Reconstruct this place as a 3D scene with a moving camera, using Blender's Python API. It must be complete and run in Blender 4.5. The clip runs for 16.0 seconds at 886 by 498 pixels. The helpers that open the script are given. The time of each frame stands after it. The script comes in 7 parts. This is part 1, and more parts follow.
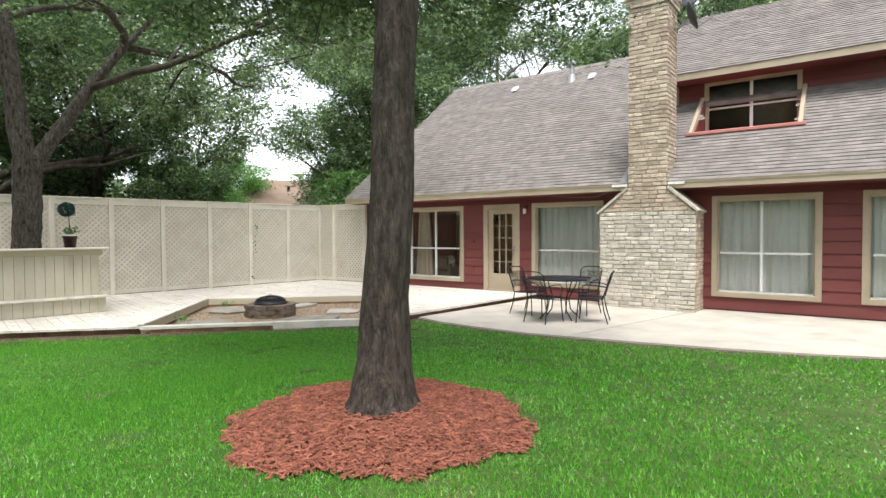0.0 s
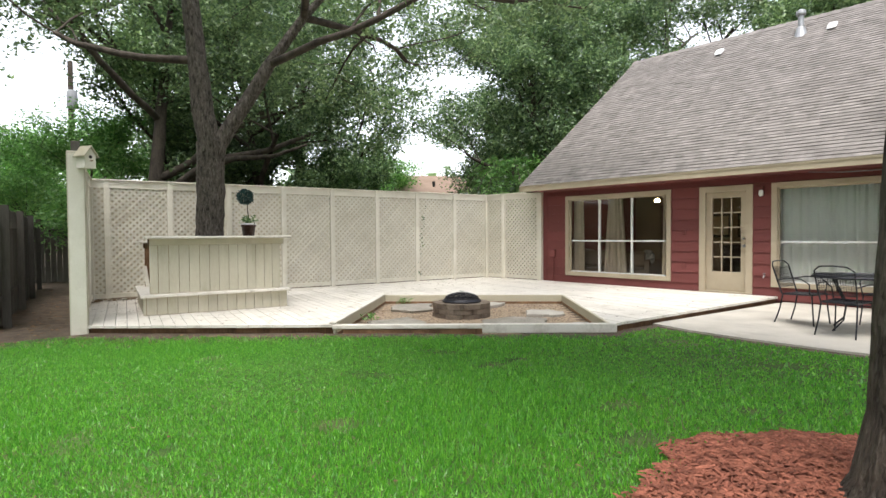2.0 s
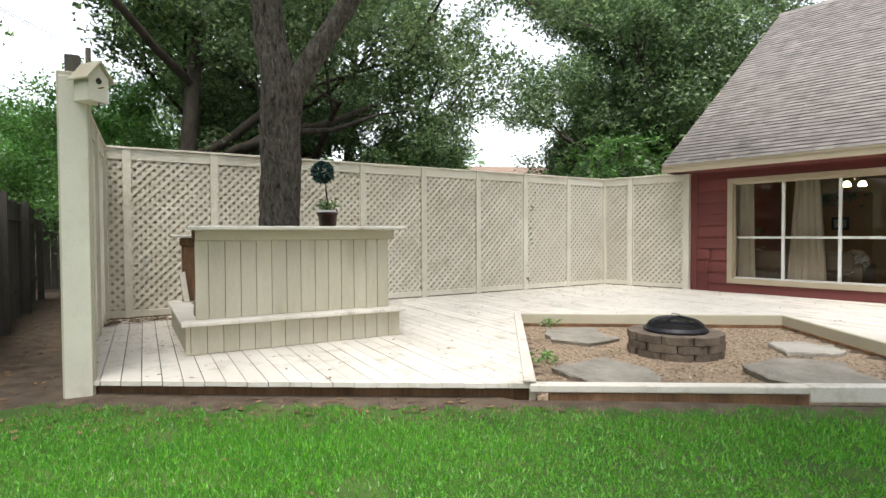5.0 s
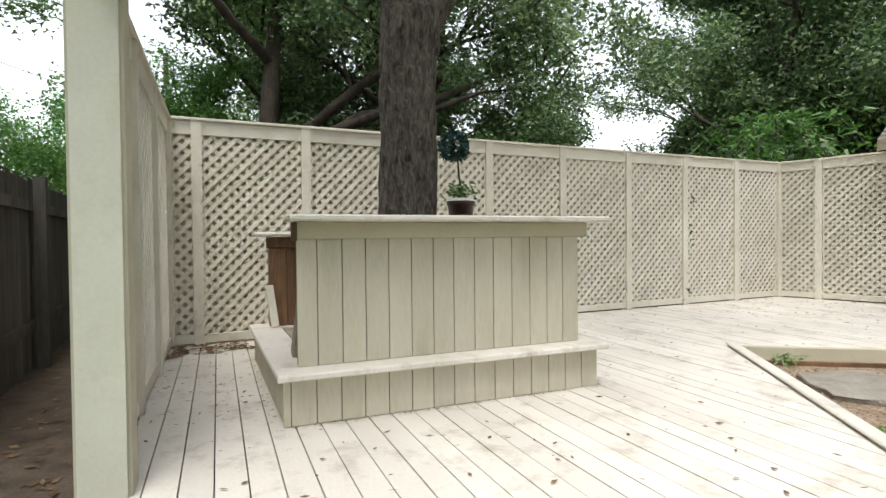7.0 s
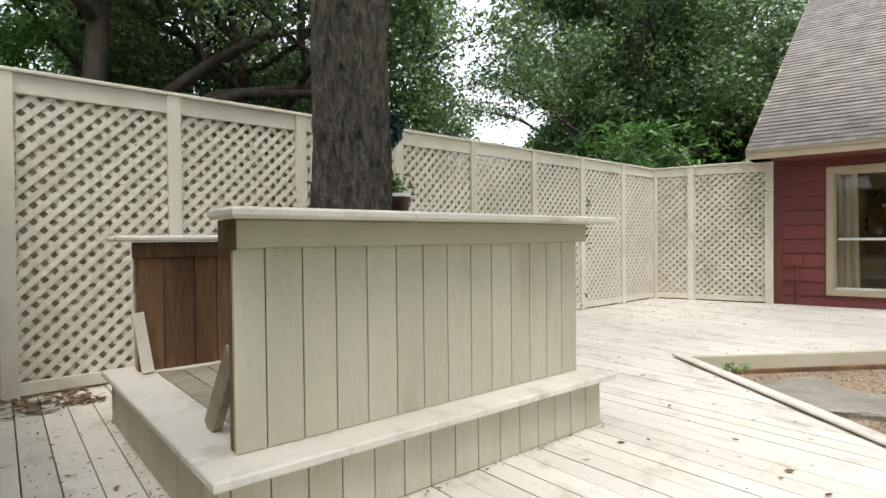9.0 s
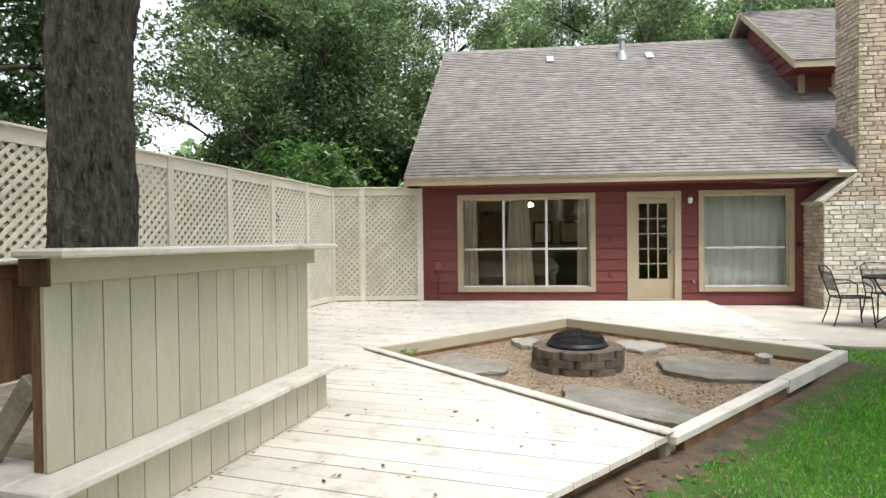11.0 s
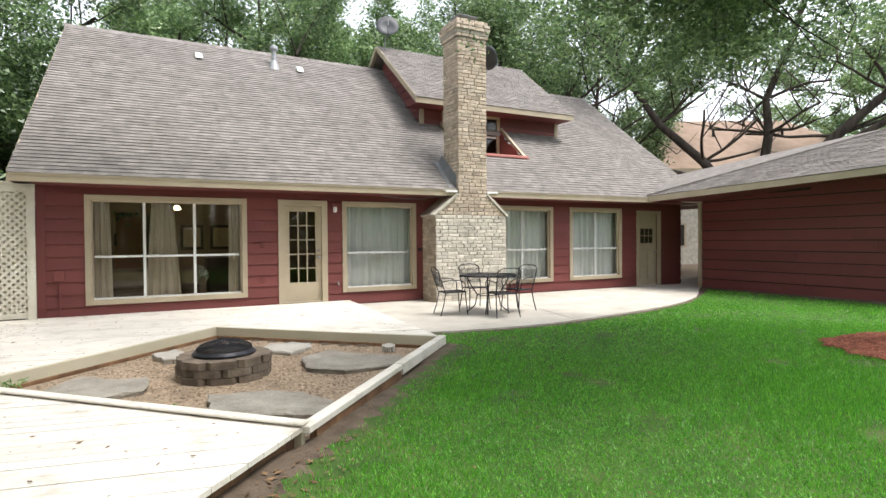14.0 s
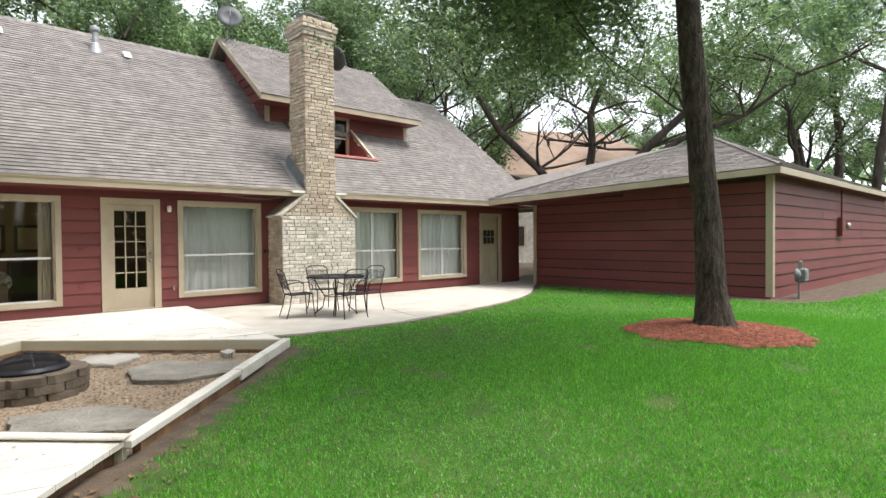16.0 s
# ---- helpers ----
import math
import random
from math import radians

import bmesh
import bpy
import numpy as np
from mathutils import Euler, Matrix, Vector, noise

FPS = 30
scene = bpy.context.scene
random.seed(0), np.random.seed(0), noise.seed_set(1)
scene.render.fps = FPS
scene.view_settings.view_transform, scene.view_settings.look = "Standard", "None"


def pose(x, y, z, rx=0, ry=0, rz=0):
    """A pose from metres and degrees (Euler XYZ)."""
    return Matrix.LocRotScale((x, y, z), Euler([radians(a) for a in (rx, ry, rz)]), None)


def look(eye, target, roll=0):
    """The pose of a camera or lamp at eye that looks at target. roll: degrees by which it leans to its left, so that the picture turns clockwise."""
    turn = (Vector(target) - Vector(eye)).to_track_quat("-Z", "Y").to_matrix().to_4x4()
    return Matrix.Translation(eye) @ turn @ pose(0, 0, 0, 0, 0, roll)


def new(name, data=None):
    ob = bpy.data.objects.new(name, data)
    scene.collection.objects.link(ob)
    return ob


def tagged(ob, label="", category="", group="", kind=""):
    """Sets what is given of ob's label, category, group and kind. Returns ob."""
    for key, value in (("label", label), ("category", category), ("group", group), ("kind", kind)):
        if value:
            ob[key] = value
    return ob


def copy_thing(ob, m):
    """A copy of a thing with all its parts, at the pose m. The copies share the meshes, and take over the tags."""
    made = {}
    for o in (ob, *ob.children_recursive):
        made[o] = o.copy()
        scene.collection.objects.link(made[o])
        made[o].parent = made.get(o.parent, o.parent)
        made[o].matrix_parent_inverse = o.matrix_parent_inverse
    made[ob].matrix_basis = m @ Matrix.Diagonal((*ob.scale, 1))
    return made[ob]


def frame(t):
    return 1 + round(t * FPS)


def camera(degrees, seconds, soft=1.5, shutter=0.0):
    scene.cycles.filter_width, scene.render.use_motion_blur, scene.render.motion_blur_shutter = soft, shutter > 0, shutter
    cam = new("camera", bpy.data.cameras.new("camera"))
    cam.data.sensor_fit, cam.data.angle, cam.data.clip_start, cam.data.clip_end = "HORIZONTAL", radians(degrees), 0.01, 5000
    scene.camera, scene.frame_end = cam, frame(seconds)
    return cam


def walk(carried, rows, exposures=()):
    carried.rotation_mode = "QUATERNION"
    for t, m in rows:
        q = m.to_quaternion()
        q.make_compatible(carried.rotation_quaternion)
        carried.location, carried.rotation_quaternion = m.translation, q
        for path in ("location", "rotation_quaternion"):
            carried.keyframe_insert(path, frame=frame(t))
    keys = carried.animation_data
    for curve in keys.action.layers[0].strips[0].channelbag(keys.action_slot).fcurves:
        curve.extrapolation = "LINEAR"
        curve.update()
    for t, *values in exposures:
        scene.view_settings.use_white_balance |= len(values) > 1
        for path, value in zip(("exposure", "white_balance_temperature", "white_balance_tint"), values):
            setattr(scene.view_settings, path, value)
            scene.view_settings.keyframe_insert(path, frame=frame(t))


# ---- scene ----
SKY, SUN = 0.15, 1.6
EXPO = 1.58
cam = camera(76.6, 16.0)
PATH = [
    (0, (-1.122, 0.084, 1.444), (-2.307, 1.694, 1.386), -0.3),
    (0.5, (-1.575, 0.094, 1.447), (-2.875, 1.612, 1.379), -0.4),
    (1, (-2.212, 0.24, 1.421), (-3.624, 1.655, 1.352), -0),
    (1.5, (-2.872, 0.319, 1.295), (-4.351, 1.663, 1.234), -0.3),
    (2, (-3.516, 0.449, 1.202), (-5.013, 1.774, 1.151), -0.4),
    (2.5, (-4.069, 0.671, 1.173), (-5.58, 1.981, 1.125), -0.6),
    (3, (-4.664, 0.878, 1.172), (-6.165, 2.198, 1.122), -0.3),
    (3.5, (-5.246, 1.099, 1.16), (-6.745, 2.422, 1.115), -0.7),
    (4, (-5.944, 1.169, 1.144), (-7.396, 2.543, 1.098), -0.5),
    (4.5, (-6.624, 1.177, 1.124), (-8.082, 2.545, 1.08), -0.7),
    (5, (-7.364, 1.158, 1.116), (-8.894, 2.444, 1.064), -0.3),
    (5.2, (-7.604, 1.177, 1.109), (-9.173, 2.416, 1.06), -0.4),
    (7.3, (-10.064, 1.732, 1.061), (-11.725, 2.845, 1.024), -0.6),
    (7.5, (-10.272, 1.777, 1.07), (-11.914, 2.917, 1.038), -0.8),
    (8, (-10.72, 1.899, 1.067), (-12.321, 3.096, 1.033), -0.9),
    (8.5, (-10.966, 1.895, 1.078), (-12.48, 3.201, 1.046), -0.7),
    (9, (-11.066, 1.703, 1.089), (-12.341, 3.244, 1.055), -0.6),
    (9.5, (-11.122, 1.407, 1.121), (-12.09, 3.157, 1.091), -0.4),
    (9.7, (-11.149, 1.295, 1.137), (-12.003, 3.104, 1.105), -0.5),
    (11.8, (-11.144, 0.637, 1.239), (-10.978, 2.63, 1.209), -0.6),
    (12, (-11.16, 0.635, 1.238), (-10.899, 2.618, 1.211), -0.6),
    (12.5, (-11.152, 0.582, 1.27), (-10.686, 2.527, 1.239), -0.4),
    (13, (-11.146, 0.576, 1.284), (-10.507, 2.471, 1.251), -0.5),
    (13.5, (-11.142, 0.489, 1.295), (-10.34, 2.321, 1.261), -0.5),
    (14, (-11.089, 0.415, 1.303), (-10.15, 2.181, 1.268), -0.4),
    (14.5, (-11.064, 0.355, 1.291), (-10, 2.048, 1.258), -0.5),
    (15, (-11.011, 0.227, 1.272), (-9.826, 1.838, 1.24), -0.6),
    (15.5, (-11.041, 0.209, 1.287), (-9.75, 1.737, 1.253), -0.5),
    (16, (-11.066, 0.2, 1.31), (-9.71, 1.669, 1.274), -0.5),
]
walk(cam, [(t, look(eye, target, roll)) for t, eye, target, roll in PATH], [(0.0, EXPO), (4.5, EXPO), (8.0, EXPO - 0.08), (9.5, EXPO - 0.06), (12.5, EXPO + 0.08), (16.0, EXPO + 0.1)])

# ---------- world, sun, exposure ----------
world = bpy.data.worlds.new("overcast_sky")
scene.world = world
world.use_nodes = True
wn = world.node_tree.nodes
sky = wn.new("ShaderNodeTexSky")
sky.sky_type, sky.sun_disc = "NISHITA", False
sky.sun_elevation, sky.sun_rotation = radians(68), radians(142)
sky.dust_density, sky.air_density = 1.0, 1.0
pale = wn.new("ShaderNodeHueSaturation")
pale.inputs["Saturation"].default_value = 0.28
world.node_tree.links.new(sky.outputs["Color"], pale.inputs["Color"])
world.node_tree.links.new(pale.outputs["Color"], wn["Background"].inputs["Color"])
wn["Background"].inputs["Strength"].default_value = SKY

sun = new("sun", bpy.data.lights.new("sun", "SUN"))
sun.data.energy, sun.data.angle, sun.data.color = SUN, radians(28), (1.0, 0.97, 0.92)
sun.matrix_world = look((0, 0, 30), (-5.5, 7.0, 8))

# ---------- materials ----------


def material(name, c1, c2, scale=8.0, rough=0.8, bump=0.2, fine=90.0, metal=0.0, rand=0.0, stretch=(1, 1, 1), dirt=None, dirt_scale=1.5, dirt_amount=0.5, island=0.0, spec=0.3, relief=0.01):
    """Two-scale procedural surface: broad colour drift, fine grain with relief, optional blotchy dirt, change from piece to piece."""
    m = bpy.data.materials.new(name)
    m.use_nodes = True
    n, l = m.node_tree.nodes, m.node_tree.links
    p = n["Principled BSDF"]
    geo = n.new("ShaderNodeNewGeometry")
    mp = n.new("ShaderNodeMapping")
    mp.inputs["Scale"].default_value = stretch
    l.new(geo.outputs["Position"], mp.inputs["Vector"])
    big = n.new("ShaderNodeTexNoise")
    big.inputs["Scale"].default_value, big.inputs["Detail"].default_value = scale, 5
    l.new(mp.outputs["Vector"], big.inputs["Vector"])
    small = n.new("ShaderNodeTexNoise")
    small.inputs["Scale"].default_value, small.inputs["Detail"].default_value = fine, 3
    l.new(mp.outputs["Vector"], small.inputs["Vector"])
    add = n.new("ShaderNodeMath")
    add.operation = "ADD"
    half = n.new("ShaderNodeMath")
    half.operation, half.inputs[1].default_value = "MULTIPLY", 0.5
    l.new(small.outputs["Fac"], half.inputs[0])
    l.new(big.outputs["Fac"], add.inputs[0])
    l.new(half.outputs[0], add.inputs[1])
    ramp = n.new("ShaderNodeMapRange")
    ramp.inputs["From Min"].default_value, ramp.inputs["From Max"].default_value = 0.5, 1.0
    l.new(add.outputs[0], ramp.inputs["Value"])
    mix = n.new("ShaderNodeMix")
    mix.data_type = "RGBA"
    mix.inputs["A"].default_value, mix.inputs["B"].default_value = (*c1, 1), (*c2, 1)
    l.new(ramp.outputs["Result"], mix.inputs["Factor"])
    col = mix.outputs["Result"]
    if dirt:
        dn = n.new("ShaderNodeTexNoise")
        dn.inputs["Scale"].default_value, dn.inputs["Detail"].default_value, dn.inputs["Roughness"].default_value = dirt_scale, 8, 0.7
        l.new(mp.outputs["Vector"], dn.inputs["Vector"])
        dr = n.new("ShaderNodeMapRange")
        dr.inputs["From Min"].default_value, dr.inputs["From Max"].default_value = 0.52, 0.75
        dr.inputs["To Max"].default_value = dirt_amount
        l.new(dn.outputs["Fac"], dr.inputs["Value"])
        dm = n.new("ShaderNodeMix")
        dm.data_type = "RGBA"
        dm.inputs["B"].default_value = (*dirt, 1)
        l.new(dr.outputs["Result"], dm.inputs["Factor"])
        l.new(col, dm.inputs["A"])
        col = dm.outputs["Result"]
    if rand or island:
        hs = n.new("ShaderNodeHueSaturation")
        mr = n.new("ShaderNodeMapRange")
        w = rand or island
        mr.inputs["To Min"].default_value, mr.inputs["To Max"].default_value = 1 - w, 1 + w
        if rand:
            l.new(n.new("ShaderNodeObjectInfo").outputs["Random"], mr.inputs["Value"])
        else:
            l.new(geo.outputs["Random Per Island"], mr.inputs["Value"])
        l.new(mr.outputs["Result"], hs.inputs["Value"])
        l.new(col, hs.inputs["Color"])
        col = hs.outputs["Color"]
    l.new(col, p.inputs["Base Color"])
    p.inputs["Roughness"].default_value, p.inputs["Metallic"].default_value = rough, metal
    p.inputs["Specular IOR Level"].default_value = spec
    if bump:
        b = n.new("ShaderNodeBump")
        b.inputs["Strength"].default_value, b.inputs["Distance"].default_value = bump, relief
        l.new(add.outputs[0], b.inputs["Height"])
        l.new(b.outputs["Normal"], p.inputs["Normal"])
    return m


def leaf_material(name, c1, c2, glow=0.45, spread=0.5):
    """Leaves: half reflecting, half letting light through, each leaf a little different."""
    m = bpy.data.materials.new(name)
    m.use_nodes = True
    n, l = m.node_tree.nodes, m.node_tree.links
    n.remove(n["Principled BSDF"])
    geo, info = n.new("ShaderNodeNewGeometry"), n.new("ShaderNodeObjectInfo")
    mix = n.new("ShaderNodeMix")
    mix.data_type = "RGBA"
    mix.inputs["A"].default_value, mix.inputs["B"].default_value = (*c1, 1), (*c2, 1)
    power = n.new("ShaderNodeMath")
    power.operation, power.inputs[1].default_value = "POWER", 1.8
    l.new(geo.outputs["Random Per Island"], power.inputs[0])
    l.new(power.outputs[0], mix.inputs["Factor"])
    hs = n.new("ShaderNodeHueSaturation")
    mr = n.new("ShaderNodeMapRange")
    mr.inputs["To Min"].default_value, mr.inputs["To Max"].default_value = 1 - spread, 1 + spread * 0.6
    l.new(info.outputs["Random"], mr.inputs["Value"])
    l.new(mr.outputs["Result"], hs.inputs["Value"])
    l.new(mix.outputs["Result"], hs.inputs["Color"])
    d, tr, gl, ms, ms2 = (n.new("ShaderNode" + k) for k in ("BsdfDiffuse", "BsdfTranslucent", "BsdfGlossy", "MixShader", "MixShader"))
    gl.inputs["Roughness"].default_value = 0.45
    ms.inputs[0].default_value, ms2.inputs[0].default_value = glow, 0.06
    for s in (d, tr):
        l.new(hs.outputs["Color"], s.inputs["Color"])
    l.new(d.outputs[0], ms.inputs[1])
    l.new(tr.outputs[0], ms.inputs[2])
    l.new(ms.outputs[0], ms2.inputs[1])
    l.new(gl.outputs[0], ms2.inputs[2])
    l.new(ms2.outputs[0], n["Material Output"].inputs["Surface"])
    return m


def emitter(name, colour, strength):
    m = bpy.data.materials.new(name)
    m.use_nodes = True
    p = m.node_tree.nodes["Principled BSDF"]
    p.inputs["Emission Color"].default_value, p.inputs["Emission Strength"].default_value = (*colour, 1), strength
    return m


def glass_material(name, tint=(0.93, 0.95, 0.95)):
    """Thin window glass: clear, with mirror-like gloss that grows at grazing angles."""
    m = bpy.data.materials.new(name)
    m.use_nodes = True
    n, l = m.node_tree.nodes, m.node_tree.links
    n.remove(n["Principled BSDF"])
    tr, gl, ms, fr = (n.new("ShaderNode" + k) for k in ("BsdfTransparent", "BsdfGlossy", "MixShader", "Fresnel"))
    tr.inputs["Color"].default_value = (*tint, 1)
    gl.inputs["Roughness"].default_value = 0.015
    fr.inputs["IOR"].default_value = 1.5
    l.new(fr.outputs[0], ms.inputs[0])
    l.new(tr.outputs[0], ms.inputs[1])
    l.new(gl.outputs[0], ms.inputs[2])
    l.new(ms.outputs[0], n["Material Output"].inputs["Surface"])
    return m


CREAM = material("cream_paint", (0.63, 0.585, 0.495), (0.72, 0.68, 0.585), 2.0, 0.62, 0.12, 60, rand=0.05, dirt=(0.36, 0.31, 0.2), dirt_scale=2.2, dirt_amount=0.35)
# rear slats' cream darkened in colour, as shade behind the front layer
BACK_SLAT = material("shaded_back_slat", (0.50, 0.43, 0.32), (0.60, 0.525, 0.40), 3.0, 0.8, 0.15, 60)
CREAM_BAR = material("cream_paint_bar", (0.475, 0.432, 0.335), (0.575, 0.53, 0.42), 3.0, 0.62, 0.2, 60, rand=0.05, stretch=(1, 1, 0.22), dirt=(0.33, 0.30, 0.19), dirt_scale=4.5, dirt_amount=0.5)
CREAM_DULL = material("cream_paint_weathered", (0.43, 0.39, 0.29), (0.51, 0.465, 0.355), 3.0, 0.7, 0.15, 70, rand=0.04, dirt=(0.3, 0.24, 0.12), dirt_amount=0.4)
DECK = material("deck_paint", (0.62, 0.575, 0.51), (0.74, 0.695, 0.63), 1.2, 0.6, 0.2, 55, rand=0.06, dirt=(0.33, 0.28, 0.215), dirt_scale=3.4, dirt_amount=0.8)
RED = material("red_siding_paint", (0.15, 0.043, 0.040), (0.20, 0.060, 0.055), 1.5, 0.62, 0.2, 80, rand=0.08, stretch=(0.4, 0.4, 1), dirt=(0.105, 0.036, 0.033), dirt_amount=0.5)
PINK = material("faded_red_paint", (0.45, 0.17, 0.15), (0.55, 0.24, 0.21), 3.0, 0.7, 0.2, 80)
TAN = material("tan_trim_paint", (0.39, 0.325, 0.235), (0.47, 0.395, 0.29), 2.0, 0.6, 0.1, 60, rand=0.04, dirt=(0.28, 0.22, 0.14), dirt_amount=0.3)
WHITE = material("white_sash_paint", (0.68, 0.68, 0.66), (0.78, 0.78, 0.76), 4.0, 0.45, 0.05, 60)
SHINGLE = material("weathered_shingle", (0.15, 0.134, 0.123), (0.25, 0.226, 0.21), 5.0, 0.92, 0.6, 150, rand=0.13, dirt=(0.115, 0.102, 0.095), dirt_scale=1.1, dirt_amount=0.5)
SHINGLES = material("weathered_shingles", (0.15, 0.134, 0.123), (0.25, 0.226, 0.21), 5.0, 0.92, 0.6, 150, island=0.13, dirt=(0.115, 0.102, 0.095), dirt_scale=1.1, dirt_amount=0.5)
BRICK = material("pale_brick", (0.44, 0.40, 0.335), (0.70, 0.65, 0.565), 7.0, 0.92, 0.8, 45, rand=0.16, dirt=(0.23, 0.20, 0.15), dirt_scale=2.6, dirt_amount=0.6, relief=0.02)
BRICKS = material("pale_bricks", (0.38, 0.30, 0.225), (0.60, 0.51, 0.41), 6.0, 0.92, 0.7, 45, island=0.2, dirt=(0.27, 0.185, 0.125), dirt_scale=2.0, dirt_amount=0.6, relief=0.02)
MORTAR = material("mortar", (0.33, 0.295, 0.245), (0.45, 0.41, 0.35), 9.0, 0.95, 0.5, 80, dirt=(0.14, 0.13, 0.08))
BARK = material("bark", (0.018, 0.013, 0.010), (0.105, 0.083, 0.066), 20.0, 0.95, 1.0, 70, stretch=(1, 1, 0.28), dirt=(0.24, 0.215, 0.19), dirt_scale=24.0, dirt_amount=0.42, relief=0.05)
BARK_OAK = material("fissured_oak_bark", (0.020, 0.016, 0.013), (0.16, 0.135, 0.112), 22.0, 0.95, 1.0, 60, stretch=(1, 1, 0.34), dirt=(0.30, 0.28, 0.245), dirt_scale=30.0, dirt_amount=0.5, relief=0.06)
BARK_DARK = material("bark_dark", (0.03, 0.025, 0.02), (0.10, 0.08, 0.065), 6.0, 0.95, 0.8, 40, stretch=(1, 1, 0.3))
CONCRETE = material("patio_concrete", (0.40, 0.365, 0.315), (0.54, 0.495, 0.43), 1.7, 0.88, 0.3, 140, dirt=(0.25, 0.225, 0.185), dirt_scale=1.0, dirt_amount=0.65)
SOIL = material("soil", (0.06, 0.044, 0.031), (0.145, 0.108, 0.078), 6.0, 0.95, 0.8, 70, dirt=(0.055, 0.04, 0.028), dirt_scale=3.0)
TURF = material("turf_ground", (0.03, 0.072, 0.012), (0.07, 0.12, 0.025), 3.0, 0.95, 0.7, 60, dirt=(0.15, 0.12, 0.065), dirt_scale=1.6, dirt_amount=0.7)
GRAVEL = material("pea_gravel", (0.15, 0.108, 0.075), (0.40, 0.305, 0.215), 25.0, 0.9, 0.8, 120, island=0.5, dirt=(0.09, 0.066, 0.045), dirt_scale=1.8, dirt_amount=0.8)
STONE = material("flagstone", (0.20, 0.182, 0.155), (0.39, 0.355, 0.305), 3.0, 0.85, 0.9, 40, rand=0.1, dirt=(0.12, 0.105, 0.075), dirt_scale=5.0, dirt_amount=0.6, relief=0.035)
STONE_PALE = material("pale_flagstone", (0.33, 0.30, 0.26), (0.46, 0.43, 0.385), 3.0, 0.85, 0.6, 40, dirt=(0.2, 0.18, 0.14), dirt_scale=4.0, dirt_amount=0.5, relief=0.02)
BLOCK = material("retaining_block", (0.10, 0.078, 0.06), (0.20, 0.155, 0.12), 8.0, 0.95, 0.9, 60, rand=0.15, dirt=(0.30, 0.26, 0.2), dirt_scale=5.0, dirt_amount=0.3)
IRON = material("black_wrought_iron", (0.018, 0.018, 0.022), (0.035, 0.035, 0.042), 20.0, 0.42, 0.1, 120, metal=0.4)
MULCH = material("red_mulch", (0.165, 0.057, 0.037), (0.33, 0.122, 0.077), 12.0, 0.95, 0.6, 90, island=0.4)
BROWN_WOOD = material("bare_brown_wood", (0.10, 0.052, 0.028), (0.27, 0.15, 0.08), 5.0, 0.8, 0.5, 60, stretch=(1, 1, 0.12), rand=0.2, dirt=(0.04, 0.028, 0.016), dirt_scale=3.0, dirt_amount=0.7)
GREY_WOOD = material("grey_fence_wood", (0.065, 0.058, 0.05), (0.14, 0.125, 0.105), 5.0, 0.9, 0.5, 60, stretch=(1, 1, 0.12), rand=0.2)
FLOOR_WOOD = material("weathered_plank", (0.20, 0.175, 0.13), (0.46, 0.40, 0.31), 5.0, 0.85, 0.4, 60, rand=0.15, stretch=(1, 0.3, 1), dirt=(0.12, 0.11, 0.06), dirt_scale=3.0, dirt_amount=0.7)
CURTAIN = material("white_curtain", (0.84, 0.83, 0.80), (0.9, 0.89, 0.86), 3.0, 0.9, 0.1, 200)
DRAPE = material("beige_drape", (0.52, 0.42, 0.31), (0.62, 0.52, 0.40), 3.0, 0.85, 0.1, 150)
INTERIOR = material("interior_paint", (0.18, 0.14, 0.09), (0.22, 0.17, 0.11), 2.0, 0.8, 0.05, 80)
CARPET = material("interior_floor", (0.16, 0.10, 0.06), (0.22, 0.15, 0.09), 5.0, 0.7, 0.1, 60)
DARK = material("dark_furniture_and_shade", (0.02, 0.014, 0.01), (0.04, 0.028, 0.02), 5.0, 0.5, 0.1, 60)
SOFA = material("brown_sofa_cloth", (0.16, 0.11, 0.075), (0.22, 0.16, 0.11), 5.0, 0.9, 0.2, 120)
PRINT = material("printed_cushion", (0.03, 0.03, 0.03), (0.55, 0.50, 0.42), 22.0, 0.9, 0.1, 60)
ORANGE = material("orange_wall_colour", (0.42, 0.22, 0.08), (0.48, 0.26, 0.10), 2.0, 0.8, 0.05, 80)
PICTURE = material("framed_print", (0.3, 0.26, 0.17), (0.40, 0.36, 0.25), 6.0, 0.6, 0.0, 60)
STEEL = material("galvanised_steel", (0.30, 0.30, 0.30), (0.42, 0.42, 0.43), 8.0, 0.45, 0.1, 60, metal=0.6)
GREY_METAL = material("grey_painted_metal", (0.16, 0.165, 0.17), (0.24, 0.245, 0.25), 6.0, 0.5, 0.1, 60)
DISH = material("dish_grey", (0.045, 0.047, 0.052), (0.075, 0.077, 0.083), 6.0, 0.5, 0.1, 60)
FLASH = material("white_flashing", (0.75, 0.75, 0.73), (0.82, 0.82, 0.8), 6.0, 0.4, 0.05, 60)
POT = material("brown_glazed_pot", (0.045, 0.022, 0.016), (0.08, 0.042, 0.03), 9.0, 0.3, 0.1, 60, dirt=(0.5, 0.45, 0.4), dirt_scale=9.0, dirt_amount=0.25)
FARBRICK = material("pale_brick", (0.44, 0.40, 0.335), (0.70, 0.65, 0.565), 7.0, 0.92, 0.8, 45, rand=0.16, dirt=(0.23, 0.20, 0.15), dirt_scale=2.6, dirt_amount=0.6, relief=0.02)
FARROOF = material("neighbour_roof", (0.22, 0.155, 0.115), (0.30, 0.215, 0.165), 2.0, 0.9, 0.3, 30)
GLASS = glass_material("window_glass")
LAMP_GLOW = emitter("lit_lamp_glass", (1.0, 0.78, 0.42), 9.0)
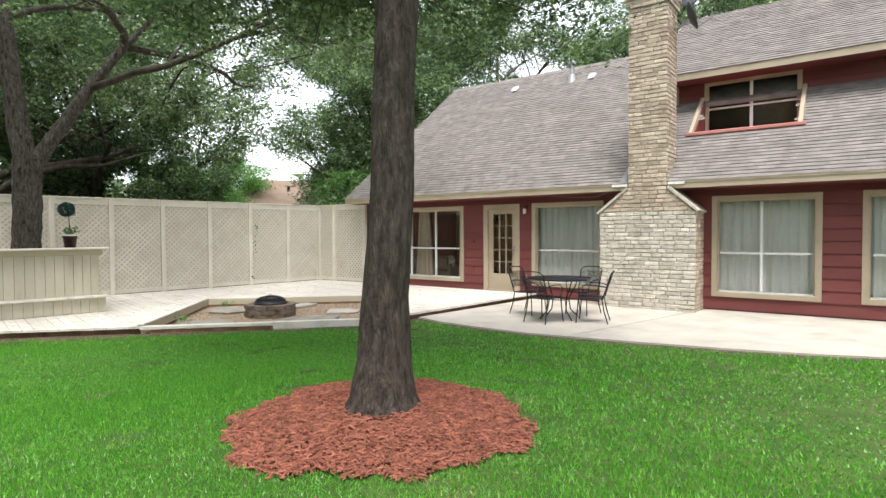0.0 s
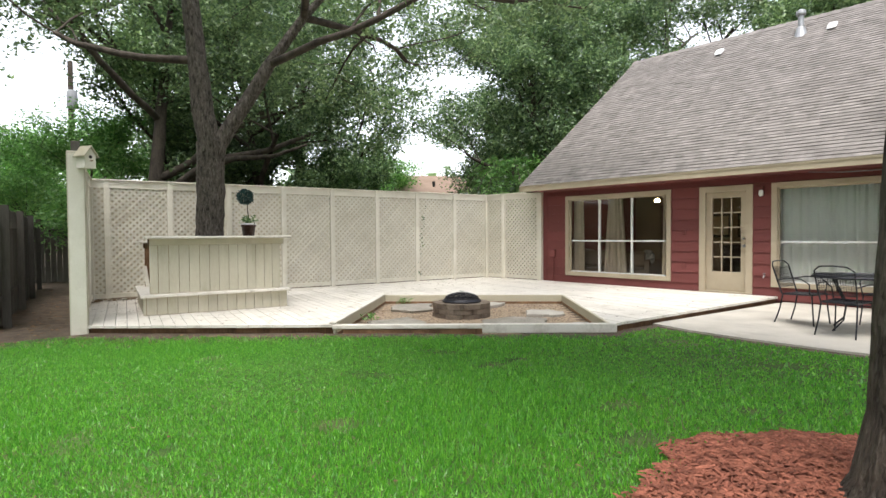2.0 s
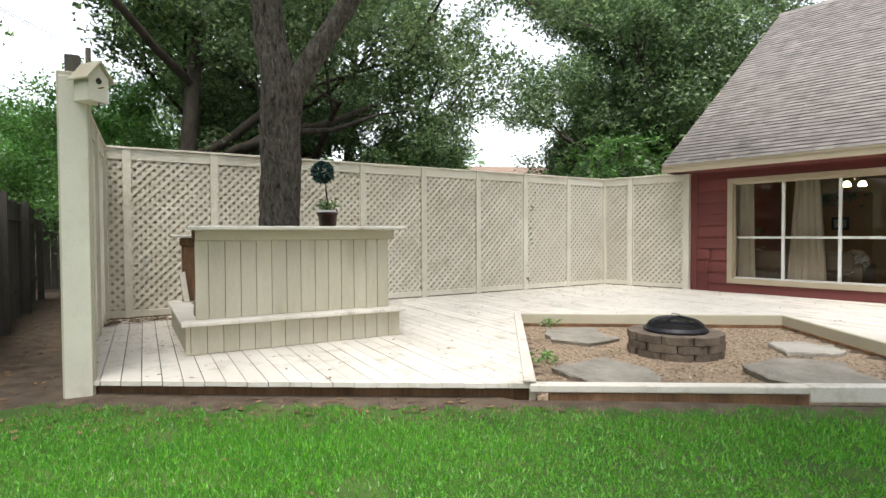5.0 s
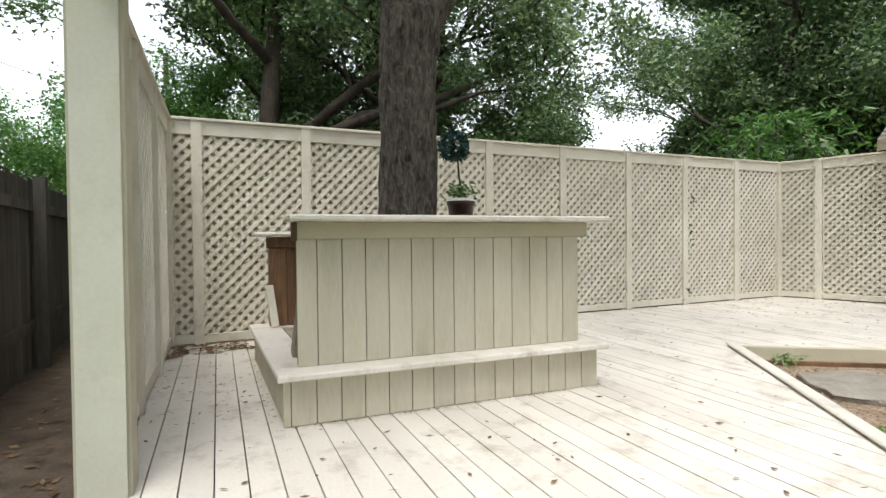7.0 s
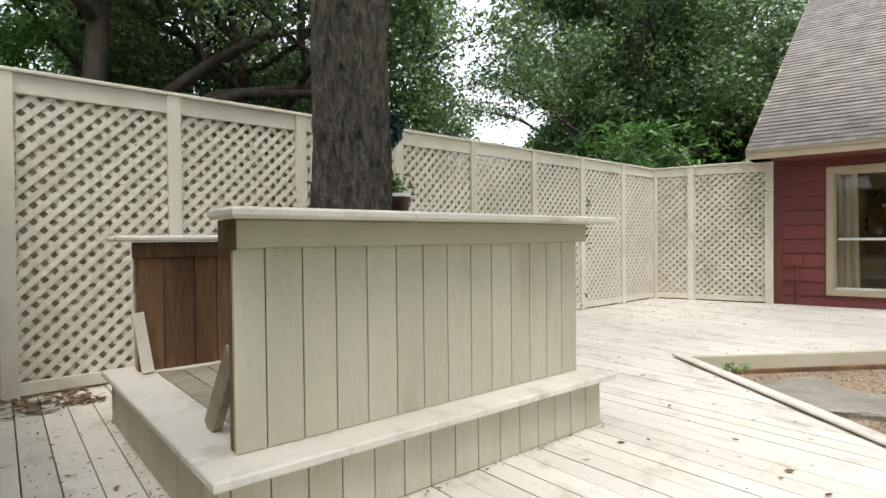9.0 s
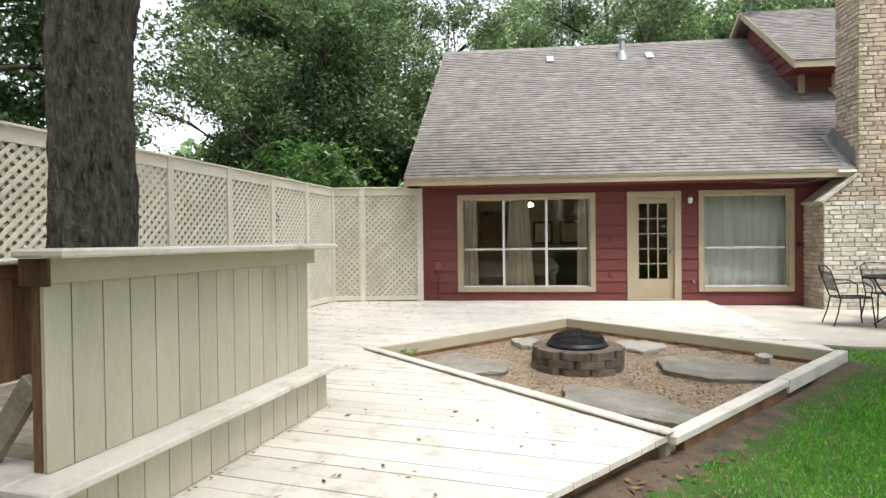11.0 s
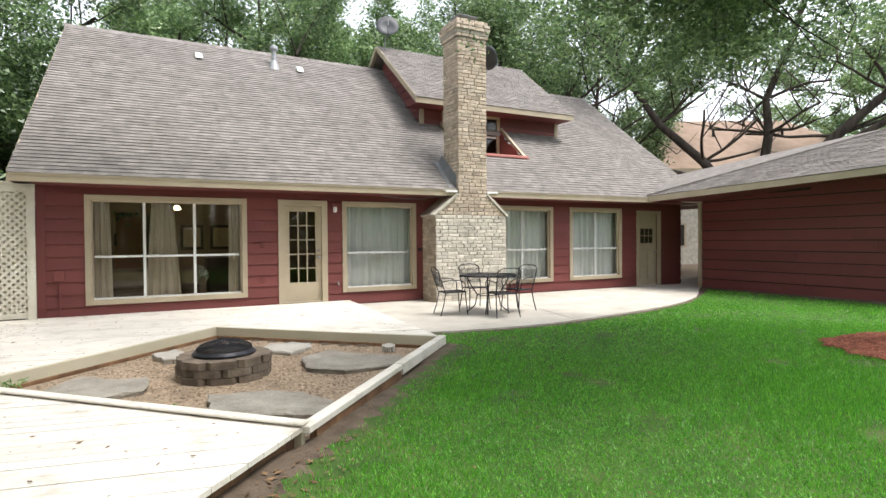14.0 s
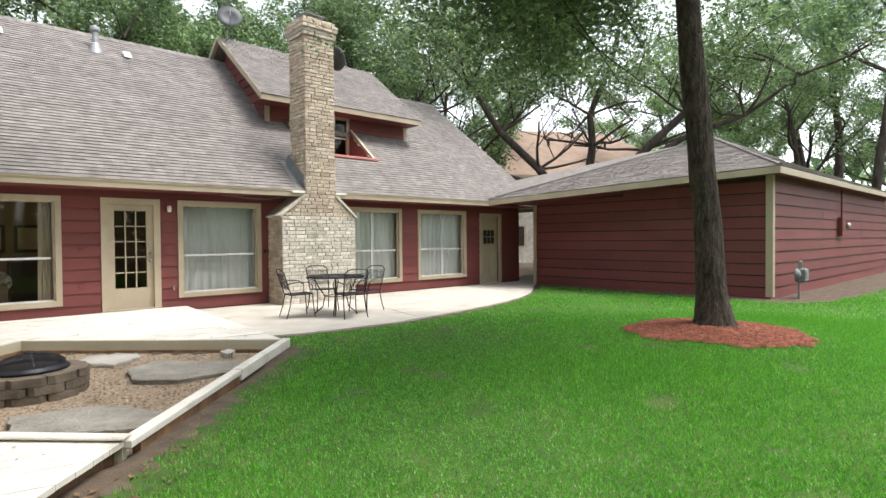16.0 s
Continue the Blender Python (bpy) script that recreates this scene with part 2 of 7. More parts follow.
LEAF_OAK = leaf_material("oak_leaf", (0.085, 0.165, 0.06), (0.36, 0.50, 0.20), 0.42, 0.35)
LEAF_BRIGHT = leaf_material("bright_leaf", (0.10, 0.28, 0.05), (0.30, 0.58, 0.13), 0.5, 0.3)
LEAF_DARK = leaf_material("dark_leaf", (0.055, 0.115, 0.045), (0.30, 0.44, 0.17), 0.4, 0.3)
LEAF_PINE = leaf_material("pine_needle", (0.09, 0.17, 0.08), (0.16, 0.25, 0.12), 0.35)
LEAF_TOPIARY = leaf_material("topiary_leaf", (0.012, 0.05, 0.045), (0.03, 0.10, 0.085), 0.25, 0.1)
BLADE = leaf_material("grass_blade", (0.085, 0.33, 0.028), (0.25, 0.62, 0.05), 0.45, 0.1)
DRY_LEAF = material("dry_leaf", (0.085, 0.048, 0.025), (0.22, 0.14, 0.075), 12.0, 0.9, 0.1, 60, island=0.4)

# ---------- mesh helpers ----------


class Geo:
    """Collects vertices and faces of one mesh."""

    def __init__(self):
        self.v, self.f = [], []

    def add(self, verts, faces, m=None):
        k = len(self.v)
        self.v += [tuple(m @ Vector(p)) if m else tuple(p) for p in verts]
        self.f += [tuple(i + k for i in q) for q in faces]
        return self

    def box(self, lo, hi, m=None, b=0.0):
        """A box, with its upright edges and rim chamfered by b."""
        (x0, y0, z0), (x1, y1, z1) = lo, hi
        if b <= 0:
            v = [(x, y, z) for z in (z0, z1) for x, y in ((x0, y0), (x1, y0), (x1, y1), (x0, y1))]
            return self.add(v, [(3, 2, 1, 0), (4, 5, 6, 7), (0, 1, 5, 4), (1, 2, 6, 5), (2, 3, 7, 6), (3, 0, 4, 7)], m)
        ring = lambda d, z: [(x0 + d, y0 + d, z), (x1 - d, y0 + d, z), (x1 - d, y1 - d, z), (x0 + d, y1 - d, z)]
        v = ring(b, z0) + ring(0, z0 + b) + ring(0, z1 - b) + ring(b, z1)
        f = [(3, 2, 1, 0), (12, 13, 14, 15)]
        for r in range(3):
            f += [(r * 4 + i, r * 4 + (i + 1) % 4, r * 4 + 4 + (i + 1) % 4, r * 4 + 4 + i) for i in range(4)]
        return self.add(v, f, m)

    def prism(self, poly, z0, z1, m=None):
        n = len(poly)
        v = [(x, y, z0) for x, y in poly] + [(x, y, z1) for x, y in poly]
        f = [tuple(range(n - 1, -1, -1)), tuple(range(n, 2 * n))] + [(i, (i + 1) % n, n + (i + 1) % n, n + i) for i in range(n)]
        return self.add(v, f, m)

    def tube(self, pts, radii, n=8, cap=True, wob=0.0):
        """A tube along points; wob makes its outline uneven."""
        pts = [Vector(p) for p in pts]
        if not hasattr(radii, "__len__"):
            radii = [radii] * len(pts)
        k, side = len(self.v), None
        for i, p in enumerate(pts):
            d = (pts[min(i + 1, len(pts) - 1)] - pts[max(i - 1, 0)]).normalized()
            side = d.orthogonal() if side is None else (side - d * side.dot(d))
            side.normalize()
            other = d.cross(side)
            for j in range(n):
                a = 2 * math.pi * j / n
                q = side * math.cos(a) + other * math.sin(a)
                r = radii[i] * (1 + wob * noise.noise(Vector((p.x * 3 + q.x * 1.5, p.y * 3 + q.y * 1.5, p.z * 1.2))))
                self.v.append(tuple(p + q * r))
        for i in range(len(pts) - 1):
            for j in range(n):
                a, b = k + i * n + j, k + i * n + (j + 1) % n
                self.f.append((a, b, b + n, a + n))
        if cap:
            self.f += [tuple(k + j for j in range(n - 1, -1, -1)), tuple(k + (len(pts) - 1) * n + j for j in range(n))]
        return self

    def bark_tube(self, pts, radii, n=44, step=0.045, deep=0.022):
        """A trunk with upright ridges and cracks in its bark."""
        P, R = [], []
        for i in range(len(pts) - 1):
            a, b = Vector(pts[i]), Vector(pts[i + 1])
            c = max(1, int((b - a).length / step))
            for k in range(c):
                P.append(a.lerp(b, k / c))
                R.append(radii[i] + (radii[i + 1] - radii[i]) * k / c)
        k0 = len(self.v)
        for p, r in zip(P, R):
            for j in range(n):
                t = 2 * math.pi * j / n
                c, s = math.cos(t), math.sin(t)
                broad = noise.noise(Vector((c * 1.3 + p.x, s * 1.3 + p.y, p.z * 1.1)))
                ridge = abs(noise.noise(Vector((c * 7.5, s * 7.5, p.z * 1.9)))) + 0.5 * abs(noise.noise(Vector((c * 15, s * 15, p.z * 5.0))))
                q = r * (1 + 0.10 * broad) + deep * (ridge - 0.35)
                self.v.append((p.x + c * q, p.y + s * q, p.z))
        for i in range(len(P) - 1):
            for j in range(n):
                a, b = k0 + i * n + j, k0 + i * n + (j + 1) % n
                self.f.append((a, b, b + n, a + n))
        return self

    def spin(self, profile, n=24, m=None):
        """A turned shape from (radius, height) points."""
        v = [(r * math.cos(2 * math.pi * j / n), r * math.sin(2 * math.pi * j / n), z) for r, z in profile for j in range(n)]
        f = [(i * n + j, i * n + (j + 1) % n, (i + 1) * n + (j + 1) % n, (i + 1) * n + j) for i in range(len(profile) - 1) for j in range(n)]
        f += [tuple(range(n - 1, -1, -1)), tuple((len(profile) - 1) * n + j for j in range(n))]
        return self.add(v, f, m)

    def mesh(self, name, *mats, smooth=False):
        me = bpy.data.meshes.new(name)
        me.from_pydata(self.v, [], self.f)
        for mt in mats:
            me.materials.append(mt)
        if smooth:
            me.shade_smooth()
        me.update()
        return me


def part(name, geo, mat, parent=None, label="", smooth=False):
    """One mesh object under a thing, a part or a piece of the setting."""
    ob = new(name, geo if isinstance(geo, bpy.types.Mesh) else geo.mesh(name, mat, smooth=smooth))
    if parent:
        ob.parent = parent
    if label:
        ob["label"] = label
    return ob


def thing(name, label, category, at=None, group="", kind=""):
    """An empty at a thing's base."""
    ob = new(name)
    ob.empty_display_size = 0.1
    if at is not None:
        ob.matrix_basis = at if isinstance(at, Matrix) else Matrix.Translation(at)
    return tagged(ob, label, category, group, kind)


def solid(name, geo, mat, label="", category="", kind="structure", smooth=False):
    return tagged(part(name, geo, mat, None, "", smooth), label, category, "", kind)


def fast_mesh(name, verts, tris_or_quads, mat):
    """A large mesh from arrays."""
    me = bpy.data.meshes.new(name)
    nf, k = tris_or_quads.shape
    me.vertices.add(len(verts))
    me.vertices.foreach_set("co", verts.astype(np.float32).ravel())
    me.loops.add(nf * k)
    me.loops.foreach_set("vertex_index", tris_or_quads.astype(np.int32).ravel())
    me.polygons.add(nf)
    me.polygons.foreach_set("loop_start", np.arange(0, nf * k, k, dtype=np.int32))
    me.materials.append(mat)
    me.update(calc_edges=True)
    me.validate()
    return me


def leaf_cloud(name, centres, length, width, mat, rng, droop=0.0):
    """One pointed leaf at each centre, turned at random."""
    n = len(centres)
    d = rng.normal(size=(n, 3))
    d[:, 2] = d[:, 2] * 0.6 - droop
    d /= np.linalg.norm(d, axis=1)[:, None]
    s = np.cross(d, rng.normal(size=(n, 3)))
    s /= np.linalg.norm(s, axis=1)[:, None]
    ln = (length * rng.uniform(0.6, 1.3, n))[:, None]
    wd = (width * rng.uniform(0.6, 1.3, n))[:, None]
    c = np.asarray(centres)
    v = np.stack([c - s * wd * 0.5, c + s * wd * 0.5, c + d * ln], axis=1).reshape(-1, 3)
    return fast_mesh(name, v, np.arange(3 * n).reshape(-1, 3), mat)


def inside(poly, x, y):
    """Which of the points lie inside the polygon."""
    r = np.zeros(np.shape(x), bool)
    for (x0, y0), (x1, y1) in zip(poly, poly[1:] + poly[:1]):
        if y0 != y1:
            r ^= ((y0 > y) != (y1 > y)) & (x < (x1 - x0) * (y - y0) / (y1 - y0) + x0)
    return r


def clip(poly, nx, ny, d):
    """The part of a polygon where nx*x + ny*y <= d."""
    out = []
    for (x0, y0), (x1, y1) in zip(poly, poly[1:] + poly[:1]):
        a, b = nx * x0 + ny * y0 - d, nx * x1 + ny * y1 - d
        if a <= 0:
            out.append((x0, y0))
        if (a < 0 < b) or (b < 0 < a):
            k = a / (a - b)
            out.append((x0 + k * (x1 - x0), y0 + k * (y1 - y0)))
    return out


# ---------- plan ----------
WALL_Y = 12.12                      # house front
TIP, PIT_L, PIT_B, PIT_R = (-10.13, 4.32), (-12.66, 6.95), (-10.16, 9.48), (-7.61, 7.04)
FENCE_A, FENCE_B, FENCE_C = (-14.56, 11.856), (-15.931, 2.489), (-12.5, 1.74)
DECK_R = (-7.2, 12.06)
TREE_1, TREE_2 = (-3.84, 3.03), (-13.62, 3.92)
PATIO = [(-7.55, 8.05), (-6.9, 7.86), (-6.2, 7.78), (-5.2, 7.74), (-4.4, 7.84), (-3.4, 8.02), (-2.4, 8.22), (-1.5, 8.46), (-0.6, 8.8), (0.4, 9.3), (1.2, 9.85), (2.2, 10.6), (2.95, 11.1), (3.0, 11.3), (5.6, 11.3), (5.6, 15.5), (3.4, 15.5), (3.36, WALL_Y - 0.02), (-7.1, WALL_Y - 0.02)]
LOW = -0.12                         # lawn level; the deck's top is 0
MULCH_R = 1.12
BARE_SPOTS = [(-7.28, 4.4, 0.22), (-7.28, 4.8, 0.16), (-5.53, 3.76, 0.2), (-5.05, 3.19, 0.22), (-4.87, 4.25, 0.12), (-7.08, 1.37, 0.1)]


def ground_height(x, y):
    """Lawn level, rising a little towards the front tree, with soft bumps."""
    r = np.hypot(x - TREE_1[0], y - TREE_1[1])
    rise = 0.25 * np.exp(-(r / 2.9) ** 2) + 0.05 * np.exp(-(r / 0.9) ** 2)
    bumps = 0.012 * np.sin(x * 1.7 + 1.3 * np.sin(y * 0.9)) * np.cos(y * 1.4 + 0.7 * np.sin(x * 0.8))
    lawnish = np.clip((-y + 7.5 + 0.14 * (x + 7)) / 1.0, 0, 1)
    return LOW + (rise + bumps) * lawnish


# ---------- ground ----------
LAWN = [(-12.7, -9.0), (-12.45, 0.4), (-12.3, 1.6), (-10.07, 4.1), (-9.33, 4.85), (-7.47, 6.8), (-7.4, 7.85), (-6.2, 7.62), (-5.2, 7.58), (-4.4, 7.68), (-2.4, 8.06), (-0.6, 8.64), (1.2, 9.7), (2.5, 10.55), (2.55, 9.0), (2.45, 4.2), (3.2, 3.4), (16, 2.6), (16, -9.0)]
PIT = [TIP, PIT_R, PIT_B, PIT_L]
DECK_OUT = [FENCE_B, FENCE_C, TIP, PIT_R, DECK_R, (-12.7, 12.06), FENCE_A]


def make_ground():
    fine_x, fine_y = np.arange(-20, 8.01, 0.2), np.arange(-9, 13.01, 0.2)
    far = np.array([1.5, 4, 9, 18, 40, 90, 200, 500])
    xs = np.concatenate([-20 - far[::-1], fine_x, 8 + far])
    ys = np.concatenate([-9 - far[::-1], fine_y, 13 + far])
    gx, gy = np.meshgrid(xs, ys, indexing="ij")
    gz = ground_height(gx, gy)
    gz = np.where(inside(PIT, gx, gy), -0.175, gz)
    nx, ny = len(xs), len(ys)
    idx = np.arange(nx * ny).reshape(nx, ny)
    quads = np.stack([idx[:-1, :-1], idx[1:, :-1], idx[1:, 1:], idx[:-1, 1:]], axis=-1).reshape(-1, 4)
    me = fast_mesh("ground", np.stack([gx, gy, gz], axis=-1).reshape(-1, 3), quads, SOIL)
    me.materials.append(TURF)
    cx = (gx[:-1, :-1] + gx[1:, 1:]).ravel() / 2
    cy = (gy[:-1, :-1] + gy[1:, 1:]).ravel() / 2
    me.polygons.foreach_set("material_index", inside(LAWN, cx, cy).astype(np.int32))
    me.shade_smooth()
    tagged(new("ground", me), "earth yard with mown green lawn and bare soil", "ground", "", "structure")


def make_patio():
    joints = [[(-7.7, 15.6), (-7.7, 7.6), (-4.62, 7.6), (-2.62, 15.6)], [(-4.60, 7.6), (0.02, 7.6), (1.2, 15.6), (-2.60, 15.6)], [(0.04, 7.6), (6, 7.6), (6, 15.6), (1.22, 15.6)]]
    floor = thing("pavement", "stained pale concrete patio slab beside the house", "patio", kind="structure")
    for quad in joints:
        p = PATIO
        for (x0, y0), (x1, y1) in zip(quad, quad[1:] + quad[:1]):
            nx, ny = (y1 - y0), -(x1 - x0)
            p = clip(p, nx, ny, nx * x0 + ny * y0)
        if len(p) > 2:
            part("slab", Geo().prism(p, -0.25, -0.095), CONCRETE, floor)


make_ground()
make_patio()

# ---------- deck ----------


def make_deck():
    deck = thing("deck", "low wooden deck painted pale cream, scattered with leaf bits", "deck", kind="structure")
    ux, uy = -0.978, 0.207                                   # boards run square to the lattice fence
    # three convex pieces round the pit
    d = (PIT_L[0] - TIP[0], PIT_L[1] - TIP[1])
    e = (FENCE_A[0] - FENCE_B[0], FENCE_A[1] - FENCE_B[1])
    t = ((FENCE_B[0] - TIP[0]) * e[1] - (FENCE_B[1] - TIP[1]) * e[0]) / (d[0] * e[1] - d[1] * e[0])
    corner = (TIP[0] + t * d[0], TIP[1] + t * d[1])
    back = (PIT_B[0] + (12.06 - PIT_B[1]) * (PIT_B[0] - PIT_L[0]) / (PIT_B[1] - PIT_L[1]), 12.06)
    pieces = [[FENCE_B, FENCE_C, TIP, corner], [corner, PIT_L, back, (-12.7, 12.06), FENCE_A], [PIT_B, PIT_R, DECK_R, back]]
    vx, vy = -uy, ux
    for piece in pieces:
        offs = [vx * x + vy * y for x, y in piece]
        s = math.floor(min(offs) / 0.142)
        while s * 0.142 < max(offs):
            p = clip(clip(piece, vx, vy, s * 0.142 + 0.135), -vx, -vy, -s * 0.142)
            if len(p) > 2 and max(abs(a[0] - b[0]) + abs(a[1] - b[1]) for a in p for b in p) > 0.1:
                dz = 0.002 * random.uniform(-1, 1)
                part("deck_board", Geo().prism(p, -0.036 + dz, dz), DECK, deck)
            s += 1
    # joists' dark face and fascia below the boards
    skirt = Geo()
    for a, b in ((FENCE_C, TIP), (PIT_R, DECK_R)):
        skirt.prism([(a[0] - 0.05, a[1] + 0.05), (b[0] - 0.05, b[1] + 0.05), (b[0] - 0.09, b[1] + 0.09), (a[0] - 0.09, a[1] + 0.09)], LOW - 0.06, -0.038)
    part("skirt_board", skirt, BROWN_WOOD, deck, "dark unpainted skirt board")


def beam(name, a, b, width, z0, z1, mat, parent, lap=0.0, label=""):
    """A timber from a to b, centred on that line."""
    d = Vector((b[0] - a[0], b[1] - a[1]))
    ln = d.length
    m = Matrix.Translation((a[0], a[1], 0)) @ Matrix.Rotation(math.atan2(d.y, d.x), 4, "Z")
    return part(name, Geo().box((-lap, -width / 2, z0), (ln + lap, width / 2, z1), m, 0.008), mat, parent, label)


def make_pit():
    curb = thing("fire_pit_curb", "cream painted timber curb round the square gravel fire pit", "curb", kind="structure")
    for a, b in ((TIP, PIT_L), (PIT_L, PIT_B), (PIT_B, PIT_R)):
        c = ((TIP[0] + PIT_B[0]) / 2, (TIP[1] + PIT_B[1]) / 2)
        # the board stands just inside the ends of the deck boards
        e, f = [(p[0] + (c[0] - p[0]) * 0.012, p[1] + (c[1] - p[1]) * 0.012) for p in (a, b)]
        beam("face_board", e, f, 0.045, -0.17, 0.012, CREAM_DULL, curb, 0.01)
        beam("ledger", (e[0] + (c[0] - e[0]) * 0.012, e[1] + (c[1] - e[1]) * 0.012), (f[0] + (c[0] - f[0]) * 0.012, f[1] + (c[1] - f[1]) * 0.012), 0.03, -0.17, -0.115, BROWN_WOOD, curb, 0.0, "dark bare ledger strip")
        if a == TIP:
            beam("cap_board", a, b, 0.095, 0.014, 0.038, DECK, curb, 0.02)
    mid = (TIP[0] * 0.46 + PIT_R[0] * 0.54, TIP[1] * 0.46 + PIT_R[1] * 0.54)
    beam("timber", TIP, mid, 0.10, -0.052, 0.006, DECK, curb)
    beam("timber", mid, (PIT_R[0] + 0.05, PIT_R[1] + 0.05), 0.105, -0.11, 0.010, DECK, curb)
    beam("timber_foot", (TIP[0] + 0.1, TIP[1] + 0.1), mid, 0.06, -0.17, -0.052, BROWN_WOOD, curb)


make_deck()
make_pit()

# ---------- house ----------
EXPOSURE_BOARD = 0.222              # siding course height
OPENINGS = [(-12.02, -9.29, 0.17, 2.135), (-8.68, -7.66, -0.2, 2.135), (-7.33, -5.58, 0.17, 2.135), (-3.4, -1.6, 0.17, 2.135), (-1.03, 0.86, 0.17, 2.135), (1.45, 2.44, -0.2, 2.09)]
WALL_L, WALL_R, WALL_TOP = -12.7, 3.33, 2.42


def spans(lo, hi, z0, z1, holes):
    """The stretches of a course between the openings."""
    cuts = sorted((a, b) for a, b, c, d in holes if c < z1 - 0.02 and d > z0 + 0.02)
    out, x = [], lo
    for a, b in cuts:
        if a - x > 0.03:
            out.append((x, a))
        x = max(x, b)
    if hi - x > 0.03:
        out.append((x, hi))
    return out


def lap_board(x0, x1, z0, h):
    """One lap siding board on a wall that faces -y at y = 0: thick at its lower edge."""
    v = [(x, y, z) for x in (x0, x1) for y, z in ((0, z0), (-0.03, z0), (-0.008, z0 + h), (0, z0 + h))]
    return Geo().add(v, [(0, 1, 2, 3), (7, 6, 5, 4), (0, 4, 5, 1), (1, 5, 6, 2), (2, 6, 7, 3), (3, 7, 4, 0)])


def siding(parent, m, lo, hi, z0, z1, holes=(), tall=EXPOSURE_BOARD, top=None):
    """Courses of siding boards, with butt joints here and there."""
    z = z0
    while z < z1 - 0.03:
        h = min(tall, z1 - z)
        for a, b in spans(lo, hi, z, z + h, holes):
            if top:
                b = min(b, top(z + h))
            if b - a < 0.03:
                continue
            x = a
            while x < b:
                e = b if b - x < 5.2 else x + random.uniform(2.4, 4.6)
                ob = part("siding_board", lap_board(x, e - (0.003 if e < b else 0), z + 0.002, h - 0.012), RED, parent)
                ob.matrix_basis = m
                x = e
        z += tall


def make_front_wall():
    wall = thing("wall_north", "dark red lap-sided front wall of the house", "wall", kind="structure")
    g = Geo()
    xs = sorted({WALL_L, WALL_R, *[o[0] for o in OPENINGS], *[o[1] for o in OPENINGS]})
    for a, b in zip(xs, xs[1:]):
        hole = [o for o in OPENINGS if o[0] <= a and b <= o[1]]
        if hole:
            o = hole[0]
            if o[2] > -0.2:
                g.box((a, WALL_Y, -0.2), (b, WALL_Y + 0.14, o[2]))
            g.box((a, WALL_Y, o[3]), (b, WALL_Y + 0.14, WALL_TOP))
        else:
            g.box((a, WALL_Y, -0.2), (b, WALL_Y + 0.14, WALL_TOP))
    part("wall_core", g, RED, wall)
    siding(wall, Matrix.Translation((0, WALL_Y, 0)), WALL_L, WALL_R, -0.07, 2.26, OPENINGS)
    part("frieze_board", Geo().box((WALL_L, WALL_Y - 0.03, 2.262), (WALL_R, WALL_Y, WALL_TOP)), RED, wall)
    part("corner_board", Geo().box((WALL_L - 0.02, WALL_Y - 0.035, -0.06), (WALL_L + 0.1, WALL_Y - 0.026, 2.26)), RED, wall)
    # side and back walls that close the house
    for name, lo, hi in (("wall_west", (WALL_L, WALL_Y + 0.14, -0.2), (WALL_L + 0.14, 20.9, 2.42)), ("wall_east", (WALL_R - 0.14, WALL_Y + 0.14, -0.2), (WALL_R, 20.9, 2.42)), ("wall_south", (WALL_L, 20.9, -0.2), (WALL_R, 21.04, 2.42))):
        solid(name, Geo().box(lo, hi), RED, "dark red house wall", "wall")
    for name, x in (("gable_west", WALL_L), ("gable_east", WALL_R - 0.14)):
        v = [(x + d, y, z) for d in (0, 0.14) for y, z in ((WALL_Y, 2.43), (20.9, 2.43), (16.55, 6.12))]
        solid(name, Geo().add(v, [(0, 1, 2), (5, 4, 3), (0, 3, 4, 1), (1, 4, 5, 2), (2, 5, 3, 0)]), RED, "dark red gable end under the roof", "gable")


def casing(parent, o, bottom=True, mat=TAN, w=0.095):
    """Trim boards round an opening, standing proud of the siding."""
    x0, x1, z0, z1 = o
    y0, y1 = WALL_Y - 0.045, WALL_Y + 0.03
    for name, lo, hi in (("casing_left", (x0, y0, z0), (x0 + w, y1, z1)), ("casing_right", (x1 - w, y0, z0), (x1, y1, z1)), ("casing_head", (x0 + w, y0 + 0.003, z1 - w), (x1 - w, y1, z1))):
        part(name, Geo().box(lo, hi, None, 0.006), mat, parent)
    if bottom:
        part("sill", Geo().box((x0 + w, y0 - 0.012, z0), (x1 - w, y1, z0 + w), None, 0.008), mat, parent)


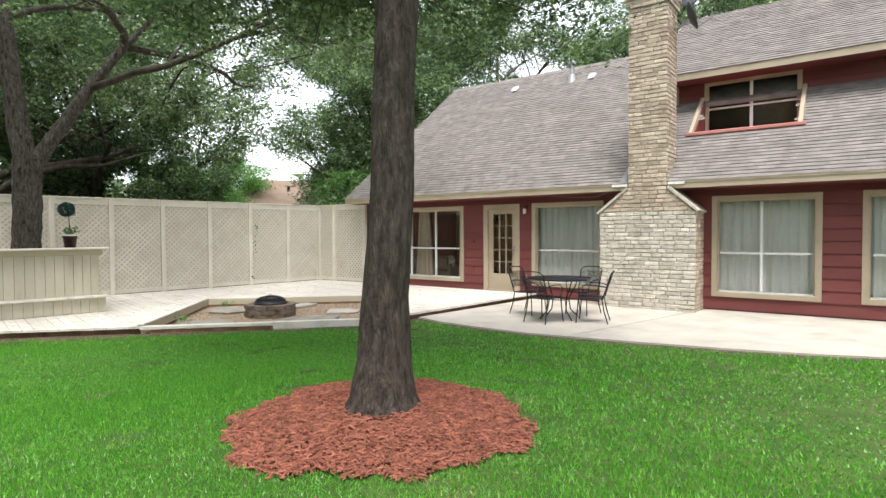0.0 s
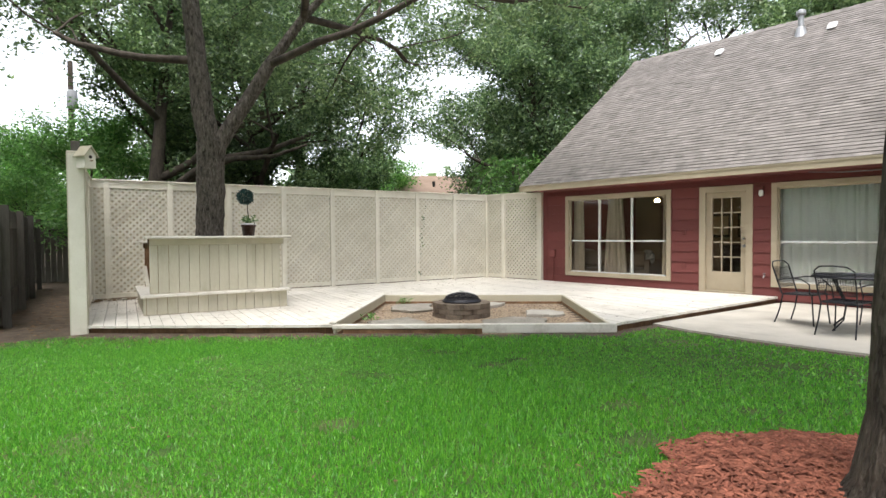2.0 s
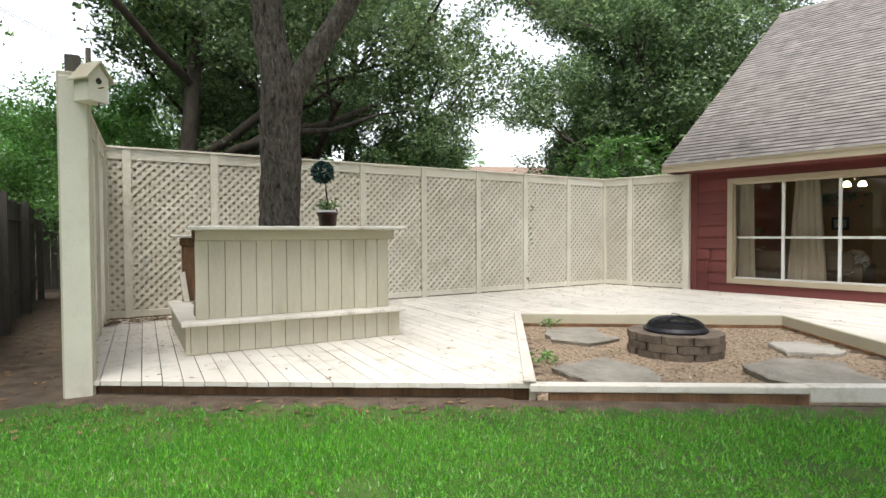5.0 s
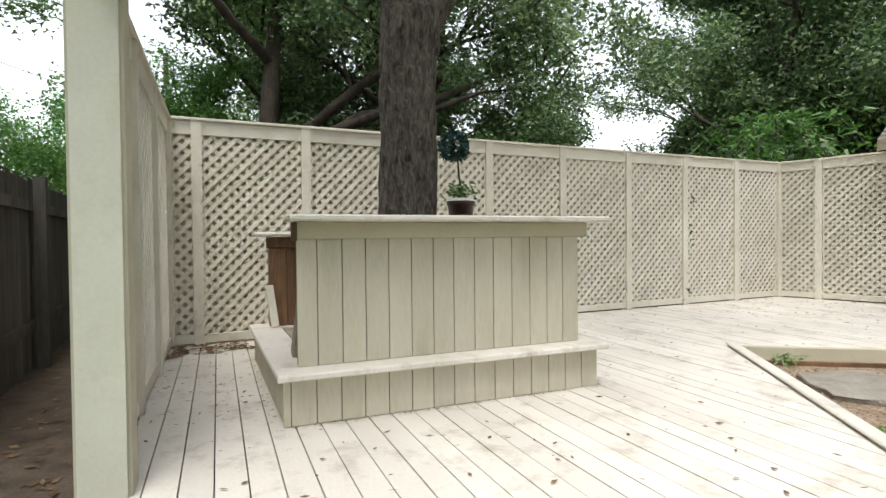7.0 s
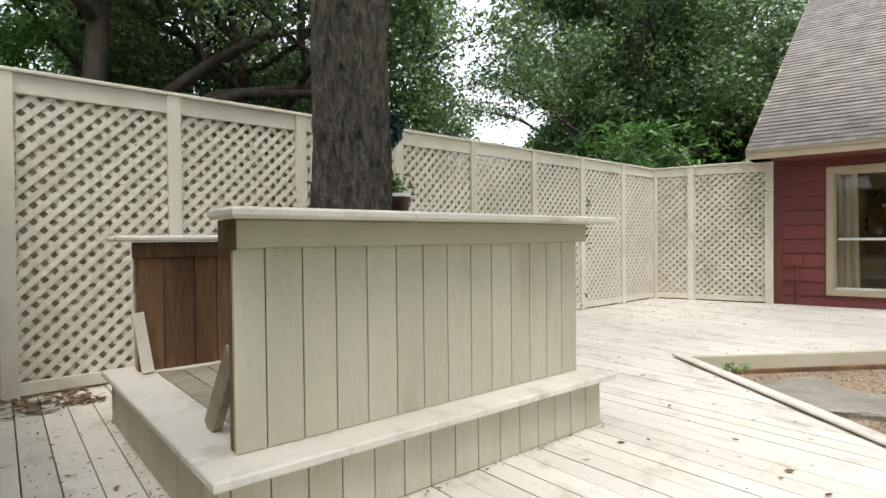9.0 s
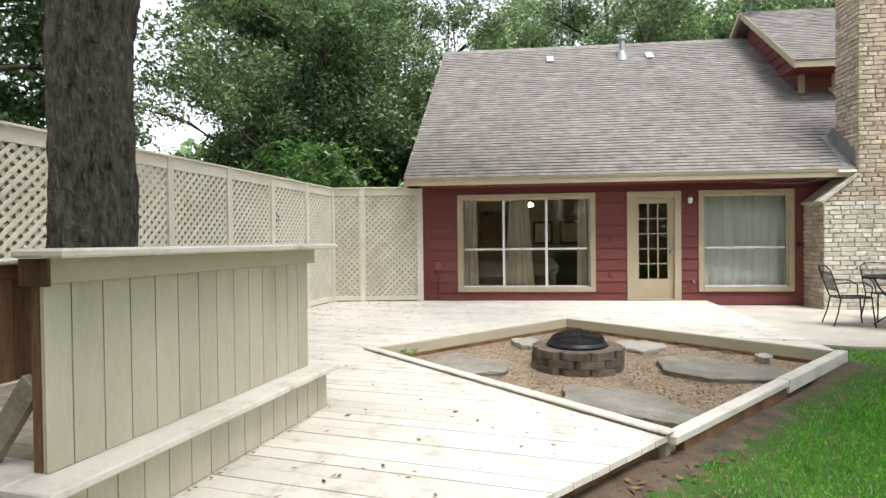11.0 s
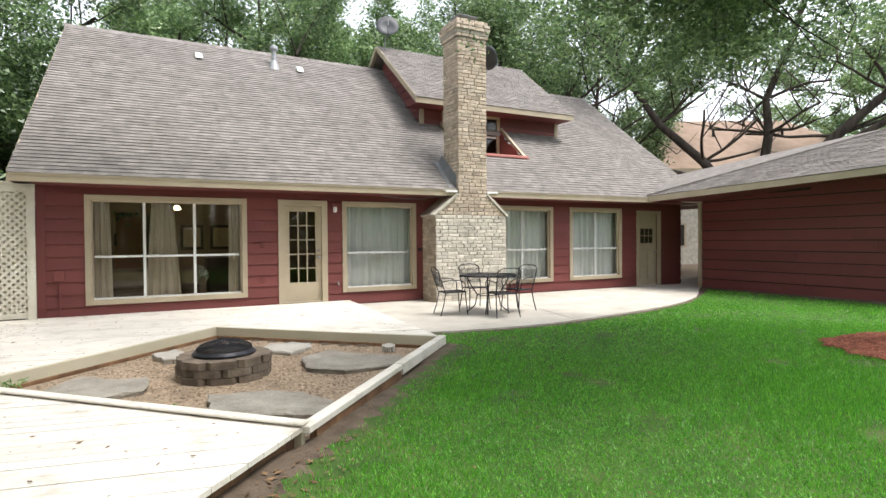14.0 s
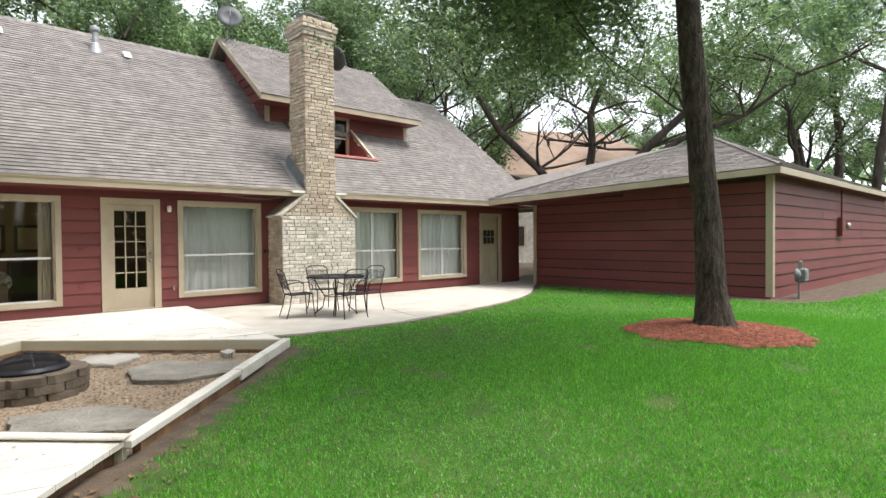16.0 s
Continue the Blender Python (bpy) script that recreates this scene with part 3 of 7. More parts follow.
def make_window(name, o, mullions, bar, label):
    win = thing(name, label, "window", kind="structure")
    casing(win, o)
    w = 0.095
    x0, x1, z0, z1 = o[0] + w, o[1] - w, o[2] + w, o[3] - w
    y = WALL_Y + 0.045
    s = 0.028
    for nm, lo, hi in (("sash_left", (x0, y - 0.02, z0), (x0 + s, y + 0.03, z1)), ("sash_right", (x1 - s, y - 0.02, z0), (x1, y + 0.03, z1)), ("sash_top", (x0 + s, y - 0.02, z1 - s), (x1 - s, y + 0.03, z1)), ("sash_bottom", (x0 + s, y - 0.02, z0), (x1 - s, y + 0.03, z0 + s))):
        part(nm, Geo().box(lo, hi), WHITE if nm == "sash_bottom" else TAN, win)
    edges = [x0 + s] + list(mullions) + [x1 - s]
    for x in mullions:
        part("mullion", Geo().box((x - 0.024, y - 0.024, z0 + s), (x + 0.024, y + 0.03, z1 - s), None, 0.005), WHITE, win)
    for a, b in zip(edges, edges[1:]):
        part("meeting_rail", Geo().box((a + 0.024, y - 0.022, bar - 0.02), (b - 0.024, y + 0.025, bar + 0.02), None, 0.005), WHITE, win)
        for p, q in ((z0 + s, bar - 0.02), (bar + 0.02, z1 - s)):
            pane = part("pane", Geo().add([(a, y, p), (b, y, p), (b, y, q), (a, y, q)], [(0, 1, 2, 3)]), GLASS, win)
            pane.visible_shadow = False


def drape(name, x0, x1, y, z0, z1, folds, mat, label, pinch=0.0):
    """A hanging cloth with folds; pinch narrows it towards the top."""
    g, n, rows = Geo(), int(folds * 10), 10
    rng = random.Random(int(x0 * 100))
    ph = [rng.uniform(-0.6, 0.6) for _ in range(n + 1)]
    for r in range(rows + 1):
        k = r / rows
        for i in range(n + 1):
            u = i / n
            mid = (x0 + x1) / 2
            x = mid + (x0 + (x1 - x0) * u - mid) * (1 - pinch * k)
            a = u * folds * 2 * math.pi + ph[i] * 0.5
            g.v.append((x, y + 0.035 * math.sin(a) * (1.0 - 0.3 * k) + 0.012 * math.sin(a * 2.3 + k), z0 + (z1 - z0) * k))
    for r in range(rows):
        for i in range(n):
            a = r * (n + 1) + i
            g.f.append((a, a + 1, a + n + 2, a + n + 1))
    ob = solid(name, g, mat, label, "curtain", "thing", True)
    so = ob.modifiers.new("cloth", "SOLIDIFY")
    so.thickness = 0.004
    return ob


def make_windows():
    o1, o2, o3, o4 = OPENINGS[0], OPENINGS[2], OPENINGS[3], OPENINGS[4]
    make_window("window_1", o1, (-11.09, -10.24), 1.03, "wide picture window of six panes with tan trim")
    make_window("window_2", o2, (), 1.02, "tan framed window with white curtains drawn behind")
    make_window("window_3", o3, (-2.55,), 1.02, "tan framed window beside the chimney, curtains drawn")
    make_window("window_4", o4, (-0.08,), 1.02, "tan framed window with white curtains drawn behind")
    for a, b, k in ((-7.5, -5.45, 11), (-3.6, -1.42, 12), (-1.2, 1.15, 12)):
        drape("curtain", a, (a + b) / 2 + 0.04, WALL_Y + 0.22, -0.018, 2.2, k / 2, CURTAIN, "white pleated curtain drawn behind the window")
        drape("curtain", (a + b) / 2 - 0.02, b, WALL_Y + 0.25, -0.018, 2.2, k / 2, CURTAIN, "white pleated curtain drawn behind the window")
    drape("drape", -12.0, -11.6, WALL_Y + 0.22, -0.018, 2.2, 3, DRAPE, "beige drape hanging at the edge of the window", 0.25)
    drape("drape", -11.1, -10.45, WALL_Y + 0.22, -0.018, 2.2, 4, DRAPE, "beige drape gathered at the top of the window", 0.45)
    drape("drape", -9.62, -9.3, WALL_Y + 0.22, -0.018, 2.2, 3, DRAPE, "beige drape hanging at the edge of the window", 0.2)


def make_garden_door():
    o = OPENINGS[1]
    door = thing("door_1", "closed tan door with fifteen glass panes onto the deck", "door", kind="structure")
    casing(door, (o[0], o[1], 0.0, o[3]), False, w=0.12)
    x0, x1, y = o[0] + 0.12, o[1] - 0.12, WALL_Y + 0.03
    leaf = part("door_leaf", Geo().box((x0, y, 0.03), (x0 + 0.115, y + 0.045, 2.01)).box((x1 - 0.115, y, 0.03), (x1, y + 0.045, 2.01)).box((x0 + 0.115, y, 0.03), (x1 - 0.115, y + 0.045, 0.42)).box((x0 + 0.115, y, 1.9), (x1 - 0.115, y + 0.045, 2.01)), TAN, door)
    gx0, gx1, gz0, gz1 = x0 + 0.115, x1 - 0.115, 0.42, 1.9
    for i in range(1, 3):
        x = gx0 + (gx1 - gx0) * i / 3
        part("muntin", Geo().box((x - 0.01, y - 0.002, gz0), (x + 0.01, y + 0.04, gz1)), TAN, leaf)
    for j in range(1, 5):
        z = gz0 + (gz1 - gz0) * j / 5
        for i in range(3):
            a = gx0 + (gx1 - gx0) * i / 3
            part("muntin", Geo().box((a + 0.01, y - 0.001, z - 0.01), (a + (gx1 - gx0) / 3 - 0.01, y + 0.039, z + 0.01)), TAN, leaf)
    for i in range(3):
        for j in range(5):
            a, b = gx0 + (gx1 - gx0) * i / 3, gx0 + (gx1 - gx0) * (i + 1) / 3
            p, q = gz0 + (gz1 - gz0) * j / 5, gz0 + (gz1 - gz0) * (j + 1) / 5
            pane = part("pane", Geo().add([(a, y + 0.02, p), (b, y + 0.02, p), (b, y + 0.02, q), (a, y + 0.02, q)], [(0, 1, 2, 3)]), GLASS, leaf)
            pane.visible_shadow = False
    for z, r in ((0.94, 0.032), (1.08, 0.026)):
        part("door_knob", Geo().spin([(r, 0), (r, 0.012), (0.012, 0.014), (0.012, 0.04), (r * 0.8, 0.045), (r * 0.7, 0.07), (0.004, 0.075)], 14, Matrix.Translation((x1 - 0.055, y, z)) @ Matrix.Rotation(radians(90), 4, "X")), STEEL, leaf, "nickel lock", True)
    part("threshold", Geo().box((x0, WALL_Y - 0.05, 0.0), (x1, WALL_Y + 0.12, 0.028), None, 0.006), TAN, door)


def make_side_door():
    o = OPENINGS[5]
    door = thing("door_2", "closed tan panelled door with a small six-pane light", "door", kind="structure")
    casing(door, (o[0], o[1], -0.09, o[3]), False, w=0.1)
    x0, x1, y = o[0] + 0.1, o[1] - 0.1, WALL_Y + 0.06
    leaf = part("door_leaf", Geo().box((x0, y, -0.07), (x1, y + 0.045, 2.0)), TAN, door)
    for a, b, p, q in ((x0 + 0.12, (x0 + x1) / 2 - 0.04, 0.1, 0.9), ((x0 + x1) / 2 + 0.04, x1 - 0.12, 0.1, 0.9)):
        part("door_panel", Geo().box((a, y - 0.014, p), (b, y + 0.001, q), None, 0.01), TAN, leaf)
    for i in range(3):
        for j in range(2):
            a = x0 + 0.14 + i * (x1 - x0 - 0.28) / 3
            p = 1.15 + j * 0.22
            part("pane", Geo().box((a + 0.012, y - 0.006, p), (a + (x1 - x0 - 0.28) / 3 - 0.012, y, p + 0.2)), DARK, leaf)
    part("door_knob", Geo().spin([(0.03, 0), (0.012, 0.012), (0.012, 0.035), (0.028, 0.045), (0.024, 0.07), (0.004, 0.075)], 12, Matrix.Translation((x1 - 0.07, y, 0.9)) @ Matrix.Rotation(radians(90), 4, "X")), STEEL, leaf, "", True)
    part("threshold", Geo().box((x0, WALL_Y - 0.06, -0.095), (x1, WALL_Y + 0.12, -0.07)), CONCRETE, door)


make_front_wall()
make_windows()
make_garden_door()
make_side_door()

# ---------- roof ----------
EAVE_Y, EAVE_Z, RIDGE_Y, RIDGE_Z = 11.48, 2.43, 16.55, 6.50
SLOPE = (RIDGE_Z - EAVE_Z) / (RIDGE_Y - EAVE_Y)
WELL = (-3.93, -2.03, 12.80, 13.84)             # the cut for the dormer window


def roof_z(y):
    return EAVE_Z + SLOPE * (y - EAVE_Y)


def edge_x(y):
    k = (y - EAVE_Y) / (RIDGE_Y - EAVE_Y)
    return -12.98 + 0.33 * k, 3.76 - 0.29 * k


def shingle_tabs(rows, near, parent_near, parent_far, step=0.115, tab=0.30, skip=lambda x, y: False, m=Matrix()):
    """Courses of shingle tabs on a slope given by rows(k) -> (x0, x1, y, z). Those for which near() holds are objects."""
    far = Geo()
    k = 0
    while True:
        row = rows(k * step)
        if row is None:
            break
        x0, x1, y, z, dy, dz = row
        x = x0 - random.uniform(0, tab)
        while x < x1:
            w = tab * random.choice((0.7, 0.85, 1.0, 1.15))
            a, b = max(x, x0), min(x + w - 0.006, x1)
            if b - a > 0.03 and not skip((a + b) / 2, y + dy / 2):
                t = random.choice((0.0135, 0.016, 0.019))
                # wedge: thick lower edge, thin upper
                v = [(a, y + 0.02, z + 0.008), (b, y + 0.02, z + 0.008), (b, y, z + t), (a, y, z + t), (a, y + dy, z + dz + 0.002), (b, y + dy, z + dz + 0.002)]
                f = [(0, 1, 2, 3), (3, 2, 5, 4), (0, 3, 4), (1, 5, 2)]
                if near((a + b) / 2, y):
                    part("shingle", Geo().add(v, f, m), SHINGLE, parent_near)
                else:
                    far.add(v, f, m)
            x += w
        k += 1
    tagged(part("shingles", far, SHINGLES, parent_far), kind="stuff")


def make_main_roof():
    roof = thing("roof", "steep weathered grey-brown shingle roof of the house", "roof", kind="structure")
    t = 0.09

    def slab(pts):
        lo = [(x, y, roof_z(y) - t) for x, y in pts]
        hi = [(x, y, roof_z(y)) for x, y in pts]
        n = len(pts)
        return lo + hi, [tuple(range(n - 1, -1, -1)), tuple(range(n, 2 * n))] + [(i, (i + 1) % n, n + (i + 1) % n, n + i) for i in range(n)]
    g = Geo()
    x0, x1, y0, y1 = WELL
    e = lambda y: edge_x(y)
    g.add(*slab([(e(EAVE_Y)[0], EAVE_Y), (e(EAVE_Y)[1], EAVE_Y), (e(y0)[1], y0), (e(y0)[0], y0)]))
    g.add(*slab([(e(y0)[0], y0), (x0, y0), (x0, y1), (e(y1)[0], y1)]))
    g.add(*slab([(x1, y0), (e(y0)[1], y0), (e(y1)[1], y1), (x1, y1)]))
    g.add(*slab([(e(y1)[0], y1), (e(y1)[1], y1), (e(RIDGE_Y)[1], RIDGE_Y), (e(RIDGE_Y)[0], RIDGE_Y)]))
    part("roof_deck", g, SHINGLES, roof)
    back = [(-12.65, RIDGE_Y, RIDGE_Z), (3.47, RIDGE_Y, RIDGE_Z), (3.76, 21.6, 2.43), (-12.98, 21.6, 2.43)]
    part("back_slope", Geo().add(back + [(x, y, z - t) for x, y, z in back], [(0, 1, 2, 3), (7, 6, 5, 4), (0, 4, 5, 1), (1, 5, 6, 2), (2, 6, 7, 3), (3, 7, 4, 0)]), SHINGLES, roof)
    length = math.hypot(RIDGE_Y - EAVE_Y, RIDGE_Z - EAVE_Z)
    c, s = (RIDGE_Y - EAVE_Y) / length, (RIDGE_Z - EAVE_Z) / length

    def rows(d):
        if d > length - 0.05:
            return None
        y = EAVE_Y - 0.03 + d * c
        a, b = edge_x(y)
        h = min(0.123, length - d)
        return a - 0.02, b + 0.02, y, roof_z(y), h * c, h * s
    dormer = lambda x, y: (x0 - 0.02 < x < x1 + 0.02 and y0 - 0.05 < y < y1) or (-4.62 < x < 0.1 and y > 13.98)
    shingle_tabs(rows, lambda x, y: x < -8.2 and y < 12.35, roof, roof, skip=dormer)
    cap = Geo()
    x = -12.7
    while x < 3.5:
        if not -4.9 < x < 0.1:
            w = 0.24
            v = [(x, RIDGE_Y - 0.13, RIDGE_Z - 0.085), (x, RIDGE_Y, RIDGE_Z + 0.03), (x, RIDGE_Y + 0.13, RIDGE_Z - 0.085), (x + w, RIDGE_Y - 0.13, RIDGE_Z - 0.097), (x + w, RIDGE_Y, RIDGE_Z + 0.018), (x + w, RIDGE_Y + 0.13, RIDGE_Z - 0.097)]
            cap.add(v, [(0, 3, 4, 1), (1, 4, 5, 2), (0, 1, 2), (5, 4, 3)])
        x += 0.235
    part("ridge_cap", cap, SHINGLES, roof)
    # fascia, soffit and rakes
    for a, b in ((-12.98, -4.86), (-4.05, 1.35)):
        part("fascia", Geo().box((a, EAVE_Y - 0.005, EAVE_Z - 0.155), (b, EAVE_Y + 0.022, EAVE_Z - 0.012), None, 0.004), TAN, roof)
        part("drip_edge", Geo().box((a, EAVE_Y - 0.022, EAVE_Z - 0.045), (b, EAVE_Y - 0.006, EAVE_Z - 0.004)), TAN, roof)
        part("soffit", Geo().box((a, EAVE_Y + 0.022, EAVE_Z - 0.15), (b, WALL_Y, EAVE_Z - 0.125)), RED, roof)
    for side in (0, 1):
        xa, xb = edge_x(EAVE_Y)[side], edge_x(RIDGE_Y)[side]
        sg = -1 if side == 0 else 1
        v = [(x + sg * q, y, z - d) for x, y, z in ((xa, EAVE_Y, EAVE_Z), (xb, RIDGE_Y, RIDGE_Z)) for q, d in ((0.003, 0.0), (0.003, 0.16), (0.03, 0.16), (0.03, 0.0))]
        part("rake_board", Geo().add(v, [(0, 1, 2, 3), (7, 6, 5, 4), (0, 4, 5, 1), (1, 5, 6, 2), (2, 6, 7, 3), (3, 7, 4, 0)]), TAN, roof)
        # boxed eave end
        part("eave_return", Geo().box((min(xa, WALL_L if side == 0 else WALL_R), EAVE_Y + 0.025, EAVE_Z - 0.15), (max(xa, WALL_L if side == 0 else WALL_R), WALL_Y + 0.3, EAVE_Z - 0.128)), TAN, roof)


def make_dormer():
    d = thing("dormer", "shingled dormer with red siding and a cut-in window", "dormer", kind="structure")
    xl, xr, ey, ez, ry, rz = -4.96, 0.12, 13.28, 4.93, 16.2, 7.08
    sl = (rz - ez) / (ry - ey)
    top = [(xl, ey, ez), (xr, ey, ez), (xr + 0.2, ry, rz), (xl + 0.1, ry, rz)]
    part("dormer_roof", Geo().add(top + [(x, y, z - 0.09) for x, y, z in top], [(0, 1, 2, 3), (7, 6, 5, 4), (0, 4, 5, 1), (1, 5, 6, 2), (2, 6, 7, 3), (3, 7, 4, 0)]), SHINGLES, d)
    bk = [(xl + 0.1, ry, rz), (xr + 0.2, ry, rz), (xr + 0.2, ry + 1.6, rz - 1.25), (xl + 0.1, ry + 1.6, rz - 1.25)]
    part("dormer_back_slope", Geo().add(bk + [(x, y, z - 0.09) for x, y, z in bk], [(0, 1, 2, 3), (7, 6, 5, 4), (0, 4, 5, 1), (1, 5, 6, 2), (2, 6, 7, 3), (3, 7, 4, 0)]), SHINGLES, d)
    length = math.hypot(ry - ey, rz - ez)
    c, s = (ry - ey) / length, (rz - ez) / length

    def rows(q):
        if q > length - 0.04:
            return None
        k = q / length
        h = min(0.123, length - q)
        return xl + 0.1 * k - 0.02, xr + 0.2 * k + 0.02, ey - 0.03 + q * c, ez + q * s - 0.03 * sl, h * c, h * s
    shingle_tabs(rows, lambda x, y: False, d, d)
    part("dormer_fascia", Geo().box((xl, ey - 0.006, ez - 0.16), (xr, ey + 0.02, ez - 0.02)), TAN, d)
    part("dormer_soffit", Geo().box((xl, ey + 0.02, ez - 0.15), (xr, 14.0, ez - 0.12)), RED, d)
    for x in (xl - 0.003, xr + 0.003):
        dx = 0.1 if x < -2 else 0.2
        sg = -0.03 if x < -2 else 0.03
        v = [(a, y, z - q) for a, y, z in ((x, ey, ez), (x + dx, ry, rz)) for a, q in ((a, 0.0), (a, 0.17), (a + sg, 0.17), (a + sg, 0.0))]
        part("dormer_rake", Geo().add(v, [(0, 1, 2, 3), (7, 6, 5, 4), (0, 4, 5, 1), (1, 5, 6, 2), (2, 6, 7, 3), (3, 7, 4, 0)]), TAN, d)
    part("dormer_back_rake", Geo().tube([(xl + 0.08, ry, rz - 0.06), (xl + 0.08, ry + 1.6, rz - 1.31)], 0.07, 4), TAN, d)
    # cheeks: walls between the two roofs
    fy = 13.93
    for nm, x in (("cheek_left", -4.58), ("cheek_right", 0.02)):
        v = [(x + q, y, z) for q in (0, 0.06) for y, z in ((fy, roof_z(fy) - 0.05), (fy, ez + sl * (fy - ey) - 0.09), (ry, rz - 0.09), (ry + 0.4, roof_z(RIDGE_Y) - 0.1))]
        part(nm, Geo().add(v, [(0, 1, 2, 3), (7, 6, 5, 4), (0, 4, 5, 1), (1, 5, 6, 2), (2, 6, 7, 3), (3, 7, 4, 0)]), RED, d)
    for k in range(8):
        z = 4.5 + k * 0.24
        ya, yb = max(fy, ey + (z + 0.3 - ez) / sl), EAVE_Y + (z - EAVE_Z) / SLOPE + 0.3
        if yb - ya > 0.1:
            b = part("siding_board", lap_board(-(yb - ya), 0, z, 0.238), RED, d)
            b.matrix_basis = Matrix.Translation((-4.583, ya, 0)) @ Matrix.Rotation(radians(-90), 4, "Z")
    # front wall with the window opening
    wx0, wx1, wz0, wz1 = -3.92, -2.05, 3.54, 4.80
    part("front_wall", Geo().box((-4.52, fy, 4.1), (wx0, fy + 0.08, 5.0)).box((wx1, fy, 4.1), (0.02, fy + 0.08, 5.0)).box((wx0, fy, wz1), (wx1, fy + 0.08, 5.0)).box((wx0, fy, 3.3), (wx1, fy + 0.08, wz0)), RED, d)
    for a, b in ((-4.5, wx0), (wx1, -0.05)):
        for k in range(3):
            sb = part("siding_board", lap_board(a, b, 4.3 + 0.222 * k, 0.22), RED, d)
            sb.matrix_basis = Matrix.Translation((0, fy, 0))
    part("corner_trim", Geo().box((-4.6, fy - 0.035, 4.2), (-4.47, fy + 0.002, 4.83)), TAN, d)
    part("corner_trim", Geo().box((-0.06, fy - 0.035, 4.2), (0.06, fy + 0.002, 4.83)), TAN, d)
    part("well_floor", Geo().box((WELL[0], WELL[2] - 0.06, 3.44), (WELL[1], fy, 3.47)), PINK, d)
    part("well_sill", Geo().box((WELL[0] - 0.12, WELL[2] - 0.1, 3.45), (WELL[1] + 0.12, WELL[2] + 0.02, 3.52), None, 0.01), PINK, d)
    for x, sg in ((WELL[0], 1), (WELL[1], -1)):
        tri = [(x + q * sg, y, z) for q in (0, 0.03) for y, z in ((WELL[2], 3.47), (fy, 3.47), (fy, roof_z(fy) + 0.02))]
        part("well_cheek", Geo().add(tri, [(0, 1, 2), (5, 4, 3), (0, 3, 4, 1), (1, 4, 5, 2), (2, 5, 3, 0)]), RED, d)
        part("well_trim", Geo().tube([(x - 0.03 * sg, WELL[2] - 0.02, 3.5), (x - 0.03 * sg, fy - 0.02, roof_z(fy) + 0.05)], 0.05, 4), TAN, d)
    win = part("dormer_window", Geo().box((wx0, fy - 0.04, wz0), (wx0 + 0.09, fy + 0.03, wz1)).box((wx1 - 0.09, fy - 0.04, wz0), (wx1, fy + 0.03, wz1)).box((wx0 + 0.09, fy - 0.04, wz1 - 0.09), (wx1 - 0.09, fy + 0.03, wz1)).box((wx0 + 0.09, fy - 0.04, wz0), (wx1 - 0.09, fy + 0.03, wz0 + 0.05)), TAN, d, "tan window frame")
    cx, cz = (wx0 + wx1) / 2, (wz0 + wz1) / 2 + 0.02
    part("mullion", Geo().box((cx - 0.03, fy - 0.01, wz0 + 0.05), (cx + 0.03, fy + 0.03, wz1 - 0.09)), WHITE, win)
    for a, b in ((wx0 + 0.09, cx - 0.03), (cx + 0.03, wx1 - 0.09)):
        part("meeting_rail", Geo().box((a, fy - 0.008, cz - 0.02), (b, fy + 0.028, cz + 0.02)), WHITE, win)
    pane = part("pane", Geo().add([(wx0 + 0.09, fy + 0.01, wz0 + 0.05), (wx1 - 0.09, fy + 0.01, wz0 + 0.05), (wx1 - 0.09, fy + 0.01, wz1 - 0.09), (wx0 + 0.09, fy + 0.01, wz1 - 0.09)], [(0, 1, 2, 3)]), GLASS, win)
    pane.visible_shadow = False


make_main_roof()
make_dormer()

# ---------- chimney ----------
CH_Y = 11.42


def brick_mesh(w, h, d, seed):
    """A rough brick that faces -y, w wide and h high, its face uneven."""
    r = random.Random(seed)
    j = lambda k=0.006: r.uniform(-k, k)
    g = Geo()
    b = 0.009
    back = [(0.004, 0, 0.004), (w - 0.004, 0, 0.004), (w - 0.004, 0, h - 0.004), (0.004, 0, h - 0.004)]
    mid = [(x + j(), -d + b, z + j(0.004)) for x, z in ((0, 0), (w, 0), (w, h), (0, h))]
    face = [(x + j(), -d + j(0.005), z + j(0.004)) for x, z in ((b, b), (w - b, b), (w - b, h - b), (b, h - b))]
    g.add(back + mid + face, [(8, 9, 10, 11)] + [(i, (i + 1) % 4, 4 + (i + 1) % 4, 4 + i) for i in range(4)] + [(4 + i, 4 + (i + 1) % 4, 8 + (i + 1) % 4, 8 + i) for i in range(4)])
    return g


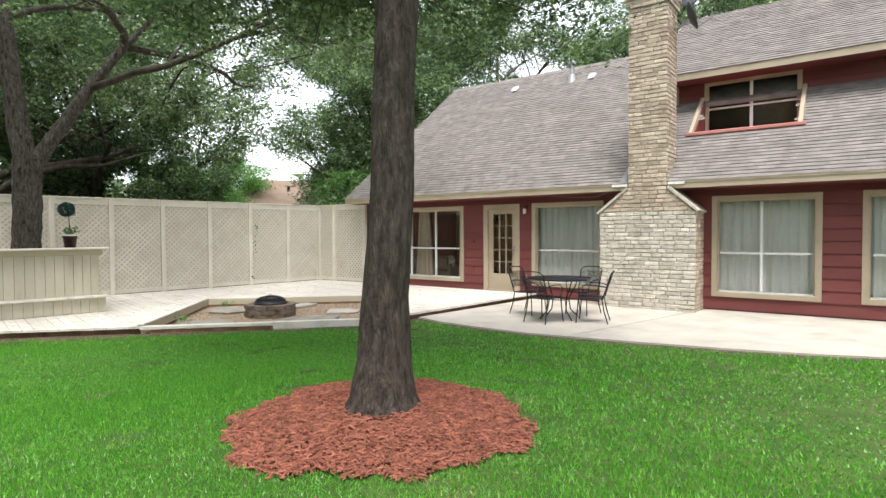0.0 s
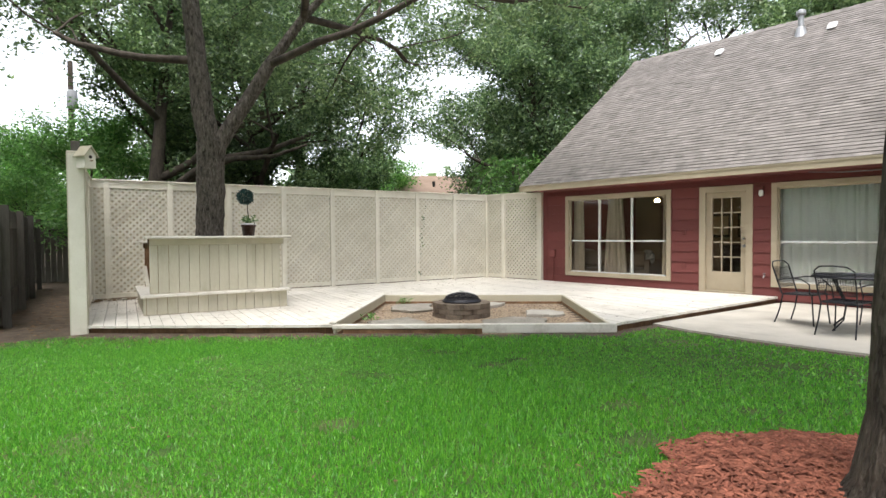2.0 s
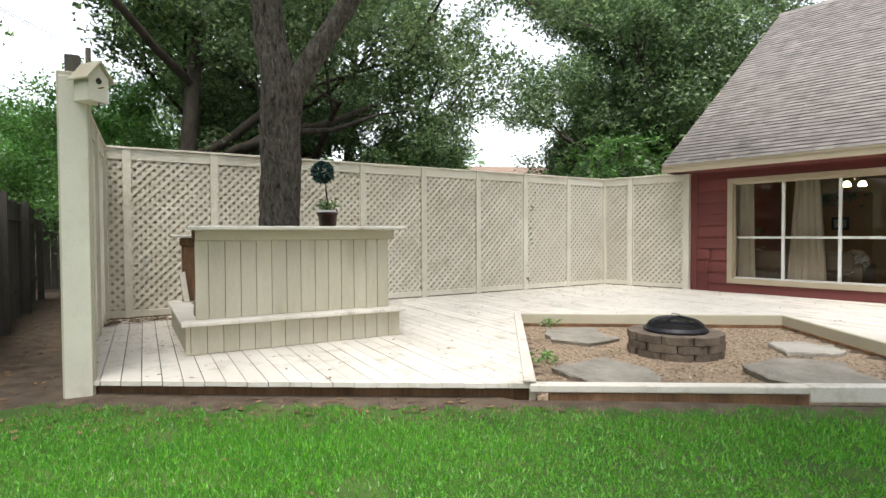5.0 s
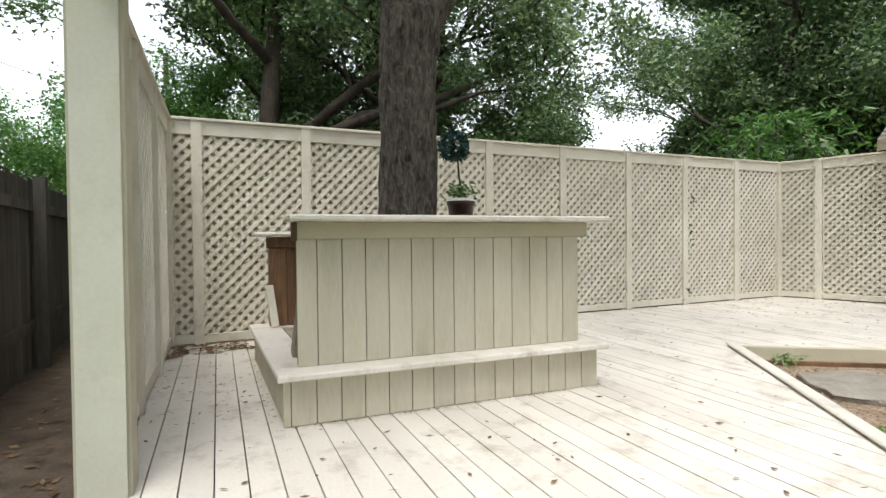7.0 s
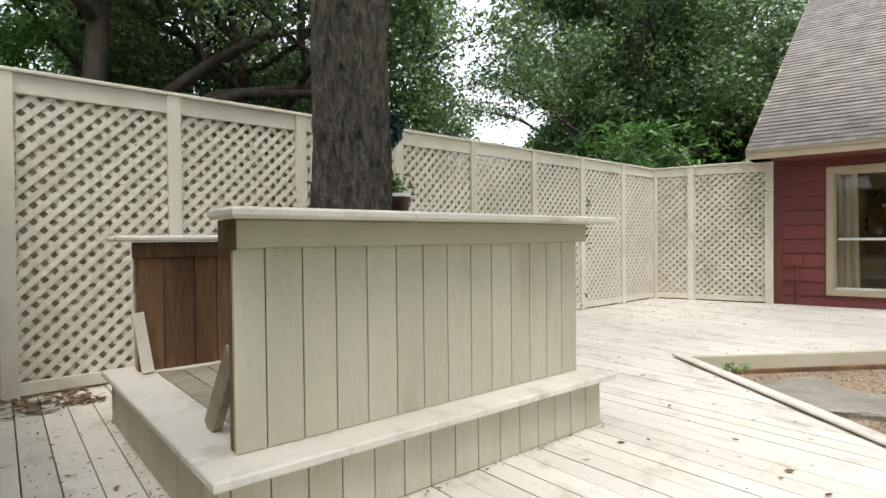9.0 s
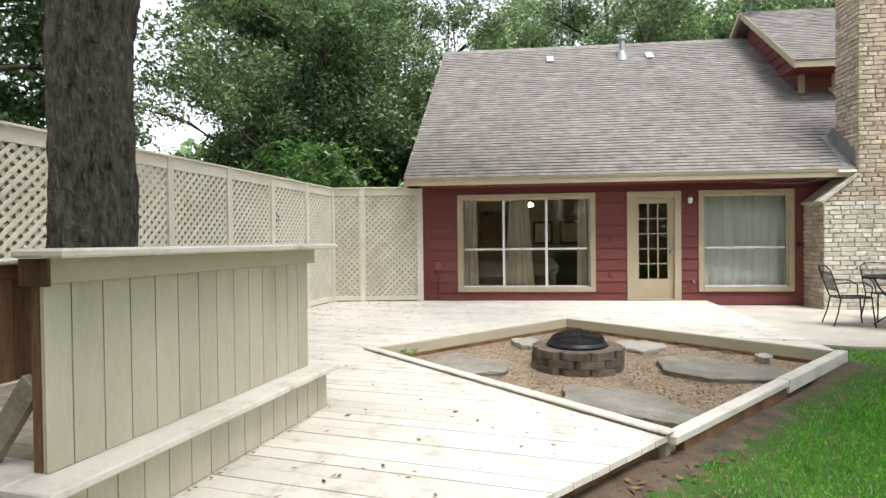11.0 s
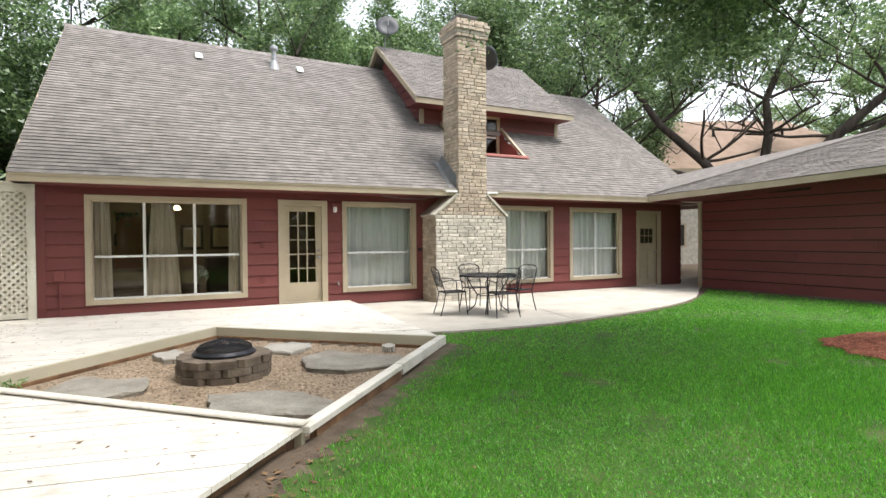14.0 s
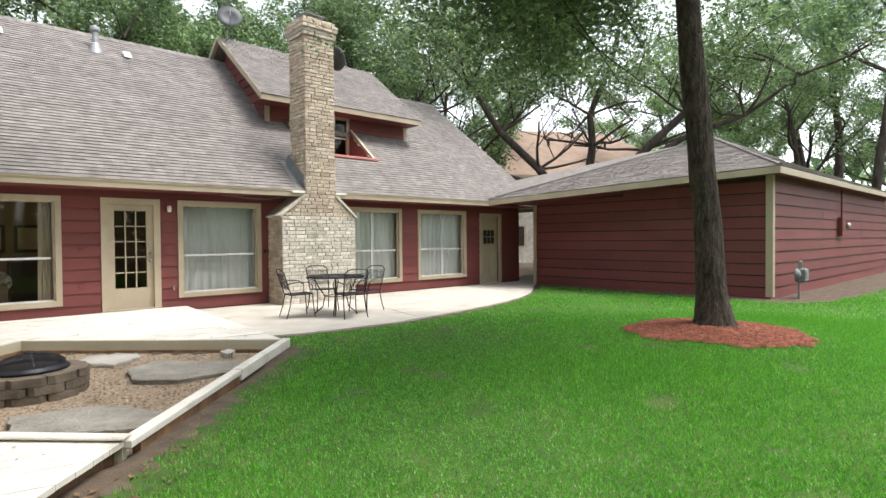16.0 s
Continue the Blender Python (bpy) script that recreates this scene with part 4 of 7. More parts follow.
def make_chimney():
    ch = thing("chimney", "tall pale rough-brick chimney with sloped shoulders and mossy base", "chimney")
    bx0, bx1, by1, bz1 = -5.41, -3.55, 12.1, 1.83
    sx0, sx1, sz0, sz1 = -4.83, -4.08, 2.30, 6.02
    in_ = 0.02
    core = Geo().box((bx0 + in_, CH_Y + in_, -0.2), (bx1 - in_, by1, bz1)).box((sx0 + in_, CH_Y + in_, bz1), (sx1 - in_, 12.12, sz1))
    sh = [(bx0 + in_, bz1), (bx1 - in_, bz1), (sx1, sz0), (sx0, sz0)]
    n = 4
    v = [(x, y, z) for y in (CH_Y + in_, by1) for x, z in sh]
    core.add(v, [(0, 1, 2, 3), (7, 6, 5, 4)] + [(i, n + i, n + (i + 1) % n, (i + 1) % n) for i in range(4)])
    part("core", core, MORTAR, ch)
    pool = {}
    joined = Geo()
    H = 0.082

    def lay(x0, x1, z, m, single, odd):
        x = x0
        first = True
        while x < x1 - 0.03:
            w = random.choice((0.16, 0.2, 0.24, 0.28)) * (0.55 if first and odd else 1)
            first = False
            w = min(w, x1 - x)
            if x1 - x - w < 0.07:
                w = x1 - x
            key = round(w / 0.02)
            sd = random.randrange(3)
            mm = m @ Matrix.Translation((x, 0, z)) @ Matrix.Diagonal((w / (key * 0.02), 1, random.uniform(0.94, 1.04), 1))
            if (key, sd) not in pool:
                pool[key, sd] = brick_mesh(key * 0.02 - 0.010, H - 0.010, 0.024, key * 7 + sd)
            if single:
                if ("me", key, sd) not in pool:
                    pool["me", key, sd] = pool[key, sd].mesh("brick", BRICK)
                ob = part("brick", pool["me", key, sd], None, ch)
                ob.matrix_basis = mm
            else:
                joined.add(pool[key, sd].v, pool[key, sd].f, mm)
            x += w
    front = Matrix.Translation((0, CH_Y + in_, 0))
    k = 0
    z = -0.12
    while z < sz0 - 0.02:
        if z < bz1 - 0.02:
            a, b = bx0, bx1
        else:
            q = (z - bz1) / (sz0 - bz1)
            a, b = bx0 + (sx0 - bx0) * q + 0.05, bx1 + (sx1 - bx1) * q - 0.05
        lay(a, b, z, front, z < bz1, k % 2)
        if z < bz1 - 0.05:
            lay(0, by1 - CH_Y, z, Matrix.Translation((bx0 + in_, by1, 0)) @ Matrix.Rotation(radians(-90), 4, "Z"), False, k % 2)
            lay(0, by1 - CH_Y, z, Matrix.Translation((bx1 - in_, CH_Y, 0)) @ Matrix.Rotation(radians(90), 4, "Z"), False, k % 2)
        z += H
        k += 1
    while z < sz1 + 0.24:
        out = 0.0 if z < sz1 - 0.16 else (0.035 if z < sz1 - 0.02 else (0.07 if z < sz1 + 0.12 else 0.03))
        m0 = Matrix.Translation((0, -out, 0))
        lay(sx0 - out, sx1 + out, z, front @ m0, False, k % 2)
        lay(-out, 12.12 - CH_Y + out, z, Matrix.Translation((sx0 + in_ - out, 12.12, 0)) @ Matrix.Rotation(radians(-90), 4, "Z"), False, k % 2)
        lay(-out, 12.12 - CH_Y + out, z, Matrix.Translation((sx1 - in_ + out, CH_Y, 0)) @ Matrix.Rotation(radians(90), 4, "Z"), False, k % 2)
        z += H
        k += 1
    tagged(part("bricks", joined, BRICKS, ch), kind="stuff")
    part("crown", Geo().box((sx0 - 0.05, CH_Y - 0.04, sz1 - 0.1), (sx1 + 0.05, 12.15, sz1 + 0.2), None, 0.03), MORTAR, ch)
    for a, b in (((bx0 - 0.03, bz1 - 0.02), (sx0, sz0)), ((bx1 + 0.03, bz1 - 0.02), (sx1, sz0))):
        d = Vector((b[0] - a[0], b[1] - a[1])).normalized()
        nrm = Vector((-d.y, d.x)) if d.x > 0 else Vector((d.y, -d.x))
        v = [(p[0] + nrm.x * q, y, p[1] + nrm.y * q) for y in (CH_Y - 0.03, by1) for p in (a, b) for q in (0.0, 0.05)]
        part("shoulder_slab", Geo().add(v, [(0, 1, 3, 2), (4, 6, 7, 5), (0, 4, 5, 1), (2, 3, 7, 6), (1, 5, 7, 3), (0, 2, 6, 4)]), BRICK, ch, "mossy sloped shoulder slab")
    top = sz1 + 0.26
    part("flue", Geo().tube([(-4.46, 11.77, top), (-4.46, 11.77, top + 0.13)], 0.14, 14), GREY_METAL, ch)
    part("rain_cap", Geo().box((-4.72, 11.55, top + 0.13), (-4.2, 12.0, top + 0.15)).add([(-4.72, 11.55, top + 0.15), (-4.2, 11.55, top + 0.15), (-4.2, 12.0, top + 0.15), (-4.72, 12.0, top + 0.15), (-4.46, 11.77, top + 0.24)], [(0, 1, 4), (1, 2, 4), (2, 3, 4), (3, 0, 4)]), GREY_METAL, ch, "galvanised rain cap")
    part("flashing", Geo().box((-5.16, EAVE_Y - 0.06, EAVE_Z - 0.075), (-4.85, EAVE_Y + 0.05, EAVE_Z - 0.03)), FLASH, ch, "white metal gutter end")
    part("flashing", Geo().box((-4.06, EAVE_Y - 0.06, EAVE_Z - 0.075), (-3.77, EAVE_Y + 0.05, EAVE_Z - 0.03)), FLASH, ch, "white metal gutter end")
    part("step_flashing", Geo().add([(-4.84, 11.5, 2.44), (-4.84, 12.35, 3.14), (-4.98, 12.35, 3.16), (-5.02, 11.5, 2.47), (-4.84, 11.5, 2.75), (-4.84, 12.2, 3.3)], [(0, 1, 2, 3), (0, 4, 5, 1)]), GREY_METAL, ch)


make_chimney()

# ---------- garage and covered way ----------
GX, GY0, GY1 = 3.07, 4.51, 11.22


def make_garage():
    wall = thing("wall_garage", "dark red lap-sided garage wall with tan corner post", "wall", kind="structure")
    zt = lambda y: 2.44 + (GY1 - y) / (GY1 - GY0) * 0.33
    v = [(x, y, z) for x in (GX, GX + 0.14) for y, z in ((GY0, -0.06), (GY1, -0.16), (GY1, zt(GY1)), (GY0, zt(GY0)))]
    # core coloured near black: lap shadow painted into the gaps between boards
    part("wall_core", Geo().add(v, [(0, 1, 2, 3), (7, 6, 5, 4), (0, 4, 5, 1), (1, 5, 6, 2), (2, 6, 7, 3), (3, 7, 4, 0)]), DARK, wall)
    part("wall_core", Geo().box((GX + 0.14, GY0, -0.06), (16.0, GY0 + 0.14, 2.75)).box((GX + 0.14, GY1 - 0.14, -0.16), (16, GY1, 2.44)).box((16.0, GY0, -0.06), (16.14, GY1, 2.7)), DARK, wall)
    west = Matrix.Translation((GX, GY1, 0)) @ Matrix.Rotation(radians(-90), 4, "Z")
    tall = 0.272
    z = -0.13
    while z < 2.74:
        # each board stops where the sloping soffit cuts it
        start = 0.06
        if z + tall > 2.44:
            start = max(0.06, (z + tall - 2.44) / 0.33 * (GY1 - GY0))
        h = min(tall, 2.76 - z)
        if start < GY1 - GY0 - 0.2:
            if start > 0.1 and 2.43 - z > 0.04:
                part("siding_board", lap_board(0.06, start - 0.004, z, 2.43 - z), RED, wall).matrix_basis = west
            x = start
            while x < GY1 - GY0:
                e = GY1 - GY0 if GY1 - GY0 - x < 5.5 else x + random.uniform(2.6, 4.8)
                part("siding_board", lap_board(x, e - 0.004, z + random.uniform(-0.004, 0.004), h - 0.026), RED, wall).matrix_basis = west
                x = e
        for a, b in ((0.0, 4.2), (4.2, 8.9), (8.9, 12.9)):
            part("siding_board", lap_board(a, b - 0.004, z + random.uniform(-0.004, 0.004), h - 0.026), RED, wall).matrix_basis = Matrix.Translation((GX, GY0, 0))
        z += tall
    part("corner_post", Geo().box((GX - 0.05, GY0 - 0.05, -0.08), (GX + 0.09, GY0 - 0.026, 2.72)).box((GX - 0.05, GY0 - 0.026, -0.08), (GX - 0.026, GY0 + 0.1, 2.72)), TAN, wall)
    part("corner_post", Geo().box((GX - 0.05, GY1 - 0.07, -0.1), (GX + 0.0, GY1 + 0.04, 2.42)), TAN, wall)
    part("footing", Geo().box((GX - 0.02, GY0 - 0.02, -0.3), (16, GY0 + 0.1, -0.05)).box((GX - 0.02, GY0 + 0.1, -0.3), (GX + 0.1, GY1, -0.1)), CONCRETE, wall)
    roof = thing("roof_garage", "low hipped shingle roof of the garage and covered way", "roof", kind="structure")
    # eave corners: covered way by the house, then the garage corner
    A, B, C = Vector((1.22, 11.50, 2.45)), Vector((2.52, 4.17, 2.84)), Vector((16.3, 4.17, 2.82))
    P, Q = Vector((6.3, 7.1, 4.25)), Vector((13.0, 7.1, 4.15))
    D, E = Vector((3.2, 13.4, 3.1)), Vector((16.3, 12.4, 2.5))
    faces = [[A, B, P], [B, C, Q, P], [A, P, D], [D, P, Q, E], [C, E, Q]]
    g = Geo()
    for f in faces:
        k = len(g.v)
        g.v += [tuple(p) for p in f]
        g.f.append(tuple(range(k, k + len(f))))
    part("roof_deck", g, SHINGLES, roof)

    def courses(p0, p1, apex0, apex1, step=0.127):
        """Tabs on a slope between an eave line and a ridge line (or point)."""
        out = Geo()
        n = int(((apex0 + apex1) / 2 - (p0 + p1) / 2).length / step) + 1
        nrm = (p1 - p0).cross(apex0 - p0).normalized()
        for r in range(n):
            k0, k1 = r / n, (r + 1.05) / n
            a, b = p0.lerp(apex0, k0), p1.lerp(apex1, k0)
            c, e = p0.lerp(apex0, min(k1, 1)), p1.lerp(apex1, min(k1, 1))
            cnt = max(1, int((b - a).length / 0.3))
            us = [0] + sorted((i + random.uniform(-0.3, 0.3)) / cnt for i in range(1, cnt)) + [1]
            for u, w in zip(us, us[1:]):
                w2 = w - 0.004 / max((b - a).length, 0.1)
                t = nrm * random.choice((0.012, 0.015, 0.018))
                lo = nrm * 0.002
                out.add([a.lerp(b, u) + lo, a.lerp(b, w2) + lo, a.lerp(b, w2) + t, a.lerp(b, u) + t, c.lerp(e, u) + lo, c.lerp(e, w2) + lo], [(0, 1, 2, 3), (3, 2, 5, 4), (0, 3, 4), (1, 5, 2)])
        return out
    for p0, p1, q0, q1 in ((A, B, P, P), (B, C, P, Q)):
        tagged(part("shingles", courses(p0, p1, q0, q1), SHINGLES, roof), kind="stuff")
    hip = Geo()
    for a, b in ((B, P), (P, Q), (A, P)):
        n = int((b - a).length / 0.22)
        for i in range(n):
            p, q = a.lerp(b, i / n), a.lerp(b, (i + 1) / n)
            hip.tube([p + Vector((0, 0, 0.02)), q + Vector((0, 0, 0.005))], 0.05, 4)
    part("hip_cap", hip, SHINGLES, roof)

    def fascia(a, b, inward):
        v = [tuple(p + inward * q + Vector((0, 0, -dz))) for p in (a, b) for q, dz in ((0.0, 0.01), (0.0, 0.16), (0.03, 0.16), (0.03, 0.01))]
        part("fascia", Geo().add(v, [(0, 1, 2, 3), (7, 6, 5, 4), (0, 4, 5, 1), (1, 5, 6, 2), (2, 6, 7, 3), (3, 7, 4, 0)]), TAN, roof)
    fascia(A, B, Vector((1, 0, 0)))
    fascia(B, C, Vector((0, 1, 0)))
    dn = Vector((0, 0, -0.135))
    part("soffit", Geo().add([tuple(p + dn) for p in (A + Vector((0.03, 0, 0)), B + Vector((0.03, 0.03, 0)), Vector((GX + 0.02, GY0, B.z)), Vector((GX + 0.02, GY1, A.z + 0.02)))], [(0, 1, 2, 3)]), RED, roof)
    part("soffit", Geo().add([tuple(p + dn) for p in (B + Vector((0.03, 0.03, 0)), C + Vector((0, 0.03, 0)), Vector((16.3, GY0 + 0.02, C.z)), Vector((GX, GY0 + 0.02, B.z)))], [(0, 1, 2, 3)]), RED, roof)
    part("ceiling_boards", Geo().box((1.4, 11.3, 2.29), (5.8, 12.1, 2.31)).box((3.35, 12.1, 2.29), (5.8, 15.5, 2.31)), RED, roof)


make_garage()

# ---------- lattice fence ----------
FENCE_TOP = 2.31


def lattice_panel(width, double=True, gap=0.0, post=0.1, step=0.118, z0=0.02, z1=FENCE_TOP):
    """A lattice panel from x = 0 to width, facing -y: rails, two posts' worth of trim and crossed slats on both faces."""
    p = thing("lattice_fence_panel", "cream painted lattice fence panel standing on the deck", "fence panel", group="lattice fence panels")
    part("post", Geo().box((-post / 2, -0.05, -0.1), (post / 2, 0.05, z1 - 0.005), None, 0.006), CREAM, p)
    part("top_rail", Geo().box((post / 2, -0.03, z1 - 0.17), (width - post / 2, 0.03, z1 - 0.03), None, 0.004), CREAM, p)
    part("cap_rail", Geo().box((-post / 2, -0.06, z1 - 0.028), (width - post / 2 - 0.002, 0.06, z1), None, 0.005), CREAM, p)
    part("bottom_rail", Geo().box((post / 2, -0.03, z0), (width - post / 2, 0.03, z0 + 0.09), None, 0.004), CREAM, p)
    a, b, c, d = post / 2 - 0.01, width - post / 2 + 0.01, z0 + 0.07, z1 - 0.15
    h = 0.021                      # half a slat's width
    step = step if double else 0.128
    poly0 = [(a, c), (b, c), (b, d), (a, d)]
    backs = Geo()
    for face, lays in ((0, ((1, -0.014, -0.006), (-1, -0.005, 0.003))), (1, ((1, 0.032 + gap, 0.038 + gap), (-1, 0.039 + gap, 0.045 + gap)))):
        if face and not double:
            continue
        for sg, y0, y1 in lays:
            # slats where x - sg*z = const
            lo = min(x - sg * z for x, z in poly0)
            hi = max(x - sg * z for x, z in poly0)
            q = lo + (0.03 if face == 0 else 0.089)
            r = (h + 0.007 * face) * math.sqrt(2)
            while q < hi:
                pl = clip(clip(poly0, 1, -sg, q + r), -1, sg, -(q - r))
                if len(pl) > 2:
                    n = len(pl)
                    v = [(x, y0, z) for x, z in pl] + [(x, y1, z) for x, z in pl]
                    f = [tuple(range(n)), tuple(range(2 * n - 1, n - 1, -1))] + [(i, n + i, n + (i + 1) % n, (i + 1) % n) for i in range(n)]
                    if face == 0:
                        part("slat", Geo().add(v, f), CREAM, p)
                    else:
                        backs.add(v, f)
                q += step
    if double:
        tagged(part("back_slats", backs, BACK_SLAT, p, "second lattice layer behind, its cream darkened for shade"), kind="stuff")
    return p


def make_fence():
    def run(a, b, marks, double=True, wide=None):
        d = Vector((b[0] - a[0], b[1] - a[1]))
        ang = math.atan2(d.y, d.x)
        u = d.normalized()
        for s, e in zip(marks, marks[1:]):
            w = lattice_panel(e - s, double, 0.032 if e == wide else 0.0)
            w.matrix_basis = Matrix.Translation((a[0] + u.x * s, a[1] + u.y * s, 0)) @ Matrix.Rotation(ang, 4, "Z")
        end = part("lattice_end_post", Geo().box((-0.06, -0.055, -0.1), (0.06, 0.055, FENCE_TOP), None, 0.006), CREAM)
        end.matrix_basis = Matrix.Translation((b[0], b[1], 0)) @ Matrix.Rotation(ang, 4, "Z")
        tagged(end, "cream painted square fence post at the run's end", "fence post")
    L = math.hypot(FENCE_A[0] - FENCE_B[0], FENCE_A[1] - FENCE_B[1])
    # posts, counted from the corner by the house, turned round so that the panels face the yard
    run(FENCE_B, FENCE_A, [L - s for s in (9.467, 9.18, 8.08, 6.94, 5.76, 4.6, 3.42, 2.27, 1.1, 0.0)])
    run(FENCE_A, (-12.78, 12.03), [0.0, 0.62, 1.785], wide=1.785)
    run((FENCE_C[0] - 0.12, FENCE_C[1] + 0.03), FENCE_B, [0.0, 1.05, 2.15, 3.39], False)


make_fence()


def make_end_post():
    """The tall boxed post at the deck's open end, with its short dark stub on top."""
    d = Vector((FENCE_B[0] - FENCE_C[0], FENCE_B[1] - FENCE_C[1]))
    m = Matrix.Translation((FENCE_C[0], FENCE_C[1], 0)) @ Matrix.Rotation(math.atan2(d.y, d.x), 4, "Z")
    m = Matrix.Translation((0.0, 0.05, 0.0)) @ m
    post = thing("fence_end_post", "tall boxed cream post at the open end of the lattice screen", "post", m)
    part("box_post", Geo().box((-0.085, -0.10, LOW - 0.05), (0.085, 0.11, 2.36), None, 0.008), CREAM_BAR, post)
    part("face_board", Geo().box((-0.108, -0.085, LOW), (-0.086, 0.095, 2.32), None, 0.004), CREAM, post)
    part("inner_stub", Geo().box((-0.04, -0.04, 2.36), (0.06, 0.06, 2.5), None, 0.006), GREY_WOOD, post, "dark bare wood stub")
    return m


def make_birdhouse(m):
    # it hangs on the post's yard side, roof sloping to both sides
    b = thing("birdhouse", "small cream wooden birdhouse with a round hole, fixed to the post", "birdhouse", Matrix.Translation((FENCE_C[0] + 0.20, FENCE_C[1] + 0.13, 2.12)) @ Matrix.Rotation(radians(118), 4, "Z") @ Matrix.Scale(0.88, 4))
    w, dp, h, pk = 0.09, 0.18, 0.20, 0.32
    house = [(-w, 0.0), (w, 0.0), (w, h), (0, pk), (-w, h)]
    v = [(x, y, z) for y in (-dp / 2, dp / 2) for x, z in house]
    part("box", Geo().add(v, [(0, 1, 2, 3, 4), (9, 8, 7, 6, 5)] + [(i, 5 + i, 5 + (i + 1) % 5, (i + 1) % 5) for i in range(5)]), CREAM, b)
    for sg in (-1, 1):
        a = [(0, pk + 0.004), (sg * (w + 0.035), h - 0.035), (sg * (w + 0.035), h - 0.02), (0, pk + 0.022)]
        v = [(x, y, z) for y in (-dp / 2 - 0.035, dp / 2 + 0.03) for x, z in a]
        part("roof_board", Geo().add(v, [(0, 1, 2, 3), (7, 6, 5, 4)] + [(i, 4 + i, 4 + (i + 1) % 4, (i + 1) % 4) for i in range(4)]), CREAM_DULL, b)
    # no opening cut: a near-black disc paints the shade inside the entrance
    part("hole", Geo().spin([(0.026, 0), (0.026, 0.004), (0.02, 0.005)], 14, Matrix.Translation((0, -dp / 2 - 0.001, 0.17)) @ Matrix.Rotation(radians(90), 4, "X")), DARK, b, "dark round entrance")
    part("perch", Geo().tube([(0, -dp / 2, 0.11), (0, -dp / 2 - 0.06, 0.11)], 0.006, 6), BROWN_WOOD, b)
    part("hook", Geo().tube([(0.05, -0.02, 0.0), (0.05, -0.02, -0.04)], 0.005, 6), IRON, b)


make_birdhouse(make_end_post())

# ---------- bar round the tree ----------
BAR = Matrix.Translation((-12.838, 2.65, 0)) @ Matrix.Rotation(radians(79.3), 4, "Z")   # x along the front, y into it
BAR_W, BAR_D = 2.175, 1.95


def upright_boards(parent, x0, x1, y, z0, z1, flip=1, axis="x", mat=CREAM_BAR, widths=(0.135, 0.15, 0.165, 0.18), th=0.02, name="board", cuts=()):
    """A row of upright boards with thin gaps. flip: -1 faces -y (or -x)."""
    if not cuts:
        cuts = [x0]
        while cuts[-1] < x1:
            e = cuts[-1] + random.choice(widths)
            cuts.append(x1 if x1 - e < 0.06 else e)
    for x, e in zip(cuts, cuts[1:]):
        w = e - x
        lo, hi = (x + 0.003, min(y, y + flip * th), z0), (x + w - 0.003, max(y, y + flip * th), z1)
        g = Geo().box(lo, hi, None, 0.003)
        if axis == "y":
            g.v = [(b, a, c) for a, b, c in g.v]
            g.f = [tuple(reversed(q)) for q in g.f]
        part(name, g, mat, parent)


